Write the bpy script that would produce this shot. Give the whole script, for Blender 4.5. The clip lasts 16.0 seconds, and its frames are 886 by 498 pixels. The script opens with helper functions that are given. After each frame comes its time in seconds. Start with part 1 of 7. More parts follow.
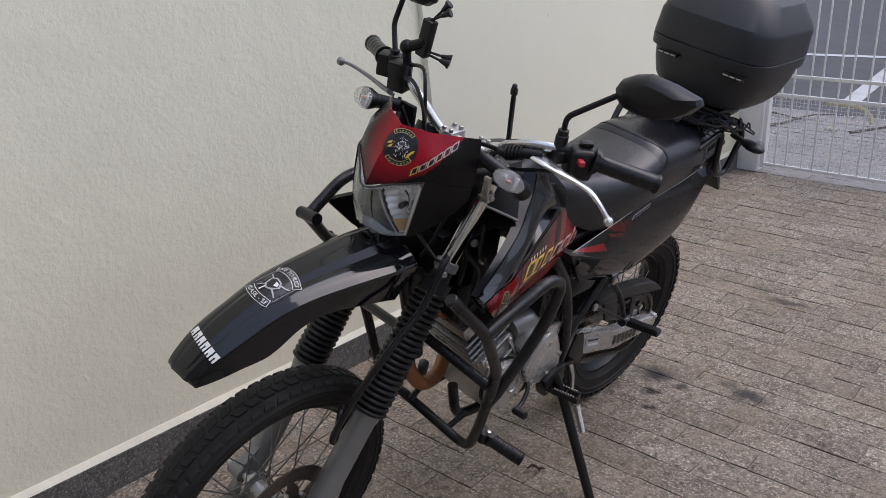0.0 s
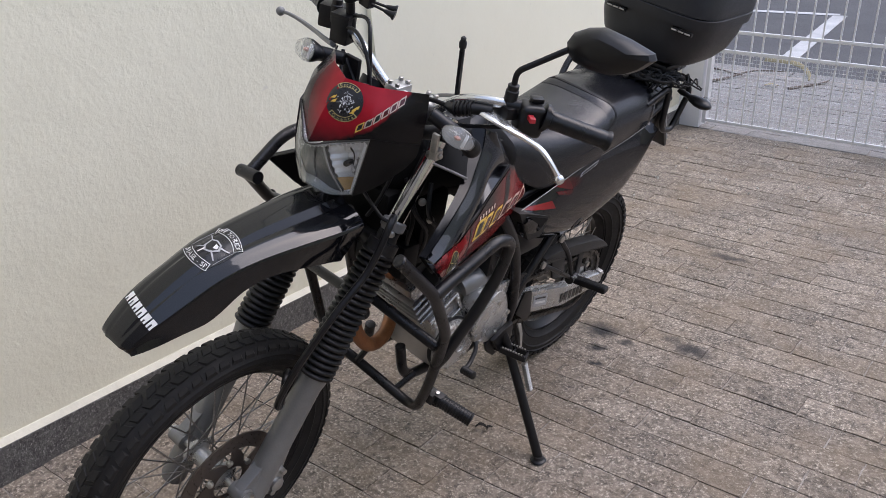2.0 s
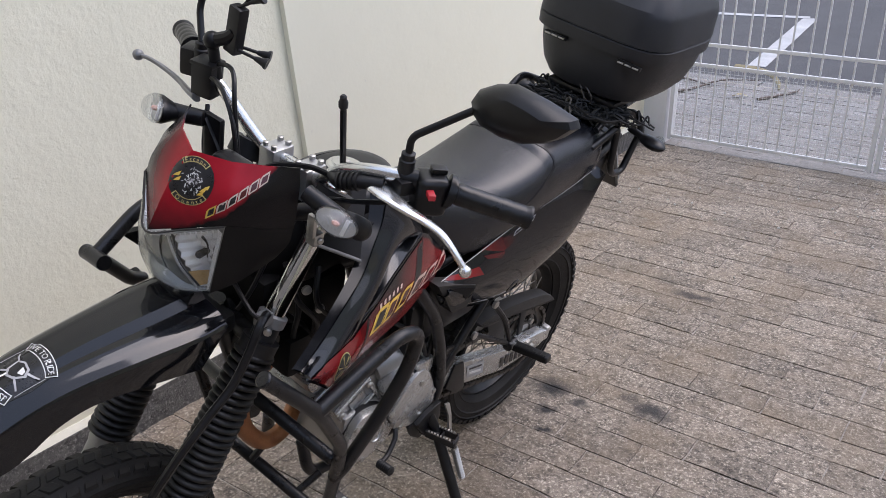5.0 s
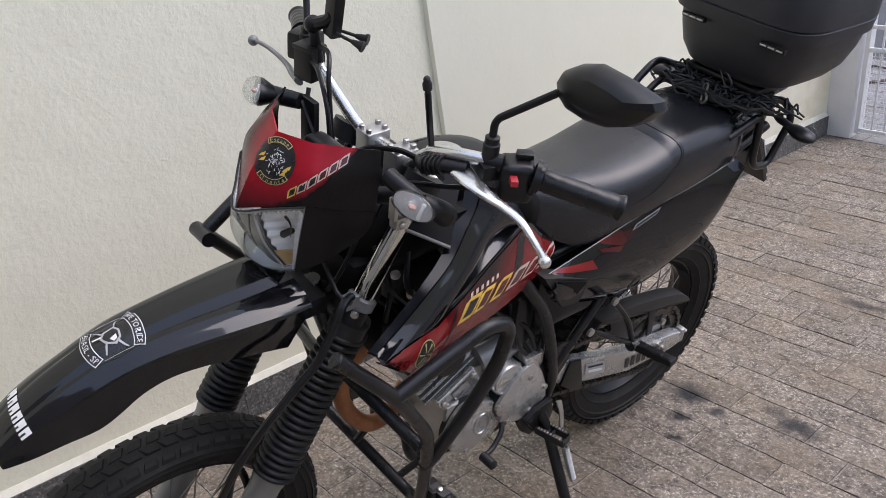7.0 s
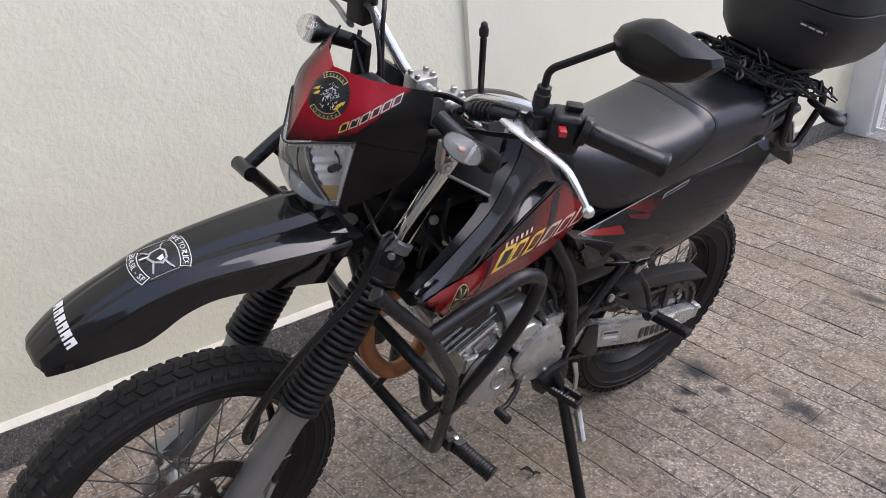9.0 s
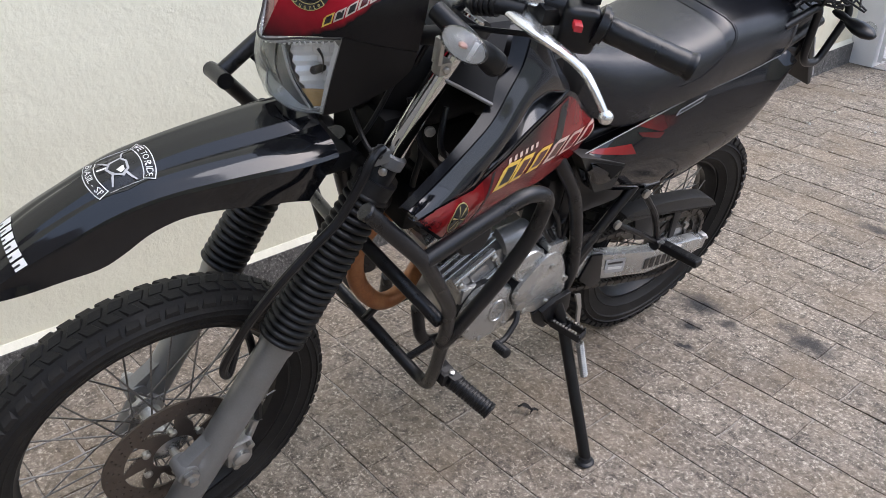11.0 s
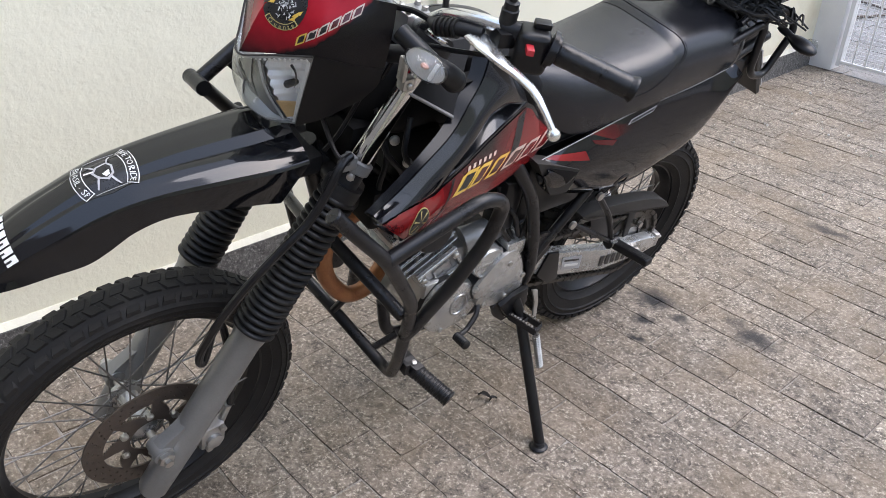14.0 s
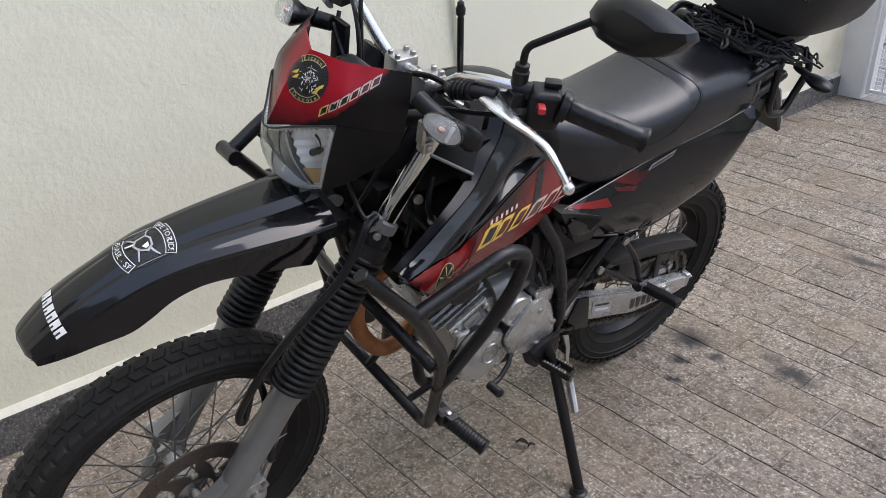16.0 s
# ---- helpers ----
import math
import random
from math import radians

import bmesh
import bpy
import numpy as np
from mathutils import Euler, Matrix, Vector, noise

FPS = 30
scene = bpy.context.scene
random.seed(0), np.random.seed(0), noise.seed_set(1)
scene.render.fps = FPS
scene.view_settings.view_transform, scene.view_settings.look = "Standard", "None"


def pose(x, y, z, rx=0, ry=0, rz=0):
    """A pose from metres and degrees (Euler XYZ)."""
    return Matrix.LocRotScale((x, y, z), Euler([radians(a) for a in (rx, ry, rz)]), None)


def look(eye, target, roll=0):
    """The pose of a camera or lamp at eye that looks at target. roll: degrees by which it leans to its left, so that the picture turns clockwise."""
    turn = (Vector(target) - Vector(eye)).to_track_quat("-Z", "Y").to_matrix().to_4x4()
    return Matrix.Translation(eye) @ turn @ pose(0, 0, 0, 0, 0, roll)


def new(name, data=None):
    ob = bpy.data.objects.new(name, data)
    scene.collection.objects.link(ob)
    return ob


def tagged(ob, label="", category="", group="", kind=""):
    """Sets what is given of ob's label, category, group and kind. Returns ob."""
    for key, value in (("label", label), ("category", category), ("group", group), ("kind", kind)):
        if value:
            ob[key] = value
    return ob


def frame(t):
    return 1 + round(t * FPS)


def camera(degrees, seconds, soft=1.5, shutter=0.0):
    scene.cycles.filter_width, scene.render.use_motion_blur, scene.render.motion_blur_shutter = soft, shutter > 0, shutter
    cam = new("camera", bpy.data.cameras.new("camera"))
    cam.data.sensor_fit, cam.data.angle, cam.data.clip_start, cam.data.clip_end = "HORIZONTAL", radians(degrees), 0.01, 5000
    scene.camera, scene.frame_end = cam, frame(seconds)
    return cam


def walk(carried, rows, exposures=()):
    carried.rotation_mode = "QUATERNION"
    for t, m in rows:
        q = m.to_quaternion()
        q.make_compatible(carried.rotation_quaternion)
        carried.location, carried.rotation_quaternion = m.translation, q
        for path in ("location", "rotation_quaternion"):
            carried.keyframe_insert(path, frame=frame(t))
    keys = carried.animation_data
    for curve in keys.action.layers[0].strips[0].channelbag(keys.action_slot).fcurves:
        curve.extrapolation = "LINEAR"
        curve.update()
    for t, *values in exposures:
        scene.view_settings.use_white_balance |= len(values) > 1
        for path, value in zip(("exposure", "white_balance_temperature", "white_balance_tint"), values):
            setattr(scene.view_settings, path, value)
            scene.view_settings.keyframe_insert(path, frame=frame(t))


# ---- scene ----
cam = camera(55.6, 16.0, soft=0.35)
PATH = [
    (0, (0.4263, 0.1635, 1.5520), (-0.7656, 1.4641, 0.8733), -2.1),
    (0.5, (0.4187, 0.1853, 1.5350), (-0.7439, 1.5076, 0.8469), -2.5),
    (1, (0.4045, 0.2051, 1.5095), (-0.6994, 1.5482, 0.7684), -1.9),
    (1.5, (0.3941, 0.2079, 1.5104), (-0.6758, 1.5624, 0.7391), -1.5),
    (2, (0.3885, 0.1938, 1.5416), (-0.6834, 1.5454, 0.7675), -0.9),
    (2.5, (0.3894, 0.1947, 1.5510), (-0.6853, 1.5435, 0.7769), -0.2),
    (3, (0.3620, 0.2760, 1.5633), (-0.7051, 1.6314, 0.7902), -0),
    (3.5, (0.3648, 0.3507, 1.5662), (-0.6314, 1.7580, 0.7921), 0.7),
    (3.7, (0.3573, 0.3715, 1.5690), (-0.5794, 1.8176, 0.7921), 0.8),
    (5.8, (0.2732, 0.6739, 1.5539), (-0.9197, 1.9206, 0.7817), -3),
    (6, (0.2760, 0.6834, 1.5406), (-0.9669, 1.8819, 0.7713), -3.4),
    (6.5, (0.3100, 0.6824, 1.5236), (-1.0104, 1.7940, 0.7533), -3.7),
    (7, (0.3790, 0.7004, 1.5312), (-0.9461, 1.8043, 0.7590), -4.3),
    (7.5, (0.3809, 0.6881, 1.4934), (-0.9216, 1.8072, 0.7042), -4.5),
    (8, (0.3620, 0.6522, 1.4754), (-0.8932, 1.8138, 0.6711), -1.8),
    (8.5, (0.3601, 0.6418, 1.4773), (-0.8979, 1.7977, 0.6673), 0.7),
    (9, (0.3677, 0.6163, 1.4924), (-0.9414, 1.7108, 0.6786), -0.3),
    (9.2, (0.3686, 0.6134, 1.4887), (-0.9527, 1.6938, 0.6758), -0.5),
    (11.3, (0.2694, 0.6909, 1.3856), (-0.9527, 1.7741, 0.4348), 0.6),
    (11.5, (0.2694, 0.6994, 1.3819), (-0.9282, 1.8091, 0.4291), 0.4),
    (12, (0.2694, 0.7070, 1.3733), (-0.8856, 1.8601, 0.4197), 1.1),
    (12.5, (0.2940, 0.6739, 1.4168), (-0.8611, 1.8251, 0.4612), 1.2),
    (13, (0.3299, 0.6399, 1.4546), (-0.8355, 1.7798, 0.4981), 2.6),
    (13.5, (0.3336, 0.6371, 1.4603), (-0.8497, 1.7571, 0.5019), 2.4),
    (14, (0.3469, 0.6371, 1.4707), (-0.8459, 1.7476, 0.5123), 2.2),
    (14.5, (0.3554, 0.6389, 1.4735), (-0.8507, 1.7335, 0.5132), 1.5),
    (15, (0.3762, 0.6295, 1.4858), (-0.8620, 1.6975, 0.5359), -0.1),
    (15.5, (0.3819, 0.6446, 1.4962), (-0.8885, 1.7070, 0.5851), -1.8),
    (16, (0.3885, 0.6352, 1.5076), (-0.9008, 1.7089, 0.6371), -1.9),
]
walk(cam, [(t, look(eye, target, roll)) for t, eye, target, roll in PATH], [(t, e, 6630 if t < 10 else 6570, 19 if t < 10 else 15) for t, e in ((0, 0.06), (1.0, 0.34), (1.5, 0.36), (3.5, 0.40), (7, 0.42), (7.5, 0.54), (9, 0.56), (11.5, 0.80), (12.5, 0.86), (14.5, 0.86), (15, 0.58), (16, 0.50))])


# ---- world, sun and exposure ----
world = bpy.data.worlds.new("overcast_sky")
scene.world = world
world.use_nodes = True
wn, wl = world.node_tree.nodes, world.node_tree.links
sky = wn.new("ShaderNodeTexSky")
sky.sky_type = "NISHITA"
sky.sun_disc = False
sky.sun_elevation, sky.sun_rotation = radians(57), radians(38)
sky.air_density, sky.dust_density, sky.ozone_density = 1.0, 4.0, 1.0
cloud = wn.new("ShaderNodeMixRGB")
cloud.inputs["Fac"].default_value = 0.55
cloud.inputs["Color2"].default_value = (5.7, 7.3, 9.8, 1)
wl.new(sky.outputs["Color"], cloud.inputs["Color1"])
wl.new(cloud.outputs["Color"], wn["Background"].inputs["Color"])
wn["Background"].inputs["Strength"].default_value = 0.15

sun = new("sun", bpy.data.lights.new("sun", "SUN"))
sun.data.energy, sun.data.angle, sun.data.color = 1.5, radians(50), (0.97, 0.975, 1.0)
sun.matrix_world = look((2.6, 3.3, 6.5), (0, 0, 0))


# ---- materials ----
def node_mat(name):
    m = bpy.data.materials.new(name)
    m.use_nodes = True
    nt = m.node_tree
    return m, nt.nodes, nt.links, nt.nodes["Principled BSDF"]


def coords(nodes, links, scale=(1, 1, 1), source="Object"):
    tc = nodes.new("ShaderNodeTexCoord")
    mp = nodes.new("ShaderNodeMapping")
    mp.inputs["Scale"].default_value = scale
    links.new(tc.outputs[source], mp.inputs["Vector"])
    return mp.outputs["Vector"]


def tex_noise(nodes, links, vec, scale, detail=4, rough=0.55):
    n = nodes.new("ShaderNodeTexNoise")
    n.inputs["Scale"].default_value, n.inputs["Detail"].default_value = scale, detail
    n.inputs["Roughness"].default_value = rough
    links.new(vec, n.inputs["Vector"])
    return n.outputs["Fac"]


def ramp(nodes, links, fac, lo, hi, c0, c1):
    r = nodes.new("ShaderNodeValToRGB")
    r.color_ramp.elements[0].position, r.color_ramp.elements[1].position = lo, hi
    r.color_ramp.elements[0].color, r.color_ramp.elements[1].color = (*c0, 1), (*c1, 1)
    links.new(fac, r.inputs["Fac"])
    return r.outputs["Color"]


def mix(nodes, links, fac, a, b, mode="MIX"):
    m = nodes.new("ShaderNodeMixRGB")
    m.blend_type = mode
    for key, v in (("Fac", fac), ("Color1", a), ("Color2", b)):
        if isinstance(v, (int, float)):
            m.inputs[key].default_value = v
        elif isinstance(v, tuple):
            m.inputs[key].default_value = (*v, 1)
        else:
            links.new(v, m.inputs[key])
    return m.outputs["Color"]


def bump(nodes, links, bsdf, height, strength, distance):
    b = nodes.new("ShaderNodeBump")
    b.inputs["Strength"].default_value, b.inputs["Distance"].default_value = strength, distance
    links.new(height, b.inputs["Height"])
    links.new(b.outputs["Normal"], bsdf.inputs["Normal"])
    return b


def surface(name, c0, c1, rough=0.5, metal=0.0, scale=30, fine=300, depth=0.0, rvar=0.1, coat=0.0, dust=0.0, spec=0.5):
    """A paint, plastic, rubber or metal with variation at two scales, fine relief and a little dust."""
    m, n, l, b = node_mat(name)
    v = coords(n, l)
    big, small = tex_noise(n, l, v, scale), tex_noise(n, l, v, fine, 2)
    both = mix(n, l, 0.35, big, small)
    col = ramp(n, l, both, 0.3, 0.7, c0, c1)
    if dust:
        d = ramp(n, l, tex_noise(n, l, v, scale * 0.6, 6, 0.65), 0.48, 0.75, (0, 0, 0), (dust, dust, dust))
        col = mix(n, l, d, col, (0.27, 0.24, 0.20))
    l.new(col, b.inputs["Base Color"])
    r = ramp(n, l, both, 0.25, 0.75, (rough - rvar,) * 3, (rough + rvar,) * 3)
    l.new(r, b.inputs["Roughness"])
    b.inputs["Metallic"].default_value = metal
    b.inputs["Specular IOR Level"].default_value = spec
    b.inputs["Coat Weight"].default_value = coat
    b.inputs["Coat Roughness"].default_value = 0.05
    if depth:
        bump(n, l, b, small, 0.6, depth)
    return m


gloss_black = surface("gloss_black_plastic", (0.003, 0.0033, 0.0045), (0.005, 0.0054, 0.007), 0.07, 0, 9, 200, 0, 0.03, 0.0, 0.0, 0.55)
facet_black = surface("brushed_black_lacquer", (0.003, 0.0033, 0.0045), (0.005, 0.0054, 0.007), 0.17, 0, 9, 200, 0, 0.04, 0.0, 0.0, 0.26)
satin_black = surface("satin_black_plastic", (0.005, 0.005, 0.006), (0.010, 0.010, 0.011), 0.34, 0, 20, 500, 0.0002, 0.08, 0, 0.02, 0.32)
dull_black = surface("dull_black_metal", (0.009, 0.009, 0.010), (0.018, 0.018, 0.019), 0.48, 0.0, 25, 400, 0.0004, 0.1, 0, 0.06, 0.35)
tube_black = surface("powder_coated_black", (0.006, 0.006, 0.007), (0.011, 0.011, 0.0125), 0.30, 0.0, 25, 700, 0.0003, 0.08, 0, 0.04, 0.40)
cowl_black = surface("satin_cowl_black", (0.005, 0.0045, 0.005), (0.009, 0.0085, 0.009), 0.42, 0, 14, 400, 0.0002, 0.06, 0, 0.01, 0.22)
inner_black = surface("dull_inner_black", (0.003, 0.003, 0.0035), (0.006, 0.006, 0.0065), 0.55, 0, 14, 400, 0.0002, 0.06, 0, 0.0, 0.18)
grey_plastic = surface("worn_dark_grey_plastic", (0.020, 0.019, 0.018), (0.036, 0.034, 0.032), 0.55, 0, 18, 600, 0.0005, 0.08, 0, 0.06, 0.35)
case_plastic = surface("textured_case_plastic", (0.015, 0.0155, 0.0185), (0.022, 0.023, 0.027), 0.44, 0, 14, 900, 0.0008, 0.06, 0, 0.02, 0.45)
rubber = surface("tyre_rubber", (0.007, 0.0065, 0.0065), (0.016, 0.015, 0.0145), 0.62, 0, 16, 260, 0.0012, 0.12, 0, 0.07, 0.3)
grip_rubber = surface("grip_rubber", (0.005, 0.005, 0.0055), (0.010, 0.010, 0.011), 0.33, 0, 40, 300, 0.0003, 0.1, 0, 0.0, 0.4)
soft_rubber = surface("gaiter_rubber", (0.006, 0.006, 0.0065), (0.011, 0.011, 0.012), 0.42, 0, 30, 400, 0.0004, 0.1, 0, 0.05, 0.35)
fork_grey = surface("fork_grey_paint", (0.185, 0.186, 0.184), (0.245, 0.246, 0.242), 0.36, 0.35, 14, 300, 0.0002, 0.08, 0.1, 0.05)
spoke_steel = surface("dulled_spoke_steel", (0.16, 0.155, 0.15), (0.34, 0.33, 0.32), 0.38, 0.85, 40, 500, 0.0003, 0.12, 0, 0.05)
alu = surface("cast_aluminium", (0.40, 0.40, 0.40), (0.56, 0.56, 0.55), 0.36, 0.85, 18, 500, 0.0006, 0.1, 0, 0.18)
alu_block = surface("dusty_cast_aluminium", (0.33, 0.335, 0.34), (0.48, 0.48, 0.48), 0.30, 0.85, 22, 400, 0.0006, 0.1, 0, 0.10)
alu_cover = surface("painted_aluminium_cover", (0.45, 0.45, 0.44), (0.58, 0.58, 0.56), 0.27, 0.72, 12, 700, 0.00012, 0.06, 0, 0.08)
chrome = surface("chromed_steel", (0.62, 0.62, 0.61), (0.75, 0.75, 0.74), 0.10, 1.0, 20, 400, 0, 0.04, 0, 0.0)
bar_silver = surface("anodised_handlebar", (0.64, 0.64, 0.62), (0.72, 0.72, 0.70), 0.25, 0.9, 20, 500, 0, 0.03, 0, 0.0)
steel = surface("zinc_steel", (0.36, 0.35, 0.33), (0.56, 0.55, 0.52), 0.35, 0.9, 40, 500, 0.0003, 0.12, 0, 0.12)
disc_steel = surface("browned_disc_steel", (0.085, 0.070, 0.060), (0.15, 0.125, 0.11), 0.40, 0.75, 30, 700, 0.0002, 0.1, 0, 0.10)
chain_steel = surface("oily_chain_steel", (0.05, 0.045, 0.04), (0.13, 0.12, 0.11), 0.45, 0.8, 60, 600, 0.0005, 0.12, 0, 0.1)
rust = surface("rusted_exhaust", (0.21, 0.072, 0.026), (0.42, 0.18, 0.070), 0.42, 0.35, 22, 260, 0.0006, 0.12, 0, 0.1)
lever_alu = surface("polished_lever_aluminium", (0.70, 0.70, 0.69), (0.80, 0.80, 0.79), 0.22, 0.9, 30, 500, 0, 0.08, 0, 0.03)
vinyl = surface("seat_vinyl", (0.006, 0.0065, 0.009), (0.011, 0.0115, 0.015), 0.25, 0, 12, 360, 0.0010, 0.05, 0, 0.002, 0.55)
panel_black = surface("scuffed_black_plastic", (0.004, 0.004, 0.0055), (0.007, 0.007, 0.009), 0.08, 0, 7, 160, 0, 0.04, 0.0, 0.002, 0.48)
vinyl_smooth = surface("seat_vinyl_smooth", (0.006, 0.0065, 0.0085), (0.010, 0.0105, 0.0135), 0.23, 0, 12, 800, 0.0002, 0.05, 0, 0.002, 0.55)
white_decal = surface("white_decal", (0.66, 0.66, 0.64), (0.76, 0.76, 0.74), 0.35, 0, 60, 500)
yellow_decal = surface("yellow_decal", (0.62, 0.38, 0.05), (0.72, 0.50, 0.10), 0.35, 0, 60, 500)
pink_decal = surface("pale_cream_decal", (0.50, 0.38, 0.32), (0.58, 0.46, 0.40), 0.35, 0, 60, 500)
red_decal = surface("red_decal", (0.17, 0.009, 0.011), (0.24, 0.014, 0.015), 0.14, 0, 12, 300, 0, 0.05, 0.2, 0.0)
dark_red_decal = surface("dark_red_decal", (0.055, 0.006, 0.007), (0.085, 0.009, 0.010), 0.14, 0, 12, 300, 0, 0.05, 0.2, 0.0)
gold_decal = surface("gold_emblem", (0.45, 0.36, 0.14), (0.55, 0.45, 0.20), 0.4, 0.0, 60, 500)
grey_decal = surface("silver_grey_decal", (0.33, 0.33, 0.34), (0.45, 0.45, 0.46), 0.35, 0, 60, 500)
black_decal = surface("black_decal", (0.008, 0.008, 0.009), (0.014, 0.014, 0.015), 0.3, 0, 60, 500)
red_button = surface("red_button", (0.45, 0.02, 0.03), (0.55, 0.03, 0.04), 0.35, 0, 60, 500)
amber = surface("amber_lens", (0.50, 0.25, 0.10), (0.56, 0.30, 0.13), 0.25, 0, 60, 500)
gate_white = surface("white_gate_enamel", (0.66, 0.66, 0.66), (0.76, 0.76, 0.75), 0.35, 0, 8, 200, 0.0004, 0.06, 0, 0.10)
cord = surface("black_elastic_cord", (0.005, 0.005, 0.005), (0.014, 0.014, 0.014), 0.55, 0, 200, 900, 0.0003)


def paint_red():
    """Red lacquer that fades into black towards the nose and the lower edge of the cowl."""
    m, n, l, b = node_mat("red_to_black_lacquer")
    v = coords(n, l)
    def fade(kx, ky, kz, lo, hi):
        """0 to 1 across a slanting band of the cowl."""
        dot = n.new("ShaderNodeVectorMath")
        dot.operation = "DOT_PRODUCT"
        dot.inputs[1].default_value = (kx, ky, kz)
        l.new(v, dot.inputs[0])
        wob = n.new("ShaderNodeMath")
        wob.operation = "MULTIPLY_ADD"
        wob.inputs[1].default_value = 0.010
        l.new(tex_noise(n, l, v, 70, 3), wob.inputs[0])
        l.new(dot.outputs["Value"], wob.inputs[2])
        mr = n.new("ShaderNodeMapRange")
        mr.inputs["From Min"].default_value, mr.inputs["From Max"].default_value = lo, hi
        l.new(wob.outputs["Value"], mr.inputs["Value"])
        return mr.outputs["Result"]
    both_fades = n.new("ShaderNodeMath")
    both_fades.operation = "MULTIPLY"
    l.new(fade(0.843, 0.0, 1.0, 2.084, 2.092), both_fades.inputs[0])
    pair_fade = n.new("ShaderNodeMath")
    pair_fade.operation = "MULTIPLY"
    l.new(fade(0.0, 0.0, 1.0, 1.112, 1.165), pair_fade.inputs[0])
    l.new(fade(0.0, 1.0, 0.0, -0.055, 0.005), pair_fade.inputs[1])
    l.new(pair_fade.outputs["Value"], both_fades.inputs[1])
    grain = tex_noise(n, l, v, 24, 5)
    red = ramp(n, l, grain, 0.3, 0.7, (0.27, 0.006, 0.014), (0.35, 0.010, 0.020))
    l.new(mix(n, l, both_fades.outputs["Value"], (0.006, 0.005, 0.0055), red), b.inputs["Base Color"])
    b.inputs["Roughness"].default_value = 0.26
    b.inputs["Specular IOR Level"].default_value = 0.25
    b.inputs["Coat Weight"].default_value, b.inputs["Coat Roughness"].default_value = 0.0, 0.10
    return m


red_lacquer = paint_red()


def fading_red(name, way, lo, hi):
    """Red print that runs out into the black plastic along one way."""
    m, n, l, b = node_mat(name)
    v = coords(n, l)
    dot = n.new("ShaderNodeVectorMath")
    dot.operation = "DOT_PRODUCT"
    dot.inputs[1].default_value = way
    l.new(v, dot.inputs[0])
    mr = n.new("ShaderNodeMapRange")
    mr.inputs["From Min"].default_value, mr.inputs["From Max"].default_value = lo, hi
    l.new(dot.outputs["Value"], mr.inputs["Value"])
    red = ramp(n, l, tex_noise(n, l, v, 12, 4), 0.3, 0.7, (0.16, 0.009, 0.011), (0.23, 0.014, 0.015))
    l.new(mix(n, l, mr.outputs["Result"], (0.005, 0.005, 0.006), red), b.inputs["Base Color"])
    b.inputs["Roughness"].default_value = 0.13
    return m


stripe_red = fading_red("fading_red_stripe", (1, 0, -0.6), -0.21, -0.02)
shroud_red = fading_red("fading_red_shroud", (0.25, 0, -1), -0.735, -0.640)
end_red = fading_red("fading_red_shroud_end", (-0.9, 0, -1), -1.62, -1.46)


def clear(name, gloss, base, ribs=0.0):
    """Thin clear plastic: light goes straight through, the rest is a glossy skin, fluted where ribs are given."""
    m, n, l, b = node_mat(name)
    n.remove(b)
    see, shine, both_ways, edge_gloss = n.new("ShaderNodeBsdfTransparent"), n.new("ShaderNodeBsdfGlossy"), n.new("ShaderNodeMixShader"), n.new("ShaderNodeLayerWeight")
    see.inputs["Color"].default_value = (0.95, 0.96, 0.96, 1)
    edge_gloss.inputs["Blend"].default_value = 0.5
    steep, share = n.new("ShaderNodeMath"), n.new("ShaderNodeMath")
    steep.operation, share.operation = "POWER", "MULTIPLY_ADD"
    steep.inputs[1].default_value, share.inputs[1].default_value, share.inputs[2].default_value = 4.0, 0.8, base
    l.new(edge_gloss.outputs["Facing"], steep.inputs[0])
    l.new(steep.outputs["Value"], share.inputs[0])
    v = coords(n, l)
    l.new(ramp(n, l, tex_noise(n, l, v, 60, 3), 0.3, 0.8, (gloss,) * 3, (gloss + 0.04,) * 3), shine.inputs["Roughness"])
    if ribs:
        wave = n.new("ShaderNodeTexWave")
        wave.inputs["Scale"].default_value = ribs
        l.new(v, wave.inputs["Vector"])
        relief = n.new("ShaderNodeBump")
        relief.inputs["Strength"].default_value, relief.inputs["Distance"].default_value = 0.5, 0.002
        l.new(wave.outputs["Fac"], relief.inputs["Height"])
        l.new(relief.outputs["Normal"], shine.inputs["Normal"])
        l.new(relief.outputs["Normal"], edge_gloss.inputs["Normal"])
    l.new(share.outputs["Value"], both_ways.inputs["Fac"])
    l.new(see.outputs["BSDF"], both_ways.inputs[1])
    l.new(shine.outputs["BSDF"], both_ways.inputs[2])
    l.new(both_ways.outputs["Shader"], n["Material Output"].inputs["Surface"])
    return m


lens_clear = clear("clear_lens", 0.03, 0.035)
amber_pale = surface("pale_amber_plastic", (0.46, 0.30, 0.13), (0.56, 0.38, 0.18), 0.3, 0, 60, 300)
lens_ribbed = clear("ribbed_clear_lens", 0.05, 0.10, 130.0)
# white of the headlight's rim and teeth, and of the indicators' painted sky glint
diffuser = surface("white_lamp_rim_and_glint", (0.62, 0.61, 0.60), (0.72, 0.71, 0.70), 0.4, 0, 60, 300)
pink_bulb = surface("pinkish_bulb", (0.50, 0.26, 0.20), (0.58, 0.34, 0.27), 0.3, 0, 60, 300)
lamp_silver = surface("lamp_silver", (0.42, 0.42, 0.42), (0.54, 0.54, 0.53), 0.24, 0.4, 25, 120, 0, 0.08)
lamp_chrome = surface("lamp_chrome", (0.86, 0.86, 0.87), (0.94, 0.94, 0.95), 0.25, 0.12, 25, 120, 0, 0.04)
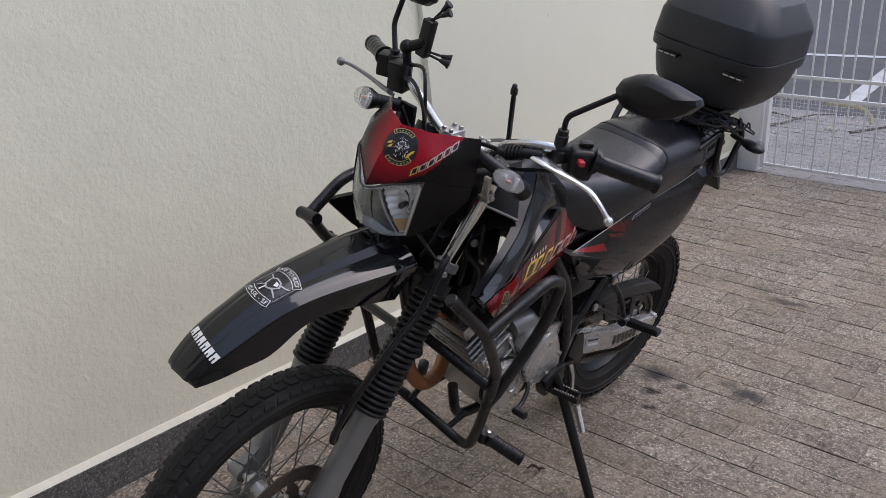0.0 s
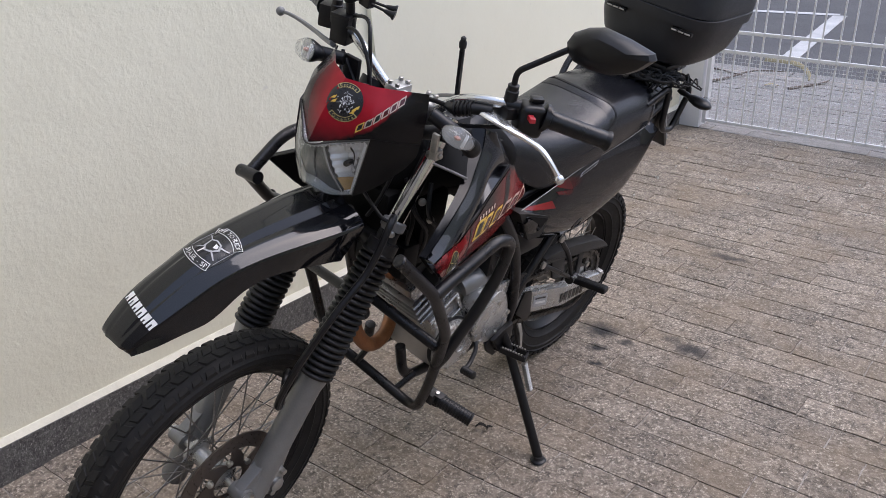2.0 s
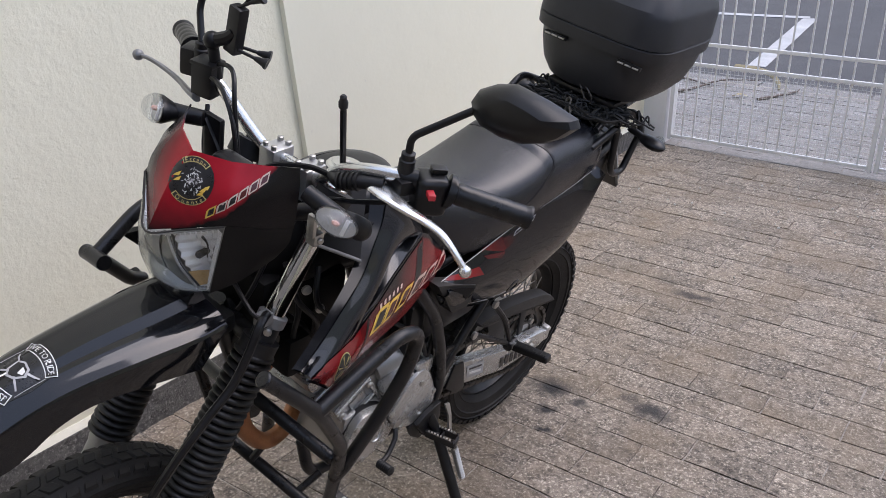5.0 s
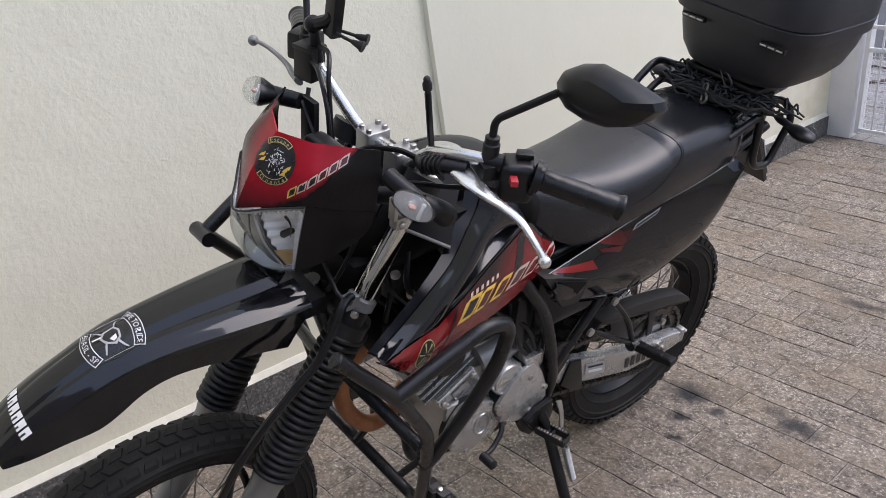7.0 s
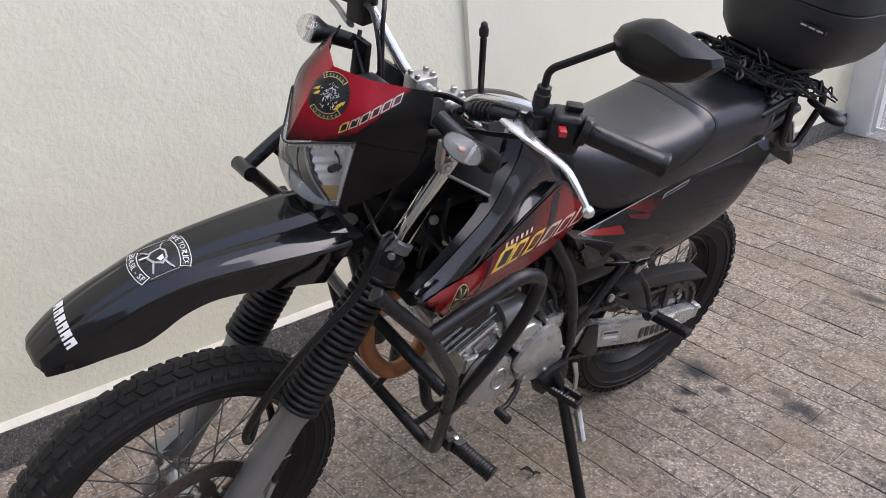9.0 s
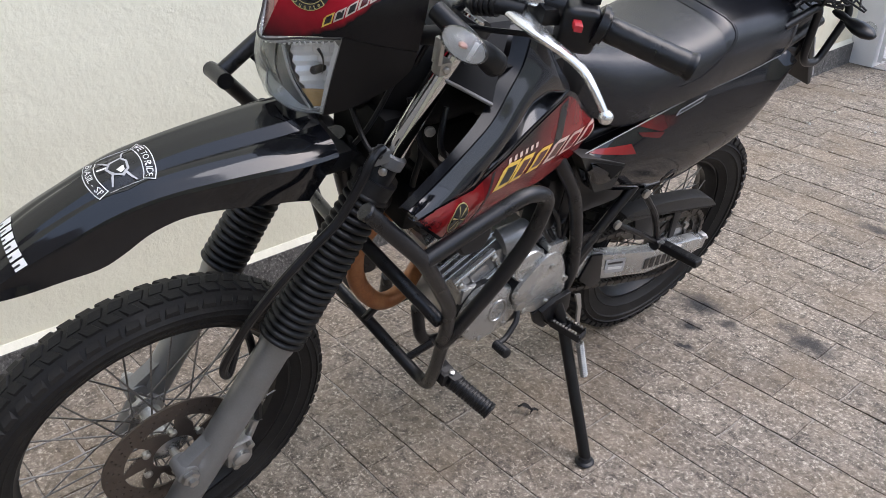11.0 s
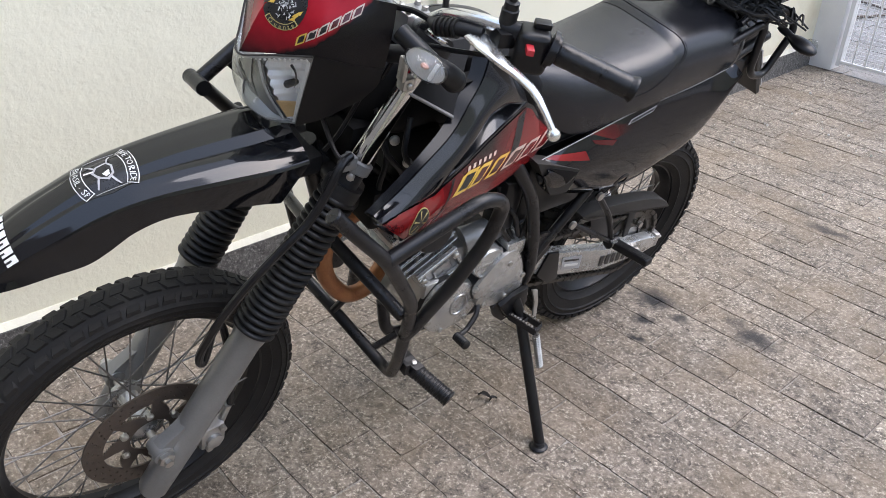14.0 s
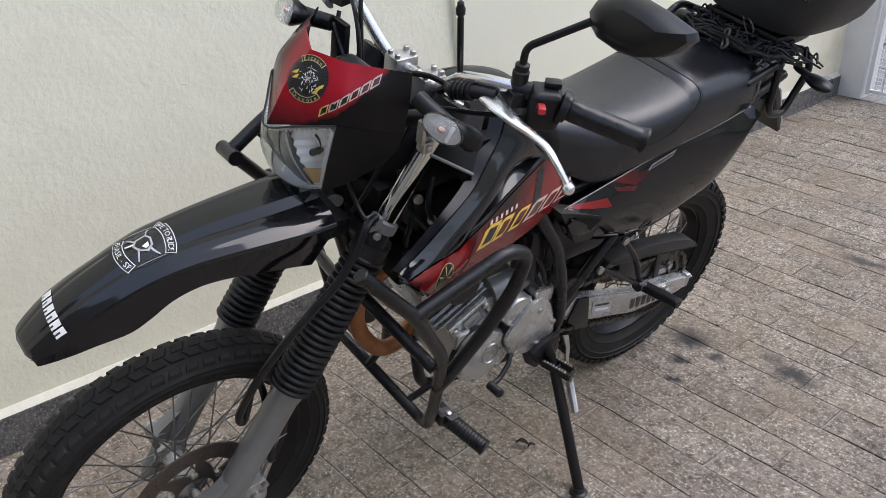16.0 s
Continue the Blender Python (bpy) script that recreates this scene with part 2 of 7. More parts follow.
lamp_dark = surface("lamp_inner_grey", (0.13, 0.135, 0.135), (0.21, 0.215, 0.215), 0.22, 0.2, 25, 120, 0, 0.05)
mirror_silver = surface("mirror_silver", (0.85, 0.85, 0.86), (0.88, 0.88, 0.89), 0.03, 1.0, 20, 200, 0, 0.01)


def stucco(name, c0, c1, relief):
    m, n, l, b = node_mat(name)
    v = coords(n, l)
    big = tex_noise(n, l, v, 1.3, 5, 0.6)
    mid = tex_noise(n, l, v, 9, 6, 0.6)
    col = ramp(n, l, mix(n, l, 0.4, big, mid), 0.3, 0.7, c0, c1)
    pit = ramp(n, l, tex_noise(n, l, v, 17, 2), 0.74, 0.78, (0, 0, 0), (0.35, 0.35, 0.35))
    col = mix(n, l, pit, col, (0.55, 0.53, 0.47))
    # ochre damp stain along the foot of the wall by the gate
    at = n.new("ShaderNodeSeparateXYZ")
    geo = n.new("ShaderNodeNewGeometry")
    l.new(geo.outputs["Position"], at.inputs["Vector"])
    along, low, both_ways = n.new("ShaderNodeMapRange"), n.new("ShaderNodeMapRange"), n.new("ShaderNodeMath")
    along.inputs["From Min"].default_value, along.inputs["From Max"].default_value = 4.3, 5.3
    low.inputs["From Min"].default_value, low.inputs["From Max"].default_value = 0.75, 0.12
    l.new(at.outputs["Y"], along.inputs["Value"])
    l.new(at.outputs["Z"], low.inputs["Value"])
    both_ways.operation = "MULTIPLY"
    l.new(along.outputs["Result"], both_ways.inputs[0])
    l.new(low.outputs["Result"], both_ways.inputs[1])
    stain = mix(n, l, 1.0, both_ways.outputs["Value"], ramp(n, l, mid, 0.35, 0.65, (0.15, 0.15, 0.15), (0.75, 0.75, 0.75)), "MULTIPLY")
    l.new(mix(n, l, stain, col, (0.60, 0.50, 0.33)), b.inputs["Base Color"])
    b.inputs["Roughness"].default_value = 0.85
    fine = mix(n, l, 0.30, tex_noise(n, l, v, 8, 8, 0.60), tex_noise(n, l, v, 55, 5, 0.6))
    spots = ramp(n, l, tex_noise(n, l, v, 19, 3), 0.70, 0.84, (0, 0, 0), (0.22, 0.22, 0.22))
    bump(n, l, b, mix(n, l, 1.0, fine, spots, "ADD"), relief, 0.011)
    return m


def smooth_cream():
    m, n, l, b = node_mat("smooth_cream_paint")
    v = coords(n, l)
    l.new(ramp(n, l, tex_noise(n, l, v, 12, 6, 0.65), 0.3, 0.75, (0.56, 0.535, 0.445), (0.70, 0.675, 0.565)), b.inputs["Base Color"])
    b.inputs["Roughness"].default_value = 0.7
    bump(n, l, b, tex_noise(n, l, v, 90, 4), 0.4, 0.003)
    return m


def rough_stone(name, c0, c1, c2, vein, joined=False):
    """Split stone: grains, chips and pale worn patches, different on every piece."""
    m, n, l, b = node_mat(name)
    v = coords(n, l, source="Object")
    info = n.new("ShaderNodeObjectInfo")
    shift = n.new("ShaderNodeVectorMath")
    shift.operation = "MULTIPLY_ADD"
    shift.inputs[1].default_value = (31.0, 17.0, 23.0)
    geo = n.new("ShaderNodeNewGeometry")
    chance = geo.outputs["Random Per Island"] if joined else info.outputs["Random"]
    l.new(chance, shift.inputs[0])
    l.new(geo.outputs["Position"], shift.inputs[2])
    p = shift.outputs["Vector"]
    grain, chips = tex_noise(n, l, p, 105, 7, 0.72), tex_noise(n, l, p, 30, 7, 0.75)
    patch = tex_noise(n, l, geo.outputs["Position"], 3.2, 6, 0.62)
    col = ramp(n, l, mix(n, l, 0.50, grain, chips), 0.38, 0.55, c0, c1)
    col = mix(n, l, ramp(n, l, grain, 0.55, 0.63, (0, 0, 0), (0.85, 0.85, 0.85)), col, c2)
    tone = n.new("ShaderNodeMapRange")
    tone.inputs["To Min"].default_value, tone.inputs["To Max"].default_value = 0.84, 1.12
    l.new(chance, tone.inputs["Value"])
    col = mix(n, l, 1.0, col, tone.outputs["Result"], "MULTIPLY")
    col = mix(n, l, ramp(n, l, patch, 0.44, 0.70, (0, 0, 0), (0.55, 0.55, 0.55)), col, vein)
    l.new(col, b.inputs["Base Color"])
    l.new(ramp(n, l, grain, 0.3, 0.7, (0.62,) * 3, (0.88,) * 3), b.inputs["Roughness"])
    bump(n, l, b, mix(n, l, 0.55, grain, chips), 1.0, 0.010)
    return m, n, l, b, geo, col


def oil_spots(n, l, geo, col):
    warp = n.new("ShaderNodeTexNoise")
    warp.inputs["Scale"].default_value, warp.inputs["Detail"].default_value = 26.0, 5.0
    l.new(geo.outputs["Position"], warp.inputs["Vector"])
    ws = n.new("ShaderNodeVectorMath")
    ws.operation = "MULTIPLY_ADD"
    ws.inputs[1].default_value, ws.inputs[2].default_value = (0.07, 0.07, 0), (-0.035, -0.035, 0)
    l.new(warp.outputs["Color"], ws.inputs[0])
    pos = n.new("ShaderNodeVectorMath")
    pos.operation = "ADD"
    l.new(geo.outputs["Position"], pos.inputs[0])
    l.new(ws.outputs["Vector"], pos.inputs[1])
    spots = ((-0.832, 2.66, 0.095, 0.068, 0.9), (-0.785, 2.54, 0.040, 0.045, 0.9), (-0.739, 2.445, 0.045, 0.018, 0.9),
             (-0.716, 2.63, 0.036, 0.034, 0.75), (-0.510, 2.715, 0.100, 0.060, 0.80), (-0.60, 2.75, 0.05, 0.04, 0.5),
             (-0.69, 3.545, 0.13, 0.035, 0.7), (-0.83, 3.62, 0.09, 0.05, 0.35))
    for x, y, rx, ry, k in spots:
        mp = n.new("ShaderNodeMapping")
        mp.vector_type = "POINT"
        mp.inputs["Location"].default_value = (-x / rx, -y / ry, 0)
        mp.inputs["Scale"].default_value = (1 / rx, 1 / ry, 0)
        l.new(pos.outputs["Vector"], mp.inputs["Vector"])
        ln = n.new("ShaderNodeVectorMath")
        ln.operation = "LENGTH"
        l.new(mp.outputs["Vector"], ln.inputs[0])
        k = min(1.0, k * 1.15)
        k = ramp(n, l, ln.outputs["Value"], 0.25, 1.65, (k, k, k), (0, 0, 0))
        col = mix(n, l, k, col, (0.018, 0.017, 0.018))
    return col


def paver_mat(name, joined):
    """Paving stone with old oil spots that lie across the stones."""
    m, n, l, b, geo, col = rough_stone(name, (0.036, 0.029, 0.022), (0.290, 0.243, 0.194), (0.62, 0.55, 0.455), (0.200, 0.146, 0.090), joined)
    col = oil_spots(n, l, geo, col)
    l.new(col, b.inputs["Base Color"])
    return m


def plain_ground(name, c0, c1, scale, fine, depth, rough=0.9):
    m, n, l, b = node_mat(name)
    v = coords(n, l)
    big, small = tex_noise(n, l, v, scale, 6, 0.6), tex_noise(n, l, v, fine, 4, 0.7)
    l.new(ramp(n, l, mix(n, l, 0.5, big, small), 0.3, 0.7, c0, c1), b.inputs["Base Color"])
    b.inputs["Roughness"].default_value = rough
    bump(n, l, b, small, 0.7, depth)
    return m


def joint_sand():
    """Sandy joints, stained where oil ran across them."""
    m, n, l, b = node_mat("sandy_joint")
    v = coords(n, l)
    big, small = tex_noise(n, l, v, 7, 6, 0.6), tex_noise(n, l, v, 160, 4, 0.7)
    col = ramp(n, l, mix(n, l, 0.5, big, small), 0.3, 0.7, (0.045, 0.039, 0.032), (0.54, 0.49, 0.43))
    l.new(oil_spots(n, l, n.new("ShaderNodeNewGeometry"), col), b.inputs["Base Color"])
    b.inputs["Roughness"].default_value = 0.9
    bump(n, l, b, small, 0.7, 0.004)
    return m


wall_mat = stucco("cream_stucco", (0.705, 0.682, 0.535), (0.765, 0.742, 0.594), 0.74)
smooth_wall = stucco("smooth_cream_stucco", (0.825, 0.800, 0.640), (0.865, 0.840, 0.680), 0.18)
ledge_mat = smooth_cream()
pave_mat, pave_rest = paver_mat("split_paving_stone", False), paver_mat("split_paving_stone_field", True)
plinth_mat = rough_stone("grey_plinth_stone", (0.030, 0.029, 0.028), (0.155, 0.150, 0.142), (0.36, 0.35, 0.33), (0.10, 0.095, 0.085))[0]
street_stone = rough_stone("grey_street_stone", (0.12, 0.115, 0.11), (0.25, 0.24, 0.23), (0.34, 0.33, 0.315), (0.20, 0.18, 0.16), True)[0]
joint_mat = joint_sand()
asphalt = plain_ground("asphalt", (0.050, 0.050, 0.052), (0.090, 0.090, 0.092), 2, 160, 0.006)
shade_wall_mat = plain_ground("grey_shade_wall_render", (0.16, 0.15, 0.14), (0.22, 0.21, 0.195), 3, 90, 0.003)
road_paint = plain_ground("worn_road_paint", (0.30, 0.30, 0.30), (0.55, 0.55, 0.54), 5, 90, 0.001)
dry_leaf = surface("dry_leaf", (0.24, 0.19, 0.10), (0.36, 0.30, 0.16), 0.7, 0, 60, 400, 0.0006)
dark_leaf = surface("dark_dead_leaf", (0.007, 0.006, 0.005), (0.020, 0.016, 0.013), 0.75, 0, 60, 400, 0.0006)
twig_mat = surface("grey_twig", (0.07, 0.055, 0.045), (0.15, 0.12, 0.10), 0.8, 0, 40, 400, 0.0008)
crumb_mat = surface("pale_plaster_crumbs", (0.42, 0.40, 0.37), (0.60, 0.58, 0.54), 0.85, 0, 40, 400, 0.0008)


# ---- mesh helpers ----
def V(*p):
    return Vector(p)


def finish(bm, name, material, sharp=35):
    bmesh.ops.recalc_face_normals(bm, faces=bm.faces)
    me = bpy.data.meshes.new(name)
    bm.to_mesh(me)
    bm.free()
    me.materials.append(material)
    me.polygons.foreach_set("use_smooth", [True] * len(me.polygons))
    me.set_sharp_from_angle(angle=radians(sharp))
    return me


def part(name, bm, material, parent, label="", sharp=35):
    """One mesh object under a thing or a part, in the thing's own coordinates."""
    ob = new(name, finish(bm, name, material, sharp))
    ob.parent = parent
    if label:
        ob["label"] = label
    return ob


def solo(name, bm, material, label, category="", group="", kind="", sharp=35):
    return tagged(new(name, finish(bm, name, material, sharp)), label, category, group, kind)


def box(bm, lo, hi, bevel=0.0, m=None, seg=2):
    r = bmesh.ops.create_cube(bm, size=1)
    vs = r["verts"]
    for v in vs:
        v.co = Vector([(lo[i] + hi[i]) / 2 + v.co[i] * (hi[i] - lo[i]) for i in range(3)])
    if bevel:
        es = {e for v in vs for e in v.link_edges}
        r = bmesh.ops.bevel(bm, geom=list(es), offset=bevel, segments=seg, profile=0.6, affect="EDGES")
        vs = list({v for f in r["faces"] for v in f.verts} | {v for v in vs if v.is_valid})
    if m is not None:
        bmesh.ops.transform(bm, matrix=m, verts=vs)
    return bm


def ring_loft(bm, rings, caps=True, closed=False):
    """Skin a row of point rings of equal count."""
    rows = [[bm.verts.new(p) for p in r] for r in rings]
    k = len(rows[0])
    pairs = list(zip(rows, rows[1:])) + ([(rows[-1], rows[0])] if closed else [])
    for a, b in pairs:
        for i in range(k):
            j = (i + 1) % k
            try:
                bm.faces.new((a[i], a[j], b[j], b[i]))
            except ValueError:
                pass
    if caps and not closed:
        bm.faces.new(rows[0][::-1])
        bm.faces.new(rows[-1])
    return bm


def smooth_path(pts, n=6):
    pts = [Vector(p) for p in pts]
    if len(pts) < 3 or n < 2:
        return pts
    out = []
    ext = [2 * pts[0] - pts[1]] + pts + [2 * pts[-1] - pts[-2]]
    for i in range(1, len(ext) - 2):
        p0, p1, p2, p3 = ext[i - 1:i + 3]
        for s in range(n):
            t = s / n
            out.append(0.5 * (2 * p1 + (p2 - p0) * t + (2 * p0 - 5 * p1 + 4 * p2 - p3) * t * t + (3 * p1 - p0 - 3 * p2 + p3) * t ** 3))
    return out + [pts[-1]]


def sweep(bm, pts, r, seg=10, n=6, squash=1.0):
    """A tube along a smoothed path; r is one radius or a pair from start to end."""
    path = smooth_path(pts, n)
    r0, r1 = r if isinstance(r, tuple) else (r, r)
    tang = [(path[min(i + 1, len(path) - 1)] - path[max(i - 1, 0)]).normalized() for i in range(len(path))]
    side = tang[0].orthogonal().normalized()
    rings = []
    for i, (p, t) in enumerate(zip(path, tang)):
        side = (side - t * side.dot(t)).normalized()
        up = t.cross(side)
        rr = r0 + (r1 - r0) * i / max(1, len(path) - 1)
        rings.append([p + side * rr * math.cos(a) + up * rr * squash * math.sin(a) for a in [2 * math.pi * k / seg for k in range(seg)]])
    return ring_loft(bm, rings)


def bent(pts, radius, n=5):
    """A path of straight runs with rounded bends, for bent tube."""
    pts = [Vector(p) for p in pts]
    out = [pts[0]]
    for a, b, c in zip(pts, pts[1:], pts[2:]):
        d1, d2 = (a - b), (c - b)
        k = min(radius, d1.length * 0.45, d2.length * 0.45)
        s, e = b + d1.normalized() * k, b + d2.normalized() * k
        out += [s.lerp(b, t).lerp(b.lerp(e, t), t) for t in [i / n for i in range(n + 1)]]
    return out + [pts[-1]]


def tube(bm, pts, r, bend=0.03, seg=12):
    return sweep(bm, bent(pts, bend), r, seg, 1)


def rod(bm, a, b, r, seg=12):
    return sweep(bm, [a, b], r, seg, 1)


def lathe(bm, profile, origin, axis, seg=32):
    """Turn (radius, along) pairs about an axis."""
    axis = Vector(axis).normalized()
    s = axis.orthogonal().normalized()
    u = axis.cross(s)
    o = Vector(origin)
    rings = [[o + axis * h + (s * math.cos(a) + u * math.sin(a)) * max(r, 1e-5) for a in [2 * math.pi * k / seg for k in range(seg)]] for r, h in profile]
    return ring_loft(bm, rings)


def prism(bm, outline, depth, bevel=0.0):
    """A flat outline of 3D points thickened by the vector depth."""
    d = Vector(depth)
    f = bm.faces.new([bm.verts.new(p) for p in outline])
    r = bmesh.ops.extrude_face_region(bm, geom=[f])
    vs = [v for v in r["geom"] if isinstance(v, bmesh.types.BMVert)]
    bmesh.ops.translate(bm, verts=vs, vec=d)
    if bevel:
        es = list({e for v in vs for e in v.link_edges if all(w in vs for w in e.verts)})
        bmesh.ops.bevel(bm, geom=es, offset=bevel, segments=2, profile=0.6, affect="EDGES")
    return bm


def shell(rows, thick):
    """A skin through a grid of points, with thickness."""
    bm = bmesh.new()
    g = [[bm.verts.new(p) for p in r] for r in rows]
    for a, b in zip(g, g[1:]):
        for i in range(len(a) - 1):
            bm.faces.new((a[i], a[i + 1], b[i + 1], b[i]))
    bmesh.ops.recalc_face_normals(bm, faces=bm.faces)
    bmesh.ops.solidify(bm, geom=list(bm.faces), thickness=thick)
    return bm


def densify(row, n):
    return smooth_path(row, n)


def patch(rows, nu=4, nv=4):
    """A smoothed grid from a few control rows."""
    cols = list(zip(*[densify(r, nu) for r in rows]))
    cols = [densify(c, nv) for c in cols]
    return list(zip(*cols))


# ---- setting ----
WALL_X, WALL_TOP, GATE_Y, COURSE, LONG = -1.764, 5.50, 5.42, 0.1186, 0.2372

bm = bmesh.new()
box(bm, (-60, -12, -0.40), (60, 7.22, -0.0056))
base_ground = solo("ground", bm, joint_mat, "sandy grey joint bed under the paving stones", "ground", kind="structure")
bm = bmesh.new()
box(bm, (-150, 7.40, -0.5), (150, 400, -0.125))
solo("road", bm, asphalt, "grey worn asphalt street beyond the gate", "road", kind="structure")
bm = bmesh.new()
for i in range(-14, 12):
    box(bm, (i * 0.8 + 0.006, 7.22, -0.45), (i * 0.8 + 0.794, 7.41, -0.004), 0.012)
solo("kerb", bm, street_stone, "worn grey kerbstones between pavement and street", "kerb", kind="structure")


def road_mark(a, b, w):
    a, b = V(*a, -0.121), V(*b, -0.121)
    s = (b - a).normalized().cross(V(0, 0, 1)) * w / 2
    bm = bmesh.new()
    prism(bm, [a - s, b - s, b + s, a + s], (0, 0, 0.003))
    return solo("road_marking", bm, road_paint, "worn white painted line on the asphalt", "road marking", kind="structure")


road_mark((-6.5, 10.55), (-2.30, 11.45), 0.16)
road_mark((-2.28, 11.40), (-1.98, 8.45), 0.16)

# walls
bm = bmesh.new()
box(bm, (WALL_X - 0.2, -4.0, 0.0), (WALL_X, 2.62, WALL_TOP))
wall = solo("wall_west", bm, wall_mat, "cream stucco garden wall with a rough trowelled face", "wall", kind="structure")
# thicker run of the same wall, with a leaning front edge
bm = bmesh.new()
edge = lambda z: 2.487 + (1.06 - z) * 0.095
prism(bm, [V(WALL_X - 0.2, edge(0), 0), V(WALL_X - 0.2, 5.52, 0), V(WALL_X - 0.2, 5.52, WALL_TOP), V(WALL_X - 0.2, edge(WALL_TOP), WALL_TOP)], (0.2205, 0, 0), 0.002)
solo("wall_west_thick", bm, smooth_wall, "thicker smooth cream run of the garden wall", "wall", kind="structure")
# unseen wall added opposite, to bound the sky in the bike's reflections
bm = bmesh.new()
box(bm, (2.9, -4.0, 0), (3.1, GATE_Y, 1.8))
solo("wall_east", bm, wall_mat, "unseen plain cream wall added to close the east side", "wall", kind="structure")
# unseen wall behind the camera, added to shade the near ground and darken reflections
bm = bmesh.new()
box(bm, (-3.0, -2.5, 0), (3.6, -2.2, 4.5))
solo("wall_south", bm, shade_wall_mat, "unseen plain grey wall added to shade the near paving", "wall", kind="structure")
# unseen wall added to close off the low sky beyond the street
bm = bmesh.new()
box(bm, (-60, 24, -0.2), (60, 24.4, 3.2))
solo("wall_across_street", bm, wall_mat, "unseen plain pale wall added across the street", "wall", kind="structure")

# ledge of smooth paint over the plinth, and plinth stones
bm = bmesh.new()
prism(bm, [V(WALL_X - 0.01, -4, 0.131), V(WALL_X + 0.004, -4, 0.131), V(WALL_X + 0.020, -4, 0.115), V(WALL_X - 0.01, -4, 0.115)], (0, 6.5, 0))
solo("plinth_ledge", bm, ledge_mat, "smooth cream painted ledge along the foot of the wall", "trim", kind="structure")
bm = bmesh.new()
prism(bm, [V(WALL_X + 0.01, 2.58, 0.137), V(WALL_X + 0.023, 2.58, 0.137), V(WALL_X + 0.036, 2.58, 0.115), V(WALL_X + 0.01, 2.58, 0.115)], (0, 2.80, 0))
solo("plinth_ledge", bm, ledge_mat, "smooth cream painted ledge along the foot of the wall", "trim", kind="structure")
bm = bmesh.new()
box(bm, (WALL_X - 0.01, -4, -0.1), (WALL_X + 0.012, 2.56, 0.1145))
box(bm, (WALL_X - 0.01, 2.56, -0.1), (WALL_X + 0.028, 5.40, 0.1145))
plinth = solo("plinth", bm, plinth_mat, "dark grey rough stone plinth along the wall", "plinth", kind="structure")

# gate post and gate
bm = bmesh.new()
box(bm, (WALL_X + 0.012, GATE_Y - 0.03, 0.0), (-1.600, GATE_Y + 0.14, 2.5), 0.004)
solo("gate_post", bm, gate_white, "white painted post where the gate meets the wall", "post", kind="structure")


def gate_leaf(x0, x1, label):
    root = tagged(new("gate"), label, "gate", "gate leaves")
    root.location = (x0, GATE_Y, 0)
    w = x1 - x0

    def slab(name, lo, hi):
        bm = bmesh.new()
        box(bm, lo, hi, 0.002, seg=1)
        return part(name, bm, gate_white, root, sharp=40)
    slab("stile", (0, -0.012, 0.03), (0.024, 0.012, 2.1))
    slab("stile", (w - 0.024, -0.012, 0.03), (w, 0.012, 2.1))
    for z, h in ((0.052, 0.018), (0.500, 0.020), (0.620, 0.020), (2.07, 0.03)):
        slab("rail", (0.024, -0.010, z - h / 2), (w - 0.024, 0.010, z + h / 2))
    # fine wire mesh behind the lowest field
    bm = bmesh.new()
    for i in range(int(w / 0.022)):
        x = 0.03 + 0.022 * i
        box(bm, (x - 0.0006, 0.0085, 0.055), (x + 0.0006, 0.0103, 0.492))
    for i in range(20):
        z = 0.065 + 0.022 * i
        box(bm, (0.026, 0.0104, z - 0.0006), (w - 0.026, 0.0122, z + 0.0006))
    mesh = part("wire_mesh", bm, gate_white, root, "fine white wire mesh")
    mesh["kind"] = "stuff"
    nb = int(round(w / 0.0845))
    bar = None
    for i in range(1, nb):
        x = w * (i + (0.09 if i % 2 else -0.09)) / nb
        if bar is None:
            bm = bmesh.new()
            box(bm, (-0.0046, -0.0046, 0.05), (0.0046, 0.0046, 2.06), 0.0012, seg=1)
            bar = part("bar", bm, gate_white, root, sharp=40)
            bar.location = (x, 0, 0)
        else:
            b = bar.copy()
            scene.collection.objects.link(b)
            b.location = (x, 0, 0)
    return root


gate_leaf(-1.588, -0.425, "white painted metal bar gate leaf, closed")
gate_leaf(-0.412, 1.20, "white painted metal bar gate leaf, closed, beside the first")
gate_leaf(1.213, 2.88, "white painted metal bar gate leaf, closed, at the far end")


# ---- the motorcycle: its frame of reference ----
# x forward from the rear axle, y to its left, z up; it leans on its side stand
BIKE = pose(-0.9735, 2.430, 0.0085, -13.81, 0, -93.37)
bike = tagged(new("motorcycle"), "black and red trail motorcycle leaning on its side stand", "motorcycle")
bike.matrix_world = BIKE
RAKE = 0.573
AXIS = V(-RAKE, 0, 1).normalized()
STEER = Matrix.Translation((1.4886, 0, 0)) @ Matrix.Rotation(radians(3.0), 4, AXIS) @ Matrix.Translation((-1.4886, 0, 0))


def steered(bm):
    bmesh.ops.transform(bm, matrix=STEER, verts=bm.verts)
    return bm


def leg(z, y):
    """A point on a fork leg's centre line."""
    return V(1.393 - RAKE * (z - 0.228), y, z)


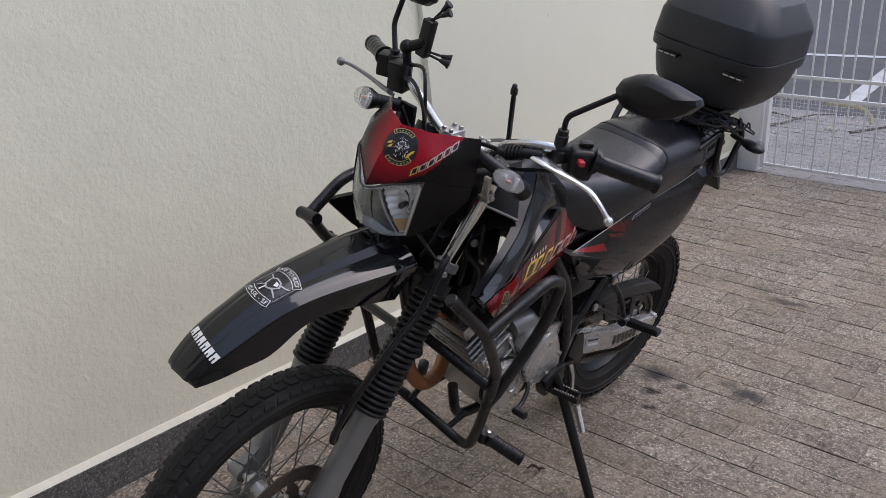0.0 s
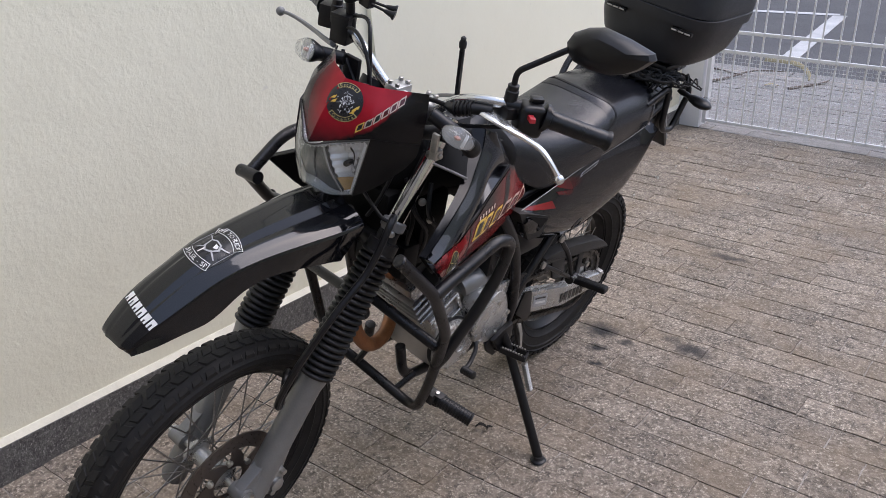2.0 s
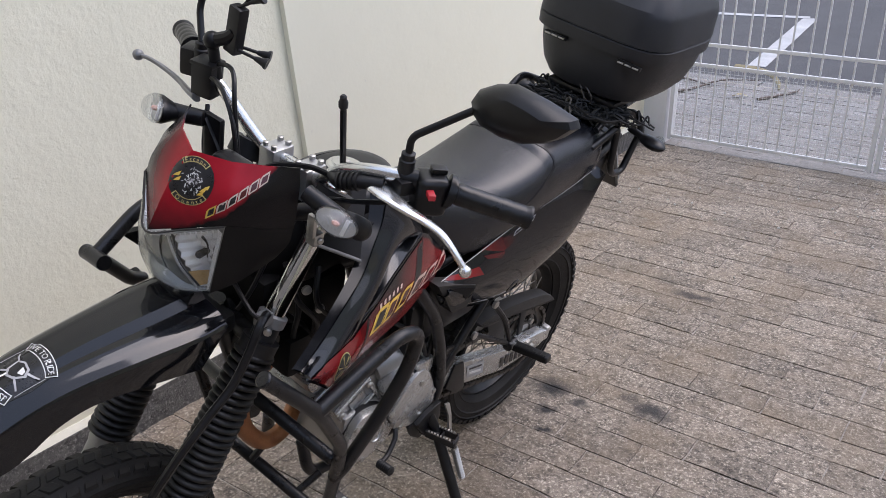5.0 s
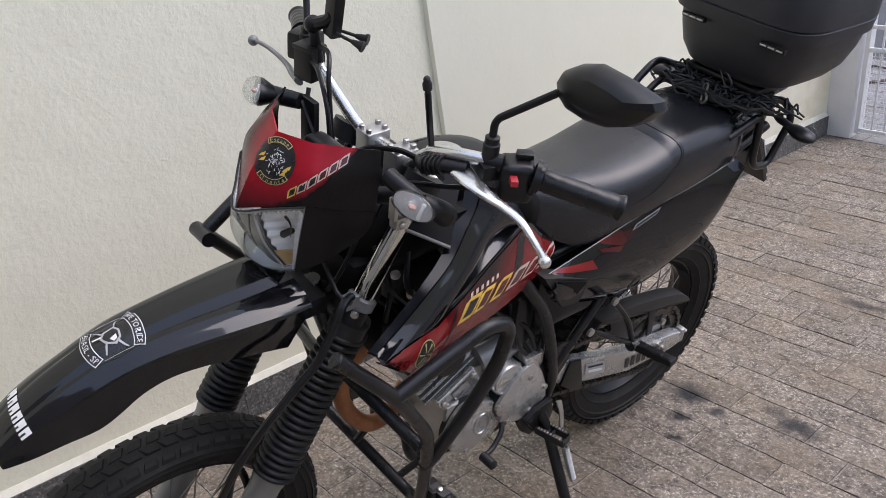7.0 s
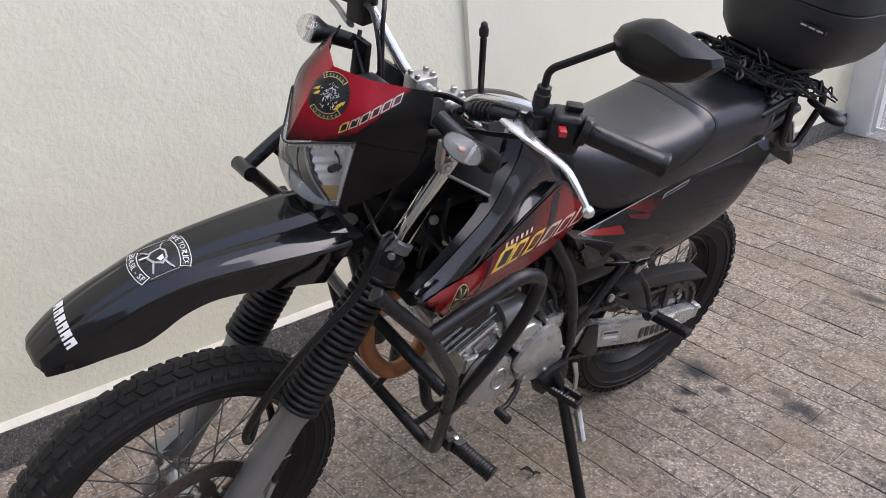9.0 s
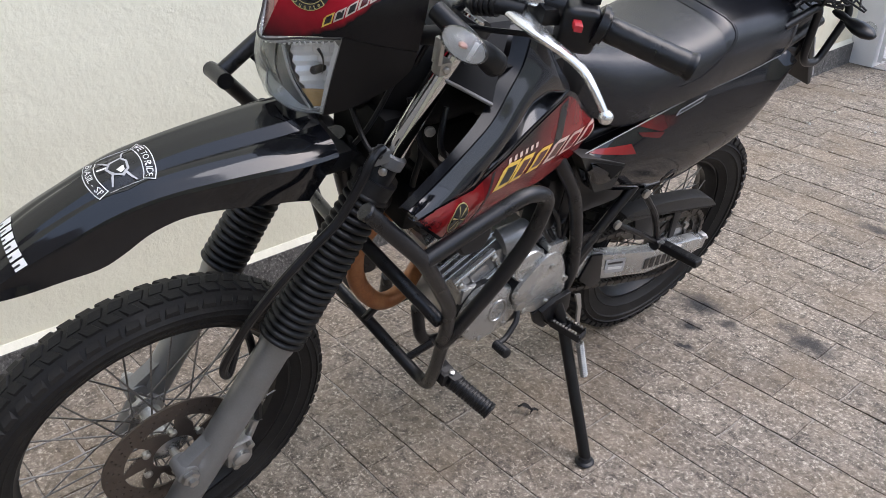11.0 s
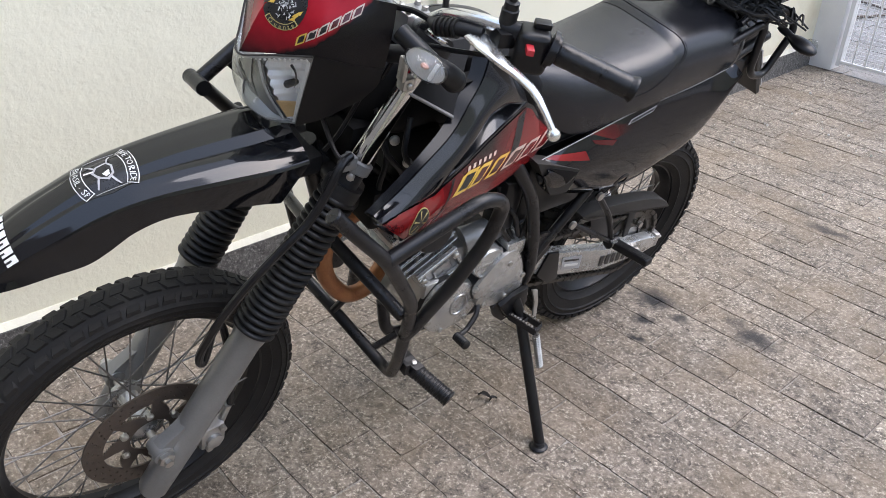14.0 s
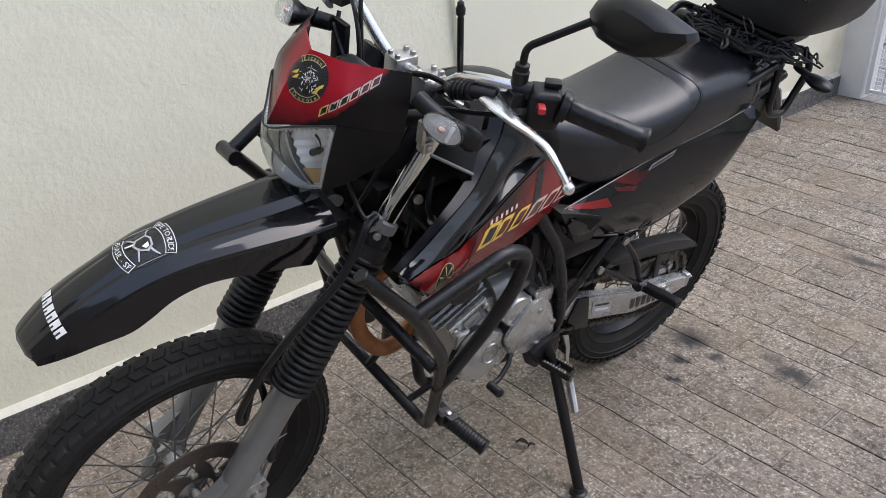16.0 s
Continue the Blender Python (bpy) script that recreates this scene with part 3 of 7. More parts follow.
# ---- wheels ----
def tyre_mesh(c, R, width, rim, deep):
    bm = bmesh.new()
    w = width / 2
    h = R - rim
    side = [(rim - 0.004, 0.62), (rim + 0.010, 0.78), (rim + 0.013, 0.86), (rim + 0.016, 0.84), (rim + h * 0.42, 0.96), (rim + h * 0.45, 1.03), (rim + h * 0.48, 1.00), (rim + h * 0.60, 0.99), (rim + h * 0.62, 1.05), (rim + h * 0.65, 0.99)]
    prof = [(r, -y * w) for r, y in side] + [(R - 0.016 - deep, -w * 0.92), (R - 0.004 - deep, -w * 0.6), (R - deep, 0),
            (R - 0.004 - deep, w * 0.6), (R - 0.016 - deep, w * 0.92)] + [(r, y * w) for r, y in side[::-1]]
    seg = 96
    rings = []
    for k in range(seg):
        a = 2 * math.pi * k / seg
        rings.append([c + V(r * math.cos(a), y, r * math.sin(a)) for r, y in prof])
    return ring_loft(bm, rings, closed=True)


def tread(parent, m, c, R, w, rows, count, high):
    """Rubber blocks round a tyre, each a tapered lump with its own slant; the rows are set half a pitch apart."""
    for j, (y0, y1, skew, lw, r0) in enumerate(rows):
        bm = bmesh.new()
        lift = lambda y: R - r0 - 0.5 * max(0, abs(y) - w * 0.45) ** 2 / w
        ring = []
        for drop, grow in ((high + 0.005, 1.22), (0.0022, 1.04), (0.0, 0.88)):
            row = []
            for y, sh, e in ((y0, 0, -1), (y0, 0, 1), (y1, skew, 1), (y1, skew, -1)):
                ym = (y0 + y1) / 2
                yy = ym + (y - ym) * (1.0 + (grow - 1) * 0.6)
                a = (sh + e * lw * grow) / R
                q = lift(y) - drop
                row.append(V(q * math.cos(a), yy, q * math.sin(a)))
            ring.append(row)
        ring_loft(bm, ring)
        me = finish(bm, "tread_block", rubber, 30)
        for k in range(count):
            ob = new("tread_block", me)
            ob.parent = parent
            ob.matrix_basis = m @ Matrix.Translation(c) @ Matrix.Rotation(-2 * math.pi * (k + (j % 2) * 0.5) / count, 4, "Y")


def rim_mesh(c, r, w):
    bm = bmesh.new()
    prof = [(r + 0.006, -w), (r + 0.006, -w + 0.004), (r - 0.006, -w + 0.006), (r - 0.014, -w * 0.45), (r - 0.021, -w * 0.3), (r - 0.021, w * 0.3),
            (r - 0.014, w * 0.45), (r - 0.006, w - 0.004), (r + 0.006, w - 0.004), (r + 0.006, w), (r - 0.011, w), (r - 0.020, w * 0.5), (r - 0.027, w * 0.3),
            (r - 0.027, -w * 0.3), (r - 0.020, -w * 0.5), (r - 0.011, -w)]
    rings = [[c + V(q * math.cos(a), y, q * math.sin(a)) for q, y in prof] for a in [2 * math.pi * k / 72 for k in range(72)]]
    return ring_loft(bm, rings, closed=True)


def disc_mesh(c, r0, r1, y, thick, arms, slots):
    """A brake disc: a drilled ring on swept arms, with teardrop windows between them."""
    bm = bmesh.new()
    N = arms * 48
    w = r1 - r0
    rad = [r1 - w * k / 26 for k in range(27)]
    g = [[bm.verts.new(c + V(r * math.cos(2 * math.pi * k / N), y, r * math.sin(2 * math.pi * k / N))) for k in range(N)] for r in rad]
    for i in range(26):
        f = (i + 0.5) / 26
        for k in range(N):
            ph = (k * arms / N) % 1.0
            keep = True
            if i in (2, 5, 8):
                keep = (k + (0, 4, 8)[i // 3]) % 12 > 1
            if 0.44 < f < 0.84:
                q = (f - 0.44) / 0.40
                half = 0.41 - 0.33 * q
                keep = keep and abs(ph - (0.42 + 0.30 * q)) > half
            if keep:
                bm.faces.new((g[i][k], g[i][(k + 1) % N], g[i + 1][(k + 1) % N], g[i + 1][k]))
    bmesh.ops.delete(bm, geom=[v for v in bm.verts if not v.link_faces], context="VERTS")
    bmesh.ops.solidify(bm, geom=list(bm.faces), thickness=thick)
    return bm


def spokes(parent, c, hub_r, hub_w, rim_r, m, mat):
    bm = bmesh.new()
    rod(bm, (0, 0, 0), (0, 0, 1), 0.0018, 6)
    bm2 = finish(bm, "spoke", mat)
    n = 36
    for k in range(n):
        side = 1 if k % 2 else -1
        a = 2 * math.pi * k / n
        b = a + (1 if (k // 2) % 2 else -1) * radians(62)
        p = c + V(hub_r * math.cos(b), side * hub_w, hub_r * math.sin(b))
        q = c + V(rim_r * math.cos(a), side * 0.006, rim_r * math.sin(a))
        ob = new("spoke", bm2)
        ob.parent = parent
        z = (q - p)
        rot = z.to_track_quat("Z", "Y").to_matrix().to_4x4()
        ob.matrix_basis = m @ Matrix.Translation(p) @ rot @ Matrix.Diagonal((1, 1, z.length, 1))
    return parent


FC, RC = V(1.372, 0, 0.345), V(0, 0, 0.328)
bm = steered(rim_mesh(FC, 0.272, 0.026))
front_wheel = part("front_wheel", bm, satin_black, bike, "black spoked front wheel with a knobbly tyre")
f_rows = [(0.0015, 0.0195, 0.009, 0.0118, 0.0), (-0.0015, -0.0195, 0.009, 0.0118, 0.0), (0.0235, 0.0405, -0.007, 0.0118, 0.0055), (-0.0235, -0.0405, -0.007, 0.0118, 0.0055)]
part("tyre", steered(tyre_mesh(FC, 0.345, 0.088, 0.270, 0.0048)), rubber, front_wheel, "dusty black knobbly tyre")
tread(front_wheel, STEER, FC, 0.3415, 0.044, f_rows, 64, 0.0058)
bm = bmesh.new()
lathe(bm, [(0.012, -0.055), (0.032, -0.055), (0.034, -0.045), (0.022, -0.036), (0.020, 0.03), (0.034, 0.036), (0.036, 0.046), (0.026, 0.052), (0.012, 0.060)], FC, (0, 1, 0), 28)
part("hub", steered(bm), alu_block, front_wheel)
part("brake_disc", steered(disc_mesh(FC, 0.040, 0.131, 0.060, 0.004, 7, 30)), disc_steel, front_wheel, "brown-tinged slotted brake disc")
for k in range(6):
    a = 2 * math.pi * (k + 0.5) / 6
    bm = bmesh.new()
    lathe(bm, [(0.008, 0), (0.008, 0.008), (0.004, 0.011)], FC + V(0.058 * math.cos(a), 0.060, 0.058 * math.sin(a)), (0, 1, 0), 8)
    part("disc_bolt", steered(bm), steel, front_wheel)
spokes(front_wheel, FC, 0.032, 0.040, 0.262, STEER, spoke_steel)

rear_wheel = part("rear_wheel", rim_mesh(RC, 0.232, 0.034), satin_black, bike, "black spoked rear wheel with a knobbly tyre")
r_rows = [(0.003, 0.028, 0.010, 0.0105, 0.0), (-0.003, -0.028, 0.010, 0.0105, 0.0), (0.034, 0.0605, -0.006, 0.0105, 0.006), (-0.034, -0.0605, -0.006, 0.0105, 0.006)]
part("tyre", tyre_mesh(RC, 0.328, 0.122, 0.230, 0.010), rubber, rear_wheel, "dusty black knobbly tyre")
tread(rear_wheel, Matrix.Identity(4), RC, 0.328, 0.061, r_rows, 56, 0.0095)
bm = bmesh.new()
lathe(bm, [(0.015, -0.06), (0.07, -0.06), (0.072, -0.03), (0.045, -0.02), (0.04, 0.03), (0.055, 0.036), (0.056, 0.06), (0.05, 0.078), (0.02, 0.08)], RC, (0, 1, 0), 28)
part("hub", bm, alu, rear_wheel)
bm = disc_mesh(RC, 0.048, 0.106, 0.078, 0.005, 6, 30)
part("sprocket", bm, chain_steel, rear_wheel)
for k in range(6):
    a = 2 * math.pi * k / 6
    bm = bmesh.new()
    lathe(bm, [(0.010, 0), (0.010, 0.008)], RC + V(0.060 * math.cos(a), 0.0840, 0.060 * math.sin(a)), (0, 1, 0), 6)
    part("sprocket_bolt", bm, steel, rear_wheel)
part("brake_disc", disc_mesh(RC, 0.050, 0.105, -0.064, 0.004, 6, 30), disc_steel, rear_wheel)
spokes(rear_wheel, RC, 0.044, 0.042, 0.222, Matrix.Identity(4), spoke_steel)

# ---- fork ----
for side, nm in ((1, "left"), (-1, "right")):
    y = 0.105 * side
    d = (leg(0.6, y) - leg(0.2, y)).normalized()
    bm = bmesh.new()
    L0 = (leg(0.592, y) - leg(0.222, y)).length
    lathe(bm, [(0.010, -0.004), (0.024, 0.0), (0.029, 0.012), (0.031, 0.14), (0.030, 0.20), (0.0295, L0 - 0.03), (0.032, L0 - 0.02), (0.034, L0)], leg(0.222, y), d, 28)
    # axle carrier
    lathe(bm, [(0.012, -0.024), (0.019, -0.022), (0.020, 0.018), (0.013, 0.020)], FC + V(0, y, 0), (0, 1, 0), 22)
    prism(bm, [FC + V(0.010, y - 0.014 * side, 0.016), FC + V(0.004, y - 0.014 * side, -0.020), leg(0.260, y - 0.014 * side), leg(0.440, y - 0.014 * side)], (0, 0.028 * side, 0), 0.006)
    slider = part("fork_slider", steered(bm), fork_grey, bike, "grey painted lower fork leg")
    bm = bmesh.new()
    lathe(bm, [(0.004, 0), (0.016, 0.001), (0.016, 0.010), (0.009, 0.012), (0.009, 0.020), (0.004, 0.021)], FC + V(0, 0.124 * side, 0), (0, side, 0), 6)
    part("axle_nut", steered(bm), steel, slider)
    # bellows
    a, b = leg(0.582, y), leg(0.862, y)
    H = (b - a).length
    prof, n = [(0.031, 0.0)], 22
    for i in range(n):
        h = H * (0.02 + 0.96 * i / n)
        s = H * 0.96 / n
        big = 0.0425 - 0.005 * i / n
        prof += [(big - 0.009, h), (big - 0.001, h + s * 0.3), (big, h + s * 0.5), (big - 0.001, h + s * 0.7)]
    prof += [(0.026, H * 0.985), (0.026, H)]
    bm = bmesh.new()
    lathe(bm, prof, a, d, 30)
    part("fork_gaiter", steered(bm), soft_rubber, bike, "black ribbed rubber fork gaiter", 50)
    bm = bmesh.new()
    rod(bm, leg(0.85, y), leg(1.13, y), 0.0195, 24)
    part("fork_tube", steered(bm), chrome, bike, "polished steel fork tube")
    bm = bmesh.new()
    lathe(bm, [(0.0225, 0), (0.0275, 0.003), (0.0275, 0.014), (0.0235, 0.018), (0.0225, 0.052), (0.0205, 0.056)], leg(0.852, y), d, 22)
    part("gaiter_collar", steered(bm), dull_black, bike, "black collar above the gaiter")
    for k in (0, 1):
        bm = bmesh.new()
        lathe(bm, [(0.0075, 0), (0.0075, 0.006), (0.004, 0.008)], leg(0.866 + 0.032 * k, y) + V(0.0165, 0.0165 * side, 0.006), (0.7, 0.7 * side, 0.2), 8)
        part("collar_bolt", steered(bm), steel, bike)
    bm = bmesh.new()
    lathe(bm, [(0.024, 0), (0.027, 0.002), (0.027, 0.020), (0.024, 0.022)], leg(0.900, y), d, 24)
    box(bm, (-0.014, -0.010, -0.012), (0.014, 0.010, 0.012), 0.003, Matrix.Translation(leg(0.925, y) + V(0.040, 0.012 * side, 0.008)))
    sweep(bm, [leg(0.912, y), leg(0.925, y) + V(0.036, 0.010 * side, 0.006)], 0.009, 8, 1)
    part("hose_clamp", steered(bm), fork_grey, bike, "grey clamp on the fork tube")
bm = bmesh.new()
rod(bm, FC + V(0, -0.12, 0), FC + V(0, 0.12, 0), 0.008, 12)
part("front_axle", steered(bm), steel, bike)
# yokes
bm = bmesh.new()
for z, r in ((0.862, 0.034), (1.112, 0.033)):
    d = AXIS
    for y in (-0.105, 0.105):
        lathe(bm, [(r, -0.016), (r, 0.016)], leg(z, y), d, 20)
    a, b = leg(z, -0.10) - V(0.035, 0, 0.02), leg(z, 0.10) - V(0.035, 0, 0.02)
    rod(bm, a, b, 0.024, 12)
    lathe(bm, [(0.035, -0.02), (0.035, 0.02)], leg(z, 0) - V(0.035, 0, 0.02), d, 16)
rod(bm, leg(0.85, 0) - V(0.035, 0, 0.02), leg(1.09, 0) - V(0.035, 0, 0.02), 0.026, 16)
part("yoke", steered(bm), dull_black, bike)
# caliper, hose
bm = bmesh.new()
box(bm, (1.222, 0.040, 0.235), (1.278, 0.088, 0.300), 0.010)
lathe(bm, [(0.018, 0), (0.018, 0.012), (0.012, 0.016)], V(1.25, 0.084, 0.262), (0, 1, 0), 16)
rod(bm, (1.248, 0.07, 0.225), (1.210, 0.07, 0.335), 0.009, 10)
box(bm, (1.255, 0.055, 0.250), (1.33, 0.075, 0.285), 0.004)
caliper = part("brake_caliper", steered(bm), alu, bike, "silver brake caliper behind the fork leg")
for p in ((1.262, 0.086, 0.245), (1.232, 0.086, 0.292)):
    bm = bmesh.new()
    lathe(bm, [(0.008, 0), (0.008, 0.010), (0.004, 0.012)], p, (0, 1, 0), 8)
    part("caliper_bolt", steered(bm), steel, caliper)
bm = bmesh.new()
sweep(bm, [(1.045, 0.135, 0.960), (1.075, 0.152, 0.965), (1.100, 0.156, 0.917), (1.130, 0.156, 0.866), (1.176, 0.155, 0.825), (1.231, 0.152, 0.768), (1.272, 0.142, 0.699), (1.299, 0.128, 0.622), (1.300, 0.118, 0.580), (1.290, 0.113, 0.563),
           (1.279, 0.108, 0.582), (1.262, 0.095, 0.612), (1.235, 0.075, 0.600), (1.215, 0.066, 0.520), (1.207, 0.068, 0.420), (1.205, 0.070, 0.335)], 0.0076, 10, 5)
part("brake_hose", steered(bm), satin_black, bike, "black sleeved brake hose")

# ---- front fender ----
# x along the ridge, ridge height, shoulder half width and height, edge half width and height, set-back of the edge, depth of the hollow
F_ROWS = [(1.593, 0.833, 0.030, 0.8305, 0.038, 0.824, -0.010, 0.0), (1.586, 0.846, 0.038, 0.840, 0.047, 0.828, -0.005, 0.0), (1.545, 0.881, 0.048, 0.868, 0.060, 0.838, 0.0, 0.0), (1.505, 0.906, 0.055, 0.889, 0.067, 0.846, 0.0, 0.0),
          (1.457, 0.931, 0.060, 0.912, 0.072, 0.853, 0.0, 0.001), (1.425, 0.944, 0.063, 0.925, 0.074, 0.868, 0.0, 0.002), (1.385, 0.957, 0.068, 0.937, 0.076, 0.893, 0.0, 0.004), (1.340, 0.967, 0.073, 0.944, 0.078, 0.905, 0.0, 0.007),
          (1.289, 0.975, 0.081, 0.949, 0.080, 0.903, 0.0, 0.009), (1.2345, 0.980, 0.090, 0.953, 0.082, 0.893, 0.0, 0.010), (1.168, 0.983, 0.098, 0.954, 0.084, 0.882, 0.010, 0.010), (1.106, 0.983, 0.097, 0.953, 0.080, 0.868, 0.036, 0.008)]


def fender_row(x, rz, hs, zs, he, ez, back, hollow):
    """From edge to edge: a raised middle, a hollow beside it, a slanting flank up to the shoulder crease and a side wall."""
    yc = 0.012 * min(1.0, max(0.0, (1.50 - x) / 0.30))
    k = min(1.0, max(0.0, (rz - zs) / 0.016))
    nose = min(0.0, back) * 0.45
    half = [(0.0, rz, 0), (hs * 0.30, rz - 0.001 * k, 0), (hs * 0.44, rz - 0.004 * k - hollow, 0), (hs * 0.60, rz - 0.30 * (rz - zs) - hollow * 0.55, 0), (hs * 0.80, rz - 0.58 * (rz - zs) - hollow * 0.18, nose * 0.5), (hs * 0.97, zs + 0.001, nose), (hs, zs - 0.003 * k, nose),
            (hs + (he - hs) * 0.35, zs - 0.45 * (zs - ez), back * 0.5 + nose * 0.6), (he, ez, back)]
    far = 1.0 - 0.20 * min(1.0, max(0.0, (1.575 - x) / 0.12)) - 0.08 * min(1.0, max(0.0, (1.36 - x) / 0.12))
    return [V(x + b, yc - y * far, z) for y, z, b in half[:0:-1]] + [V(x + b, yc + y, z) for y, z, b in half]


def fender_skin(thick):
    rows = []
    for r in F_ROWS:
        r = fender_row(*r)
        rows.append([a.lerp(b, k / 3) for a, b in zip(r, r[1:]) for k in range(3)] + [r[-1]])
    cols = [densify(c, 5) for c in zip(*rows)]
    return shell(list(zip(*cols)), thick)


fender = part("front_fender", steered(fender_skin(-0.003)), gloss_black, bike, "glossy black beak-shaped front fender", 24)
bm = bmesh.new()
box(bm, (1.03, -0.05, 0.86), (1.16, 0.05, 0.90), 0.01)
part("fender_bracket", steered(bm), dull_black, bike)

# ---- cowl and headlight ----
def both(rows):
    """Rows from the middle to the left edge, doubled to the right."""
    return [[V(p[0], -p[1], p[2]) for p in r[:0:-1]] + [V(*p) for p in r] for r in rows]


def cowl_grid(rows):
    """Straight runs across, smooth from top to bottom, so that the middle crease stays crisp."""
    out = []
    for r in rows:
        r = [V(*p) for p in r]
        out.append([a.lerp(b, k / 4) for a, b in zip(r, r[1:]) for k in range(4)] + [r[-1]])
    return list(zip(*[densify(c, 5) for c in zip(*out)]))


# from the far rear corner over the middle to the near rear corner, top to bottom
cowl_rows = [[(1.023, -0.097, 1.235), (1.052, -0.074, 1.234), (1.080, -0.045, 1.232), (1.104, 0.010, 1.226), (1.078, 0.068, 1.226), (1.038, 0.104, 1.224), (0.996, 0.129, 1.219)],
             [(1.016, -0.132, 1.180), (1.060, -0.116, 1.182), (1.102, -0.080, 1.184), (1.142, 0.004, 1.176), (1.104, 0.084, 1.184), (1.055, 0.118, 1.184), (1.003, 0.138, 1.180)],
             [(1.012, -0.143, 1.122), (1.062, -0.127, 1.128), (1.108, -0.095, 1.138), (1.175, 0, 1.106), (1.108, 0.096, 1.139), (1.062, 0.127, 1.132), (1.012, 0.143, 1.122)]]
cowl = part("headlight_cowl", steered(shell(cowl_grid(cowl_rows), 0.003)), red_lacquer, bike, "red cowl fading to black round the headlight", 30)
for s in (1, -1):
    wing = [[(1.108, 0.0955 * s, 1.138), (1.062, 0.1265 * s, 1.131), (1.013, 0.1425 * s, 1.121)],
            [(1.117, 0.0895 * s, 1.067), (1.066, 0.120 * s, 1.077), (1.016, 0.139 * s, 1.092)],
            [(1.119, 0.080 * s, 1.006), (1.080, 0.104 * s, 1.027), (1.030, 0.126 * s, 1.062)]]
    part("cowl_wing", steered(shell(patch([[V(*p) for p in r] for r in wing], 4, 4), 0.003 * s)), cowl_black, cowl, "black lower side of the cowl", 30)
# small clear-edged strip along the headlight's brow
bm = bmesh.new()
brow = [STEER @ V(*p) for p in ((1.110, -0.095, 1.137), (1.146, -0.048, 1.121), (1.178, 0, 1.105), (1.146, 0.048, 1.121), (1.110, 0.095, 1.137))]
sweep(bm, brow, 0.0017, 8, 5)
part("brow_trim", bm, grey_plastic, cowl)

lens_rows = [[(1.176, 0, 1.103), (1.148, 0.048, 1.119), (1.109, 0.096, 1.137)],
             [(1.178, 0, 1.055), (1.158, 0.048, 1.058), (1.117, 0.089, 1.068)],
             [(1.160, 0, 1.004), (1.146, 0.040, 0.998), (1.119, 0.079, 1.007)]]
half = patch([[V(*p) for p in r] for r in lens_rows], 8, 8)


def in_lamp(u, v, deep, s=1):
    """A place behind the lens: u from the middle to the side, v from the brow down, deep metres inwards."""
    fu, fv = min(max(u, 0), 1) * 16, min(max(v, 0), 1) * 16
    i, j = min(int(fv), 15), min(int(fu), 15)
    a, b = half[i][j].lerp(half[i][j + 1], fu - j), half[i + 1][j].lerp(half[i + 1][j + 1], fu - j)
    p = a.lerp(b, fv - i)
    return V(p.x - deep, p.y * s, p.z)


def split(v):
    """Where the inner panel meets the bowl."""
    return 0.20 + 0.56 * v ** 1.2


def lamp_grid(u0, u1, v0, v1, nu, nv, deep, s):
    rows = []
    for i in range(nv + 1):
        v = v0 + (v1 - v0) * i / nv
        a, b = u0(v), u1(v)
        rows.append([in_lamp(a + (b - a) * j / nu, v, deep(j / nu, i / nv, i, j), s) for j in range(nu + 1)])
    return rows


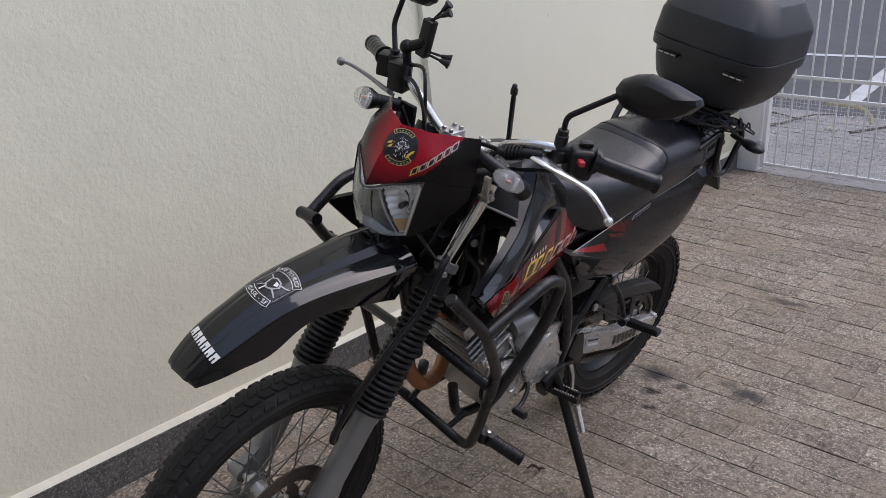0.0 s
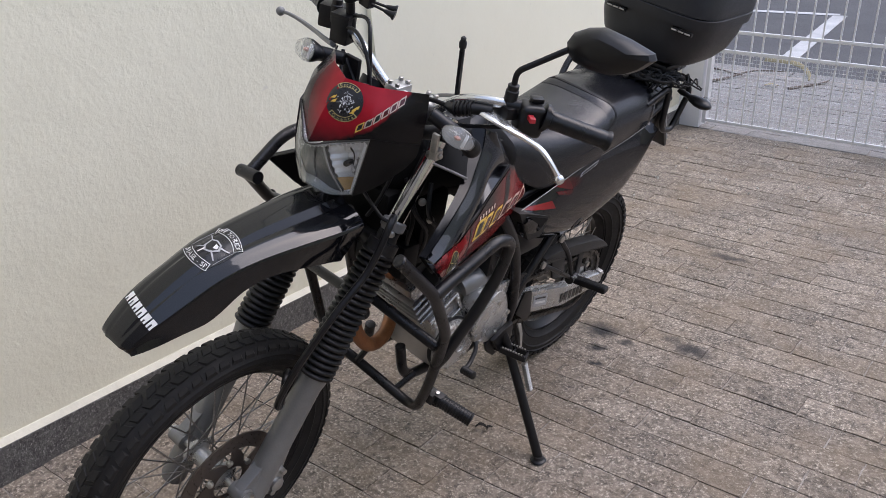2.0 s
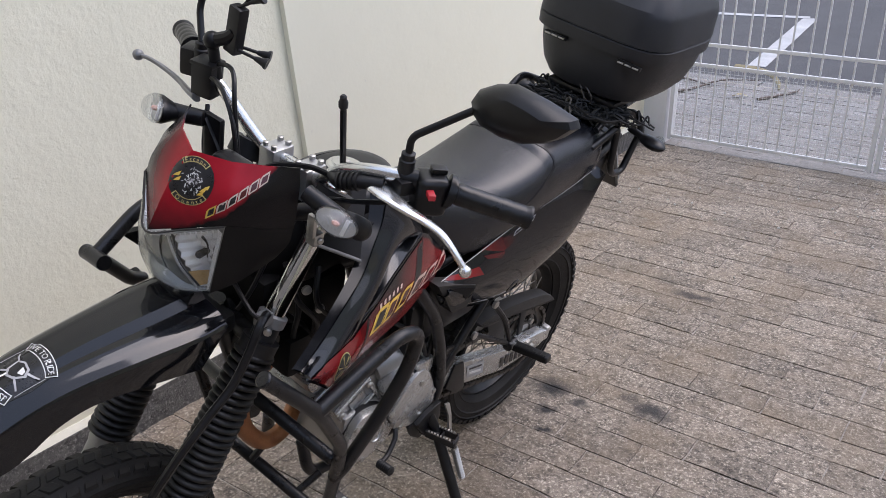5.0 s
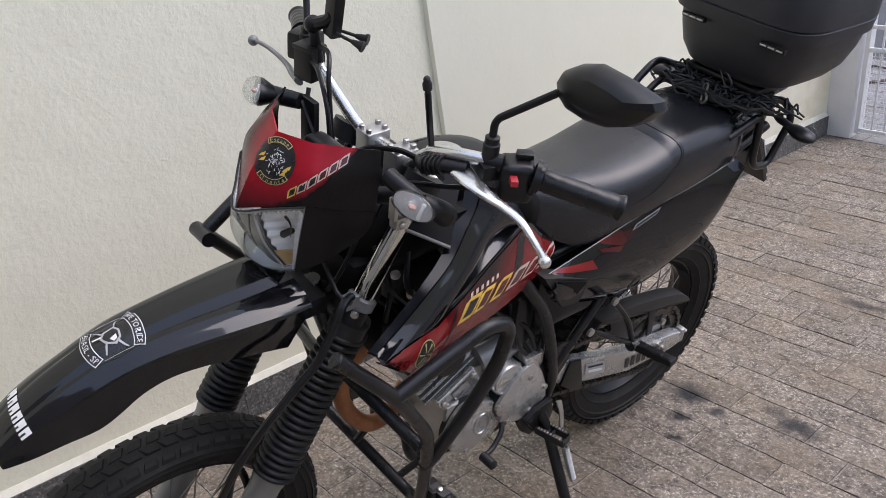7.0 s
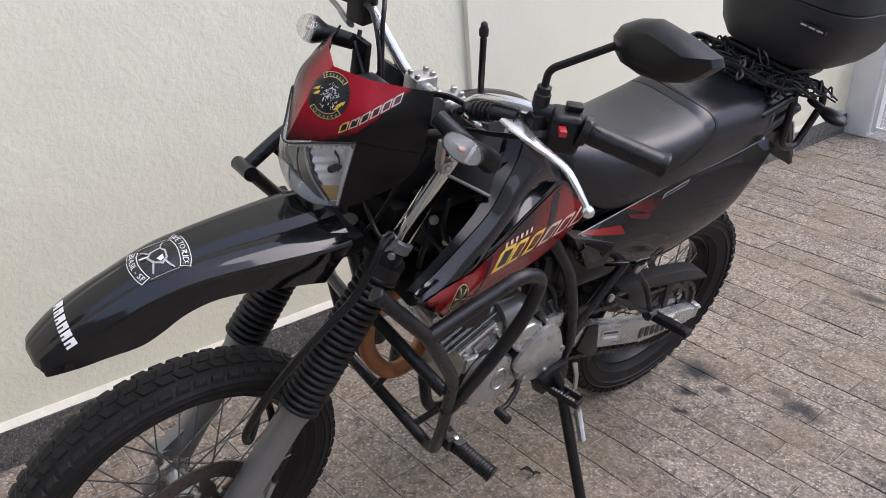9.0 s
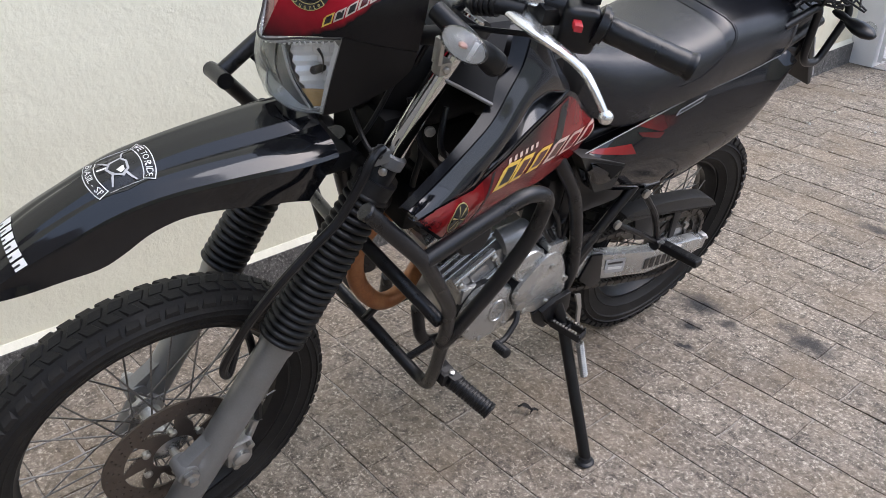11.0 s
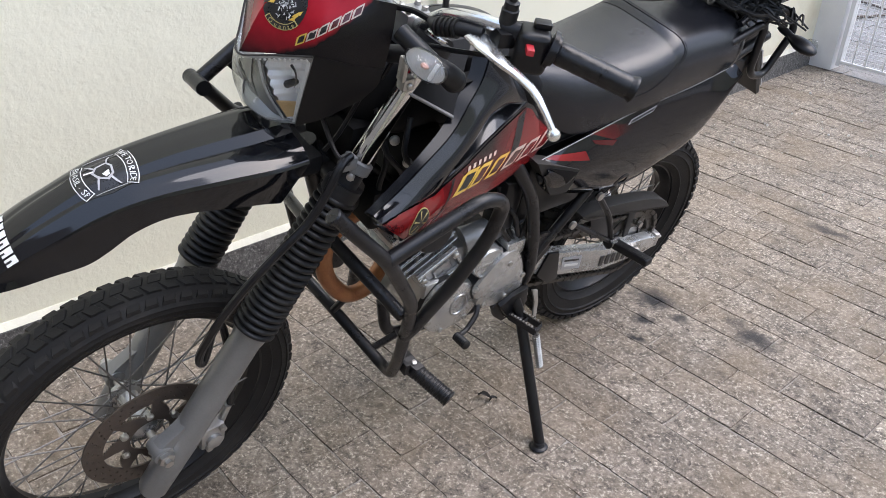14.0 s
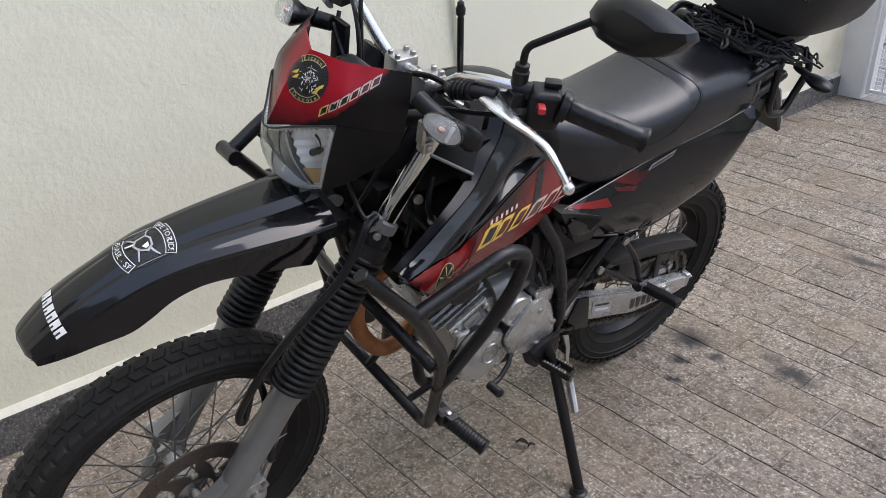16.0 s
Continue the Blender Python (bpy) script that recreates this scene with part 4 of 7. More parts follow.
pan = []
full = patch(both(lens_rows), 6, 6)
for i, r in enumerate(full):
    e = [min(1.0, 4.0 * min(i, len(full) - 1 - i) / (len(full) - 1), 4.0 * min(j, len(r) - 1 - j) / (len(r) - 1)) for j in range(len(r))]
    pan.append([V(p.x - 0.003 - 0.050 * k ** 0.5, p.y * 0.985, p.z * 0.985 + 0.016) for p, k in zip(r, e)])
housing = part("headlight", steered(shell(pan, 0.003)), lamp_silver, bike, "clear headlight with a faceted reflector")
part("lens", steered(shell(patch(both(lens_rows), 5, 5), 0.0022)), lens_clear, housing, "clear plastic headlight lens").visible_shadow = False
for s in (1, -1):
    # smoked panel towards the middle, faceted bowl towards the side
    rows = lamp_grid(lambda v: 0.03, split, 0.07, 0.95, 6, 8, lambda a, b, i, j: 0.026 - 0.012 * a, s)
    part("inner_panel", steered(shell(rows, 0.002)), lamp_dark, housing, "smoky grey inner panel")
    rows = lamp_grid(lambda v: split(v) + 0.02, lambda v: 0.90, 0.06, 0.93, 12, 14,
                     lambda a, b, i, j: 0.012 + 0.026 * math.sin(math.pi * a) ** 0.7 * math.sin(math.pi * b) ** 0.7 + 0.0045 * (i % 2) + 0.005 * (j % 4 == 0), s)
    part("reflector", steered(shell(rows, 0.002)), lamp_chrome, housing, "faceted bright reflector", 8)
    bm = bmesh.new()
    sweep(bm, [in_lamp(split(v) + 0.01, v, 0.009, s) for v in (0.05, 0.25, 0.5, 0.75, 0.95)], 0.0021, 8, 4)
    part("reflector_edge", steered(bm), lamp_silver, housing, "bright edge of the bowl")
    # thin black piece that stands in for the shade at the bowl's upper side
    bm = bmesh.new()
    sweep(bm, [in_lamp(u, v, 0.012, s) for u, v in ((0.68, 0.12), (0.75, 0.20), (0.79, 0.30), (0.80, 0.42))], (0.0040, 0.0014), 8, 4, 0.5)
    part("shade_rib", steered(bm), dull_black, housing, "dark streak standing in for shade beside the bowl")
    rows = lamp_grid(lambda v: 0.915, lambda v: 0.985, 0.03, 0.97, 2, 8, lambda a, b, i, j: 0.004 + 0.003 * a, s)
    bezel = part("bezel", steered(shell(rows, 0.0015)), diffuser, housing, "pale inner rim of the lens")
    rows = lamp_grid(lambda v: 0.03, lambda v: 0.92, 0.945, 0.985, 10, 2, lambda a, b, i, j: 0.005 + 0.003 * b, s)
    part("lower_rim", steered(shell(rows, 0.0015)), lamp_silver, housing, "grey lower rim of the lens")
    for k in range(14):
        bm = bmesh.new()
        box(bm, (-0.0014, -0.0018, -0.0034), (0.0014, 0.0018, 0.0034), 0.0008, Matrix.Translation(in_lamp((k + 0.5) / 15, 0.045, 0.0045, s)), 1)
        part("brow_tooth", steered(bm), diffuser, housing)
    bm = bmesh.new()
    lathe(bm, [(0.003, -0.022), (0.0055, -0.014), (0.0062, 0.004), (0.004, 0.007), (0.001, 0.008)], in_lamp(0.62, 0.40, 0.026, s), (1, 0.1 * s, 0), 16)
    part("bulb_shield", steered(bm), dull_black, housing, "dark bulb shield")
rows = lamp_grid(lambda v: split(v) + 0.07, lambda v: 0.895, 0.64, 0.90, 4, 4, lambda a, b, i, j: 0.010 + 0.004 * math.sin(math.pi * a), 1)
part("side_reflector", steered(shell(rows, 0.002)), amber_pale, housing, "amber position lamp")
bm = bmesh.new()
box(bm, (0.985, -0.065, 1.02), (1.035, 0.065, 1.150), 0.022, None, 4)
box(bm, (0.98, -0.050, 1.10), (1.025, 0.040, 1.172), 0.018, None, 4)
part("instrument_panel", steered(bm), satin_black, bike, "black instrument panel behind the cowl")

# ---- front indicators ----
def indicator(c, ax, parent, front, root, stem, roll=0.0):
    """A rounded lamp: dark shell behind, clear lens before, amber bulb inside."""
    c, f = Vector(c), Vector(front).normalized()
    bm = bmesh.new()
    lathe(bm, [(0.006, -ax[0] * 1.7), (0.016, -ax[0] * 1.35), (ax[1] * 0.80, -ax[0] * 0.55), (ax[1] * 0.99, -0.004), (ax[1] * 0.98, 0.003)], (0, 0, 0), (1, 0, 0), 24)
    q = f.to_track_quat("X", "Z").to_matrix().to_4x4()
    m = Matrix.Translation(c) @ q @ Matrix.Rotation(radians(roll), 4, "X") @ Matrix.Diagonal((1, 1, ax[2] / ax[1], 1))
    bmesh.ops.transform(bm, matrix=m, verts=bm.verts)
    sweep(bm, [c - f * ax[0] * 0.9, Vector(stem)], (0.016, 0.014), 12, 1)
    body = part("indicator", root(bm), satin_black, parent, "indicator lamp with a clear lens and black shell")
    bm = bmesh.new()
    lathe(bm, [(ax[1], 0.002), (ax[1] * 1.0, 0.008), (ax[1] * 0.92, ax[0] * 0.45), (ax[1] * 0.7, ax[0] * 0.8), (ax[1] * 0.35, ax[0] * 0.97), (0.001, ax[0])], (0, 0, 0), (1, 0, 0), 24)
    bmesh.ops.transform(bm, matrix=m, verts=bm.verts)
    part("lens", root(bm), lens_ribbed, body, "clear ribbed lens").visible_shadow = False
    bm = bmesh.new()
    lathe(bm, [(ax[1] * 0.93, 0.004), (ax[1] * 0.5, -0.006), (0.001, -0.008)], (0, 0, 0), (1, 0, 0), 20)
    bmesh.ops.transform(bm, matrix=m, verts=bm.verts)
    part("reflector", root(bm), lamp_silver, body, "bright reflector")
    bm = bmesh.new()
    lathe(bm, [(0.005, -0.004), (0.007, 0.004), (0.006, 0.010), (0.001, 0.013)], (0, 0, 0), (1, 0, 0), 12)
    bmesh.ops.transform(bm, matrix=m, verts=bm.verts)
    part("bulb", root(bm), pink_bulb, body, "pinkish bulb")
    # white strip that imitates the sky's reflection in the lens
    bm = bmesh.new()
    box(bm, (0.002, ax[1] * 0.34, -ax[1] * 0.66), (0.007, ax[1] * 0.52, ax[1] * 0.66), 0.002)
    bmesh.ops.transform(bm, matrix=m, verts=bm.verts)
    part("diffuser", root(bm), diffuser, body, "white strip standing in for the sky's reflection in the lens")
    return body


indicator((0.996, 0.213, 1.166), (0.024, 0.036, 0.0205), bike, (0.86, 0.42, 0.28), steered, (0.990, 0.140, 1.180), -14)
indicator((1.034, -0.162, 1.201), (0.026, 0.037, 0.0235), bike, (0.86, -0.42, 0.28), steered, (0.988, -0.105, 1.196), 10)
bm = bmesh.new()
box(bm, (0.984, 0.150, 1.106), (0.992, 0.166, 1.146), 0.002, None)
box(bm, (0.964, 0.146, 1.086), (0.986, 0.166, 1.108), 0.004, None)
sweep(bm, [(0.968, 0.155, 1.097), (0.955, 0.128, 1.075)], 0.010, 10, 1)
lathe(bm, [(0.006, 0), (0.006, 0.004), (0.004, 0.006)], (0.975, 0.166, 1.097), (0.3, 1, 0), 10)
part("indicator_bracket", steered(bm), steel, bike, "bright steel indicator bracket")
bm = bmesh.new()
box(bm, (0.972, -0.112, 1.090), (0.984, -0.070, 1.205), 0.004)
prism(bm, [V(0.985, -0.100, 1.200), V(0.985, -0.060, 1.150), V(0.985, -0.040, 1.090), V(0.985, -0.100, 1.100)], (0.006, 0, 0), 0.002)
part("indicator_bracket", steered(bm), satin_black, bike, "black bracket behind the cowl")

# ---- handlebar ----
bm = bmesh.new()
BAR = [(0.735, 0.392, 1.172), (0.795, 0.315, 1.192), (0.862, 0.225, 1.208), (0.893, 0.140, 1.190), (0.886, 0.075, 1.138), (0.880, 0.045, 1.128), (0.880, -0.045, 1.128),
       (0.890, -0.075, 1.142), (0.910, -0.140, 1.205), (0.895, -0.215, 1.225), (0.855, -0.300, 1.220), (0.808, -0.385, 1.212)]
sweep(bm, BAR, 0.0112, 16, 6)
handlebar = part("handlebar", steered(bm), bar_silver, bike, "silver handlebar")
for y in (-0.04, 0.04):
    bm = bmesh.new()
    box(bm, (0.855, y - 0.019, 1.085), (0.905, y + 0.019, 1.146), 0.005)
    clamp = part("bar_clamp", steered(bm), alu, handlebar, "cast aluminium handlebar clamp")
    for dx in (-0.017, 0.017):
        for dy in (-0.010, 0.010):
            bm = bmesh.new()
            lathe(bm, [(0.0055, 0), (0.0055, 0.008), (0.003, 0.009)], (0.880 + dx, y + dy, 1.145), (0, 0, 1), 8)
            part("clamp_bolt", steered(bm), steel, handlebar)


def grip(a, b, mat, label):
    bm = bmesh.new()
    a, b = Vector(a), Vector(b)
    H = (b - a).length
    prof = [(0.012, 0), (0.024, 0.001), (0.024, 0.006), (0.0175, 0.008)]
    n = 5
    for i in range(n):
        h = 0.010 + (H - 0.018) * i / n
        s = (H - 0.018) / n
        prof += [(0.0182, h), (0.0187, h + s * 0.2), (0.0187, h + s * 0.75), (0.0182, h + s * 0.85)]
    prof += [(0.0178, H - 0.012), (0.0195, H - 0.005), (0.0212, H - 0.002), (0.0205, H), (0.010, H + 0.001)]
    lathe(bm, prof, a, b - a, 20)
    return part("grip", steered(bm), mat, handlebar, label, 50)


grip((0.815, 0.288, 1.1955), (0.732, 0.396, 1.171), grip_rubber, "worn black rubber grip wrapped in film")
grip((0.862, -0.290, 1.222), (0.806, -0.392, 1.212), grip_rubber, "black rubber throttle grip")
# left switch housing
bm = bmesh.new()
box(bm, (-0.024, -0.030, -0.042), (0.030, 0.024, 0.025), 0.014, Matrix.Translation((0.834, 0.265, 1.196)) @ Matrix.Rotation(radians(-38), 4, "Z"), 4)
lathe(bm, [(0.014, -0.006), (0.029, -0.005), (0.029, 0.003), (0.016, 0.005)], (0.818, 0.285, 1.196), (0.815 - 0.732, 0.288 - 0.396, 0.0245), 22)
switch = part("switch_housing", steered(bm), satin_black, handlebar, "black switch housing with a red button")
bm = bmesh.new()
box(bm, (-0.006, -0.012, -0.005), (0.006, 0.012, 0.005), 0.002, Matrix.Translation((0.862, 0.282, 1.203)) @ Matrix.Rotation(radians(-38), 4, "Z"))
part("button", steered(bm), red_button, switch, "red button")
bm = bmesh.new()
box(bm, (-0.013, -0.010, 0), (0.013, 0.010, 0.010), 0.003, Matrix.Translation((0.822, 0.262, 1.221)) @ Matrix.Rotation(radians(-38), 4, "Z"))
part("toggle", steered(bm), satin_black, switch)
# left lever with its perch
def blade(bm, pts, widths, thick):
    """A flat lever: wide in plan, thin in height, along a smoothed path."""
    path = smooth_path(pts, 5)
    n = len(path)
    rings = []
    for i, p in enumerate(path):
        f = i / (n - 1) * (len(widths) - 1)
        k = min(int(f), len(widths) - 2)
        w = widths[k] + (widths[k + 1] - widths[k]) * (f - k)
        d = (path[min(i + 1, n - 1)] - path[max(i - 1, 0)]).normalized()
        s = d.cross(V(0, 0, 1)).normalized()
        u = s.cross(d)
        rings.append([p + s * w * math.copysign(abs(math.cos(a)) ** 0.7, math.cos(a)) + u * thick * math.copysign(abs(math.sin(a)) ** 0.7, math.sin(a)) for a in [2 * math.pi * q / 14 for q in range(14)]])
    return ring_loft(bm, rings)


bm = bmesh.new()
box(bm, (-0.02, -0.030, -0.012), (0.012, 0.024, 0.014), 0.006, Matrix.Translation((0.866, 0.222, 1.196)) @ Matrix.Rotation(radians(-20), 4, "Z"))
lathe(bm, [(0.016, -0.014), (0.016, 0.014)], (0.856, 0.232, 1.207), (0.55, -0.8, 0), 16)
perch = part("lever_perch", steered(bm), satin_black, handlebar)
bm = bmesh.new()
LV = [(0.893, 0.200, 1.186), (0.899, 0.228, 1.186), (0.900, 0.270, 1.182), (0.893, 0.300, 1.176), (0.892, 0.335, 1.170), (0.893, 0.362, 1.156), (0.888, 0.384, 1.134)]
blade(bm, LV, [0.020, 0.018, 0.011, 0.0085, 0.0070, 0.0060, 0.0055], 0.0050)
bmesh.ops.create_uvsphere(bm, u_segments=16, v_segments=10, radius=0.0105, matrix=Matrix.Translation((0.887, 0.388, 1.128)))
part("clutch_lever", steered(bm), lever_alu, perch, "polished clutch lever with a ball end")
bm = bmesh.new()
sweep(bm, [(0.885, 0.206, 1.190), (0.905, 0.170, 1.185), (0.915, 0.140, 1.172), (0.90, 0.11, 1.165)], (0.012, 0.009), 12, 4)
for k in range(5):
    p = V(0.905, 0.170, 1.185).lerp(V(0.915, 0.140, 1.174), k / 4)
    lathe(bm, [(0.0155, -0.002), (0.0155, 0.002)], p, (0.3, -0.95, -0.3), 12)
part("cable_boot", steered(bm), soft_rubber, perch, "ribbed rubber cable boot")
# right: reservoir, lever, throttle
bm = bmesh.new()
box(bm, (-0.019, -0.021, -0.032), (0.019, 0.021, 0.026), 0.004, Matrix.Translation((0.918, -0.184, 1.222)) @ Matrix.Rotation(radians(15), 4, "Z"))
box(bm, (-0.021, -0.023, 0.025), (0.021, 0.023, 0.033), 0.003, Matrix.Translation((0.918, -0.184, 1.222)) @ Matrix.Rotation(radians(15), 4, "Z"))
master = part("brake_reservoir", steered(bm), satin_black, handlebar, "black square brake fluid reservoir")
bm = bmesh.new()
sweep(bm, [(0.938, -0.188, 1.186), (0.927, -0.225, 1.183), (0.912, -0.262, 1.179), (0.905, -0.300, 1.180), (0.907, -0.335, 1.185), (0.912, -0.360, 1.188), (0.916, -0.376, 1.187)], (0.0100, 0.0055), 12, 5, 0.62)
bmesh.ops.create_uvsphere(bm, u_segments=16, v_segments=10, radius=0.0105, matrix=Matrix.Translation((0.917, -0.380, 1.187)))
part("brake_lever", steered(bm), fork_grey, master, "grey brake lever with a ball end")
bm = bmesh.new()
box(bm, (-0.024, -0.028, -0.028), (0.024, 0.026, 0.024), 0.007, Matrix.Translation((0.880, -0.252, 1.222)) @ Matrix.Rotation(radians(25), 4, "Z"))
part("throttle_housing", steered(bm), satin_black, handlebar)
# phone holder on the bar
bm = bmesh.new()
bmesh.ops.create_uvsphere(bm, u_segments=16, v_segments=10, radius=0.016, matrix=Matrix.Translation((0.915, -0.178, 1.292)))
rod(bm, (0.908, -0.170, 1.225), (0.914, -0.178, 1.285), 0.010, 12)
sweep(bm, [(0.915, -0.178, 1.292), (0.905, -0.150, 1.306), (0.900, -0.140, 1.318)], 0.012, 10, 2)
holder = part("phone_holder", steered(bm), satin_black, handlebar, "empty black phone holder with claw arms")
bm = bmesh.new()
box(bm, (-0.011, -0.014, -0.042), (0.011, 0.014, 0.042), 0.004, Matrix.Translation((0.898, -0.140, 1.322)) @ Matrix.Rotation(radians(-8), 4, "X"))
part("holder_body", steered(bm), satin_black, holder)
for a, b in (((0.890, -0.138, 1.36), (0.880, -0.118, 1.390)), ((0.885, -0.134, 1.29), (0.868, -0.108, 1.286)), ((0.902, -0.138, 1.36), (0.888, -0.110, 1.380)), ((0.90, -0.130, 1.29), (0.884, -0.098, 1.282))):
    bm = bmesh.new()
    rod(bm, a, b, 0.003, 8)
    p, d = Vector(b), (Vector(b) - Vector(a)).normalized()
    lathe(bm, [(0.004, -0.006), (0.0075, 0.010), (0.010, 0.014), (0.010, 0.017)], p, d, 12)
    part("claw", steered(bm), soft_rubber, holder)

# mirrors
MO = [(0.286, 1.332), (0.279, 1.350), (0.287, 1.370), (0.312, 1.388), (0.343, 1.400), (0.400, 1.398), (0.452, 1.391), (0.459, 1.381), (0.440, 1.357), (0.418, 1.339), (0.385, 1.323), (0.345, 1.316), (0.305, 1.319)]



def mirror(m, stem):
    mc = V(0.80, 0.365, 1.360)
    rings = []
    for x, s in ((0.788, 0.93), (0.786, 0.985), (0.790, 1.0), (0.796, 0.995), (0.808, 0.94), (0.820, 0.76), (0.827, 0.56), (0.829, 0.40)):
        rings.append([m @ (V(x, mc.y + (y - mc.y) * s, mc.z + 0.010 * (1 - s) + (z - mc.z) * s)) for y, z in MO])
    bm = bmesh.new()
    ring_loft(bm, rings)
    head = part("mirror", steered(bm), satin_black, handlebar, "black angular rear-view mirror", 24)
    bm = bmesh.new()
    prism(bm, [m @ V(0.7855, mc.y + (y - mc.y) * 0.9, mc.z + (z - mc.z) * 0.9) for y, z in MO], m.to_3x3() @ V(-0.001, 0, 0))
    part("mirror_glass", steered(bm), mirror_silver, head)
    bm = bmesh.new()
    sweep(bm, bent(stem, 0.015), 0.0062, 12, 1)
    part("stem", steered(bm), satin_black, head)
    bm = bmesh.new()
    p = Vector(stem[0])
    lathe(bm, [(0.012, -0.050), (0.0135, -0.045), (0.0135, -0.012), (0.0115, -0.010), (0.0115, 0.0), (0.007, 0.002)], p, (0, 0, 1), 16)
    part("stem_boot", steered(bm), soft_rubber, head)


mirror(Matrix.Identity(4), [(0.860, 0.225, 1.250), (0.859, 0.224, 1.278), (0.806, 0.290, 1.338)])
mirror(Matrix.Translation((0.04, 0.10, 0.045)) @ Matrix.Diagonal((1, -1, 1, 1)), [(0.890, -0.235, 1.262), (0.870, -0.268, 1.310), (0.850, -0.262, 1.385)])
# kite-line antenna
bm = bmesh.new()
sweep(bm, [(0.868, 0.108, 1.140), (0.904, 0.119, 1.288)], 0.0055, 10, 1)
antenna = part("antenna", steered(bm), satin_black, handlebar, "short black line-cutter antenna on the bar")
bm = bmesh.new()
d = (V(0.904, 0.119, 1.288) - V(0.868, 0.108, 1.140)).normalized()
lathe(bm, [(0.0045, 0), (0.0042, 0.006), (0.0075, 0.008), (0.0078, 0.018), (0.0055, 0.023), (0.0055, 0.028), (0.003, 0.031)], (0.904, 0.119, 1.287), d, 12)
part("antenna_tip", steered(bm), dull_black, antenna, "notched black antenna tip")
# cables
for i, pts in enumerate(([(0.905, -0.215, 1.215), (0.945, -0.12, 1.24), (0.965, -0.06, 1.20), (0.97, -0.03, 1.10), (0.96, 0.02, 0.98)], [(0.90, -0.20, 1.24), (0.93, -0.11, 1.27), (0.955, -0.07, 1.23), (0.955, -0.05, 1.12), (0.93, -0.04, 0.98)],
                         [(0.935, -0.16, 1.185), (0.965, -0.13, 1.12), (0.985, -0.08, 1.05), (1.02, 0.0, 0.98), (1.05, 0.10, 0.95), (1.045, 0.135, 0.945)],
                         [(0.90, 0.11, 1.165), (0.905, 0.05, 1.155), (0.93, -0.02, 1.12), (0.94, -0.03, 1.02), (0.88, 0.05, 0.92)], [(0.85, 0.25, 1.165), (0.90, 0.18, 1.15), (0.935, 0.10, 1.12), (0.95, 0.06, 1.02)],
                         [(0.965, 0.08, 1.11), (0.99, 0.075, 1.03), (1.02, 0.07, 0.96), (1.04, 0.06, 0.92)])):
    bm = bmesh.new()
    sweep(bm, pts, (0.0042, 0.0042) if i != 3 else (0.005, 0.005), 8, 6)
    part("cable", steered(bm), satin_black, handlebar, "black control cable")
# big black pad between bar and tank
bm = bmesh.new()
sweep(bm, [(0.985, 0.115, 1.128), (0.965, 0.150, 1.138), (0.935, 0.190, 1.128), (0.912, 0.195, 1.110)], (0.014, 0.020), 14, 5)
lathe(bm, [(0.020, -0.002), (0.019, 0.007), (0.014, 0.014), (0.007, 0.018), (0.001, 0.019)], (0.912, 0.195, 1.110), (-0.023, 0.005, -0.018), 14)
part("wiring_sleeve", steered(bm), soft_rubber, handlebar, "thick rubber wiring sleeve")


# ---- tank ----
def oval(x, w, b, t, n=24, p=2.6):
    pts = []
    for k in range(n):
        a = 2 * math.pi * k / n
        c, s = math.cos(a), math.sin(a)
        pts.append(V(x, w * math.copysign(abs(c) ** (2 / p), c), (b + t) / 2 + (t - b) / 2 * math.copysign(abs(s) ** (2 / p), s)))
    return pts


bm = bmesh.new()
TK = [(0.985, 0.055, 0.930, 1.040), (0.950, 0.080, 0.920, 1.075), (0.90, 0.105, 0.91, 1.072), (0.82, 0.092, 0.90, 1.072), (0.72, 0.086, 0.88, 1.068), (0.63, 0.080, 0.87, 1.045), (0.57, 0.095, 0.87, 0.995), (0.53, 0.07, 0.88, 0.965)]
cols = [densify(c, 3) for c in zip(*[oval(*r) for r in TK])]
ring_loft(bm, list(zip(*cols)))
tank = part("fuel_tank", bm, inner_black, bike, "black fuel tank")
bm = bmesh.new()
sweep(bm, [(0.935, 0.112, 1.046), (0.900, 0.146, 1.030), (0.862, 0.172, 1.010)], 0.0032, 8, 4)
part("tank_trim", bm, fork_grey, tank, "pale edge of the tank cover")
part("tank_cover", shell(patch([[V(0.935, 0.112, 1.047), V(0.900, 0.146, 1.031), V(0.862, 0.171, 1.011)], [V(0.930, 0.098, 1.075), V(0.880, 0.124, 1.068), V(0.826, 0.136, 1.052)], [V(0.915, 0.070, 1.098), V(0.850, 0.090, 1.104), V(0.775, 0.088, 1.098)]], 4, 4), 0.003), inner_black, tank, "dull black cover beside the tank")
bm = bmesh.new()
lathe(bm, [(0.100, -0.045), (0.100, -0.010), (0.096, 0.000), (0.088, 0.007), (0.072, 0.012), (0.050, 0.0155), (0.020, 0.017), (0.001, 0.0172)], (0, 0, 0), (0, 0, 1), 40)
bmesh.ops.transform(bm, matrix=Matrix.Translation((0.765, 0, 1.064)) @ Matrix.Rotation(radians(3), 4, "Y") @ Matrix.Diagonal((1.30, 0.92, 1, 1)), verts=bm.verts)
top = part("tank_top", bm, satin_black, tank, "rounded black top of the tank")
bm = bmesh.new()
ring = [V(0.760 + 0.098 * math.cos(k * math.pi / 20), 0.066 * math.sin(k * math.pi / 20), 1.0765) for k in range(41)]
sweep(bm, ring, 0.0016, 6, 1)
part("tank_groove", bm, inner_black, tank)
bm = bmesh.new()
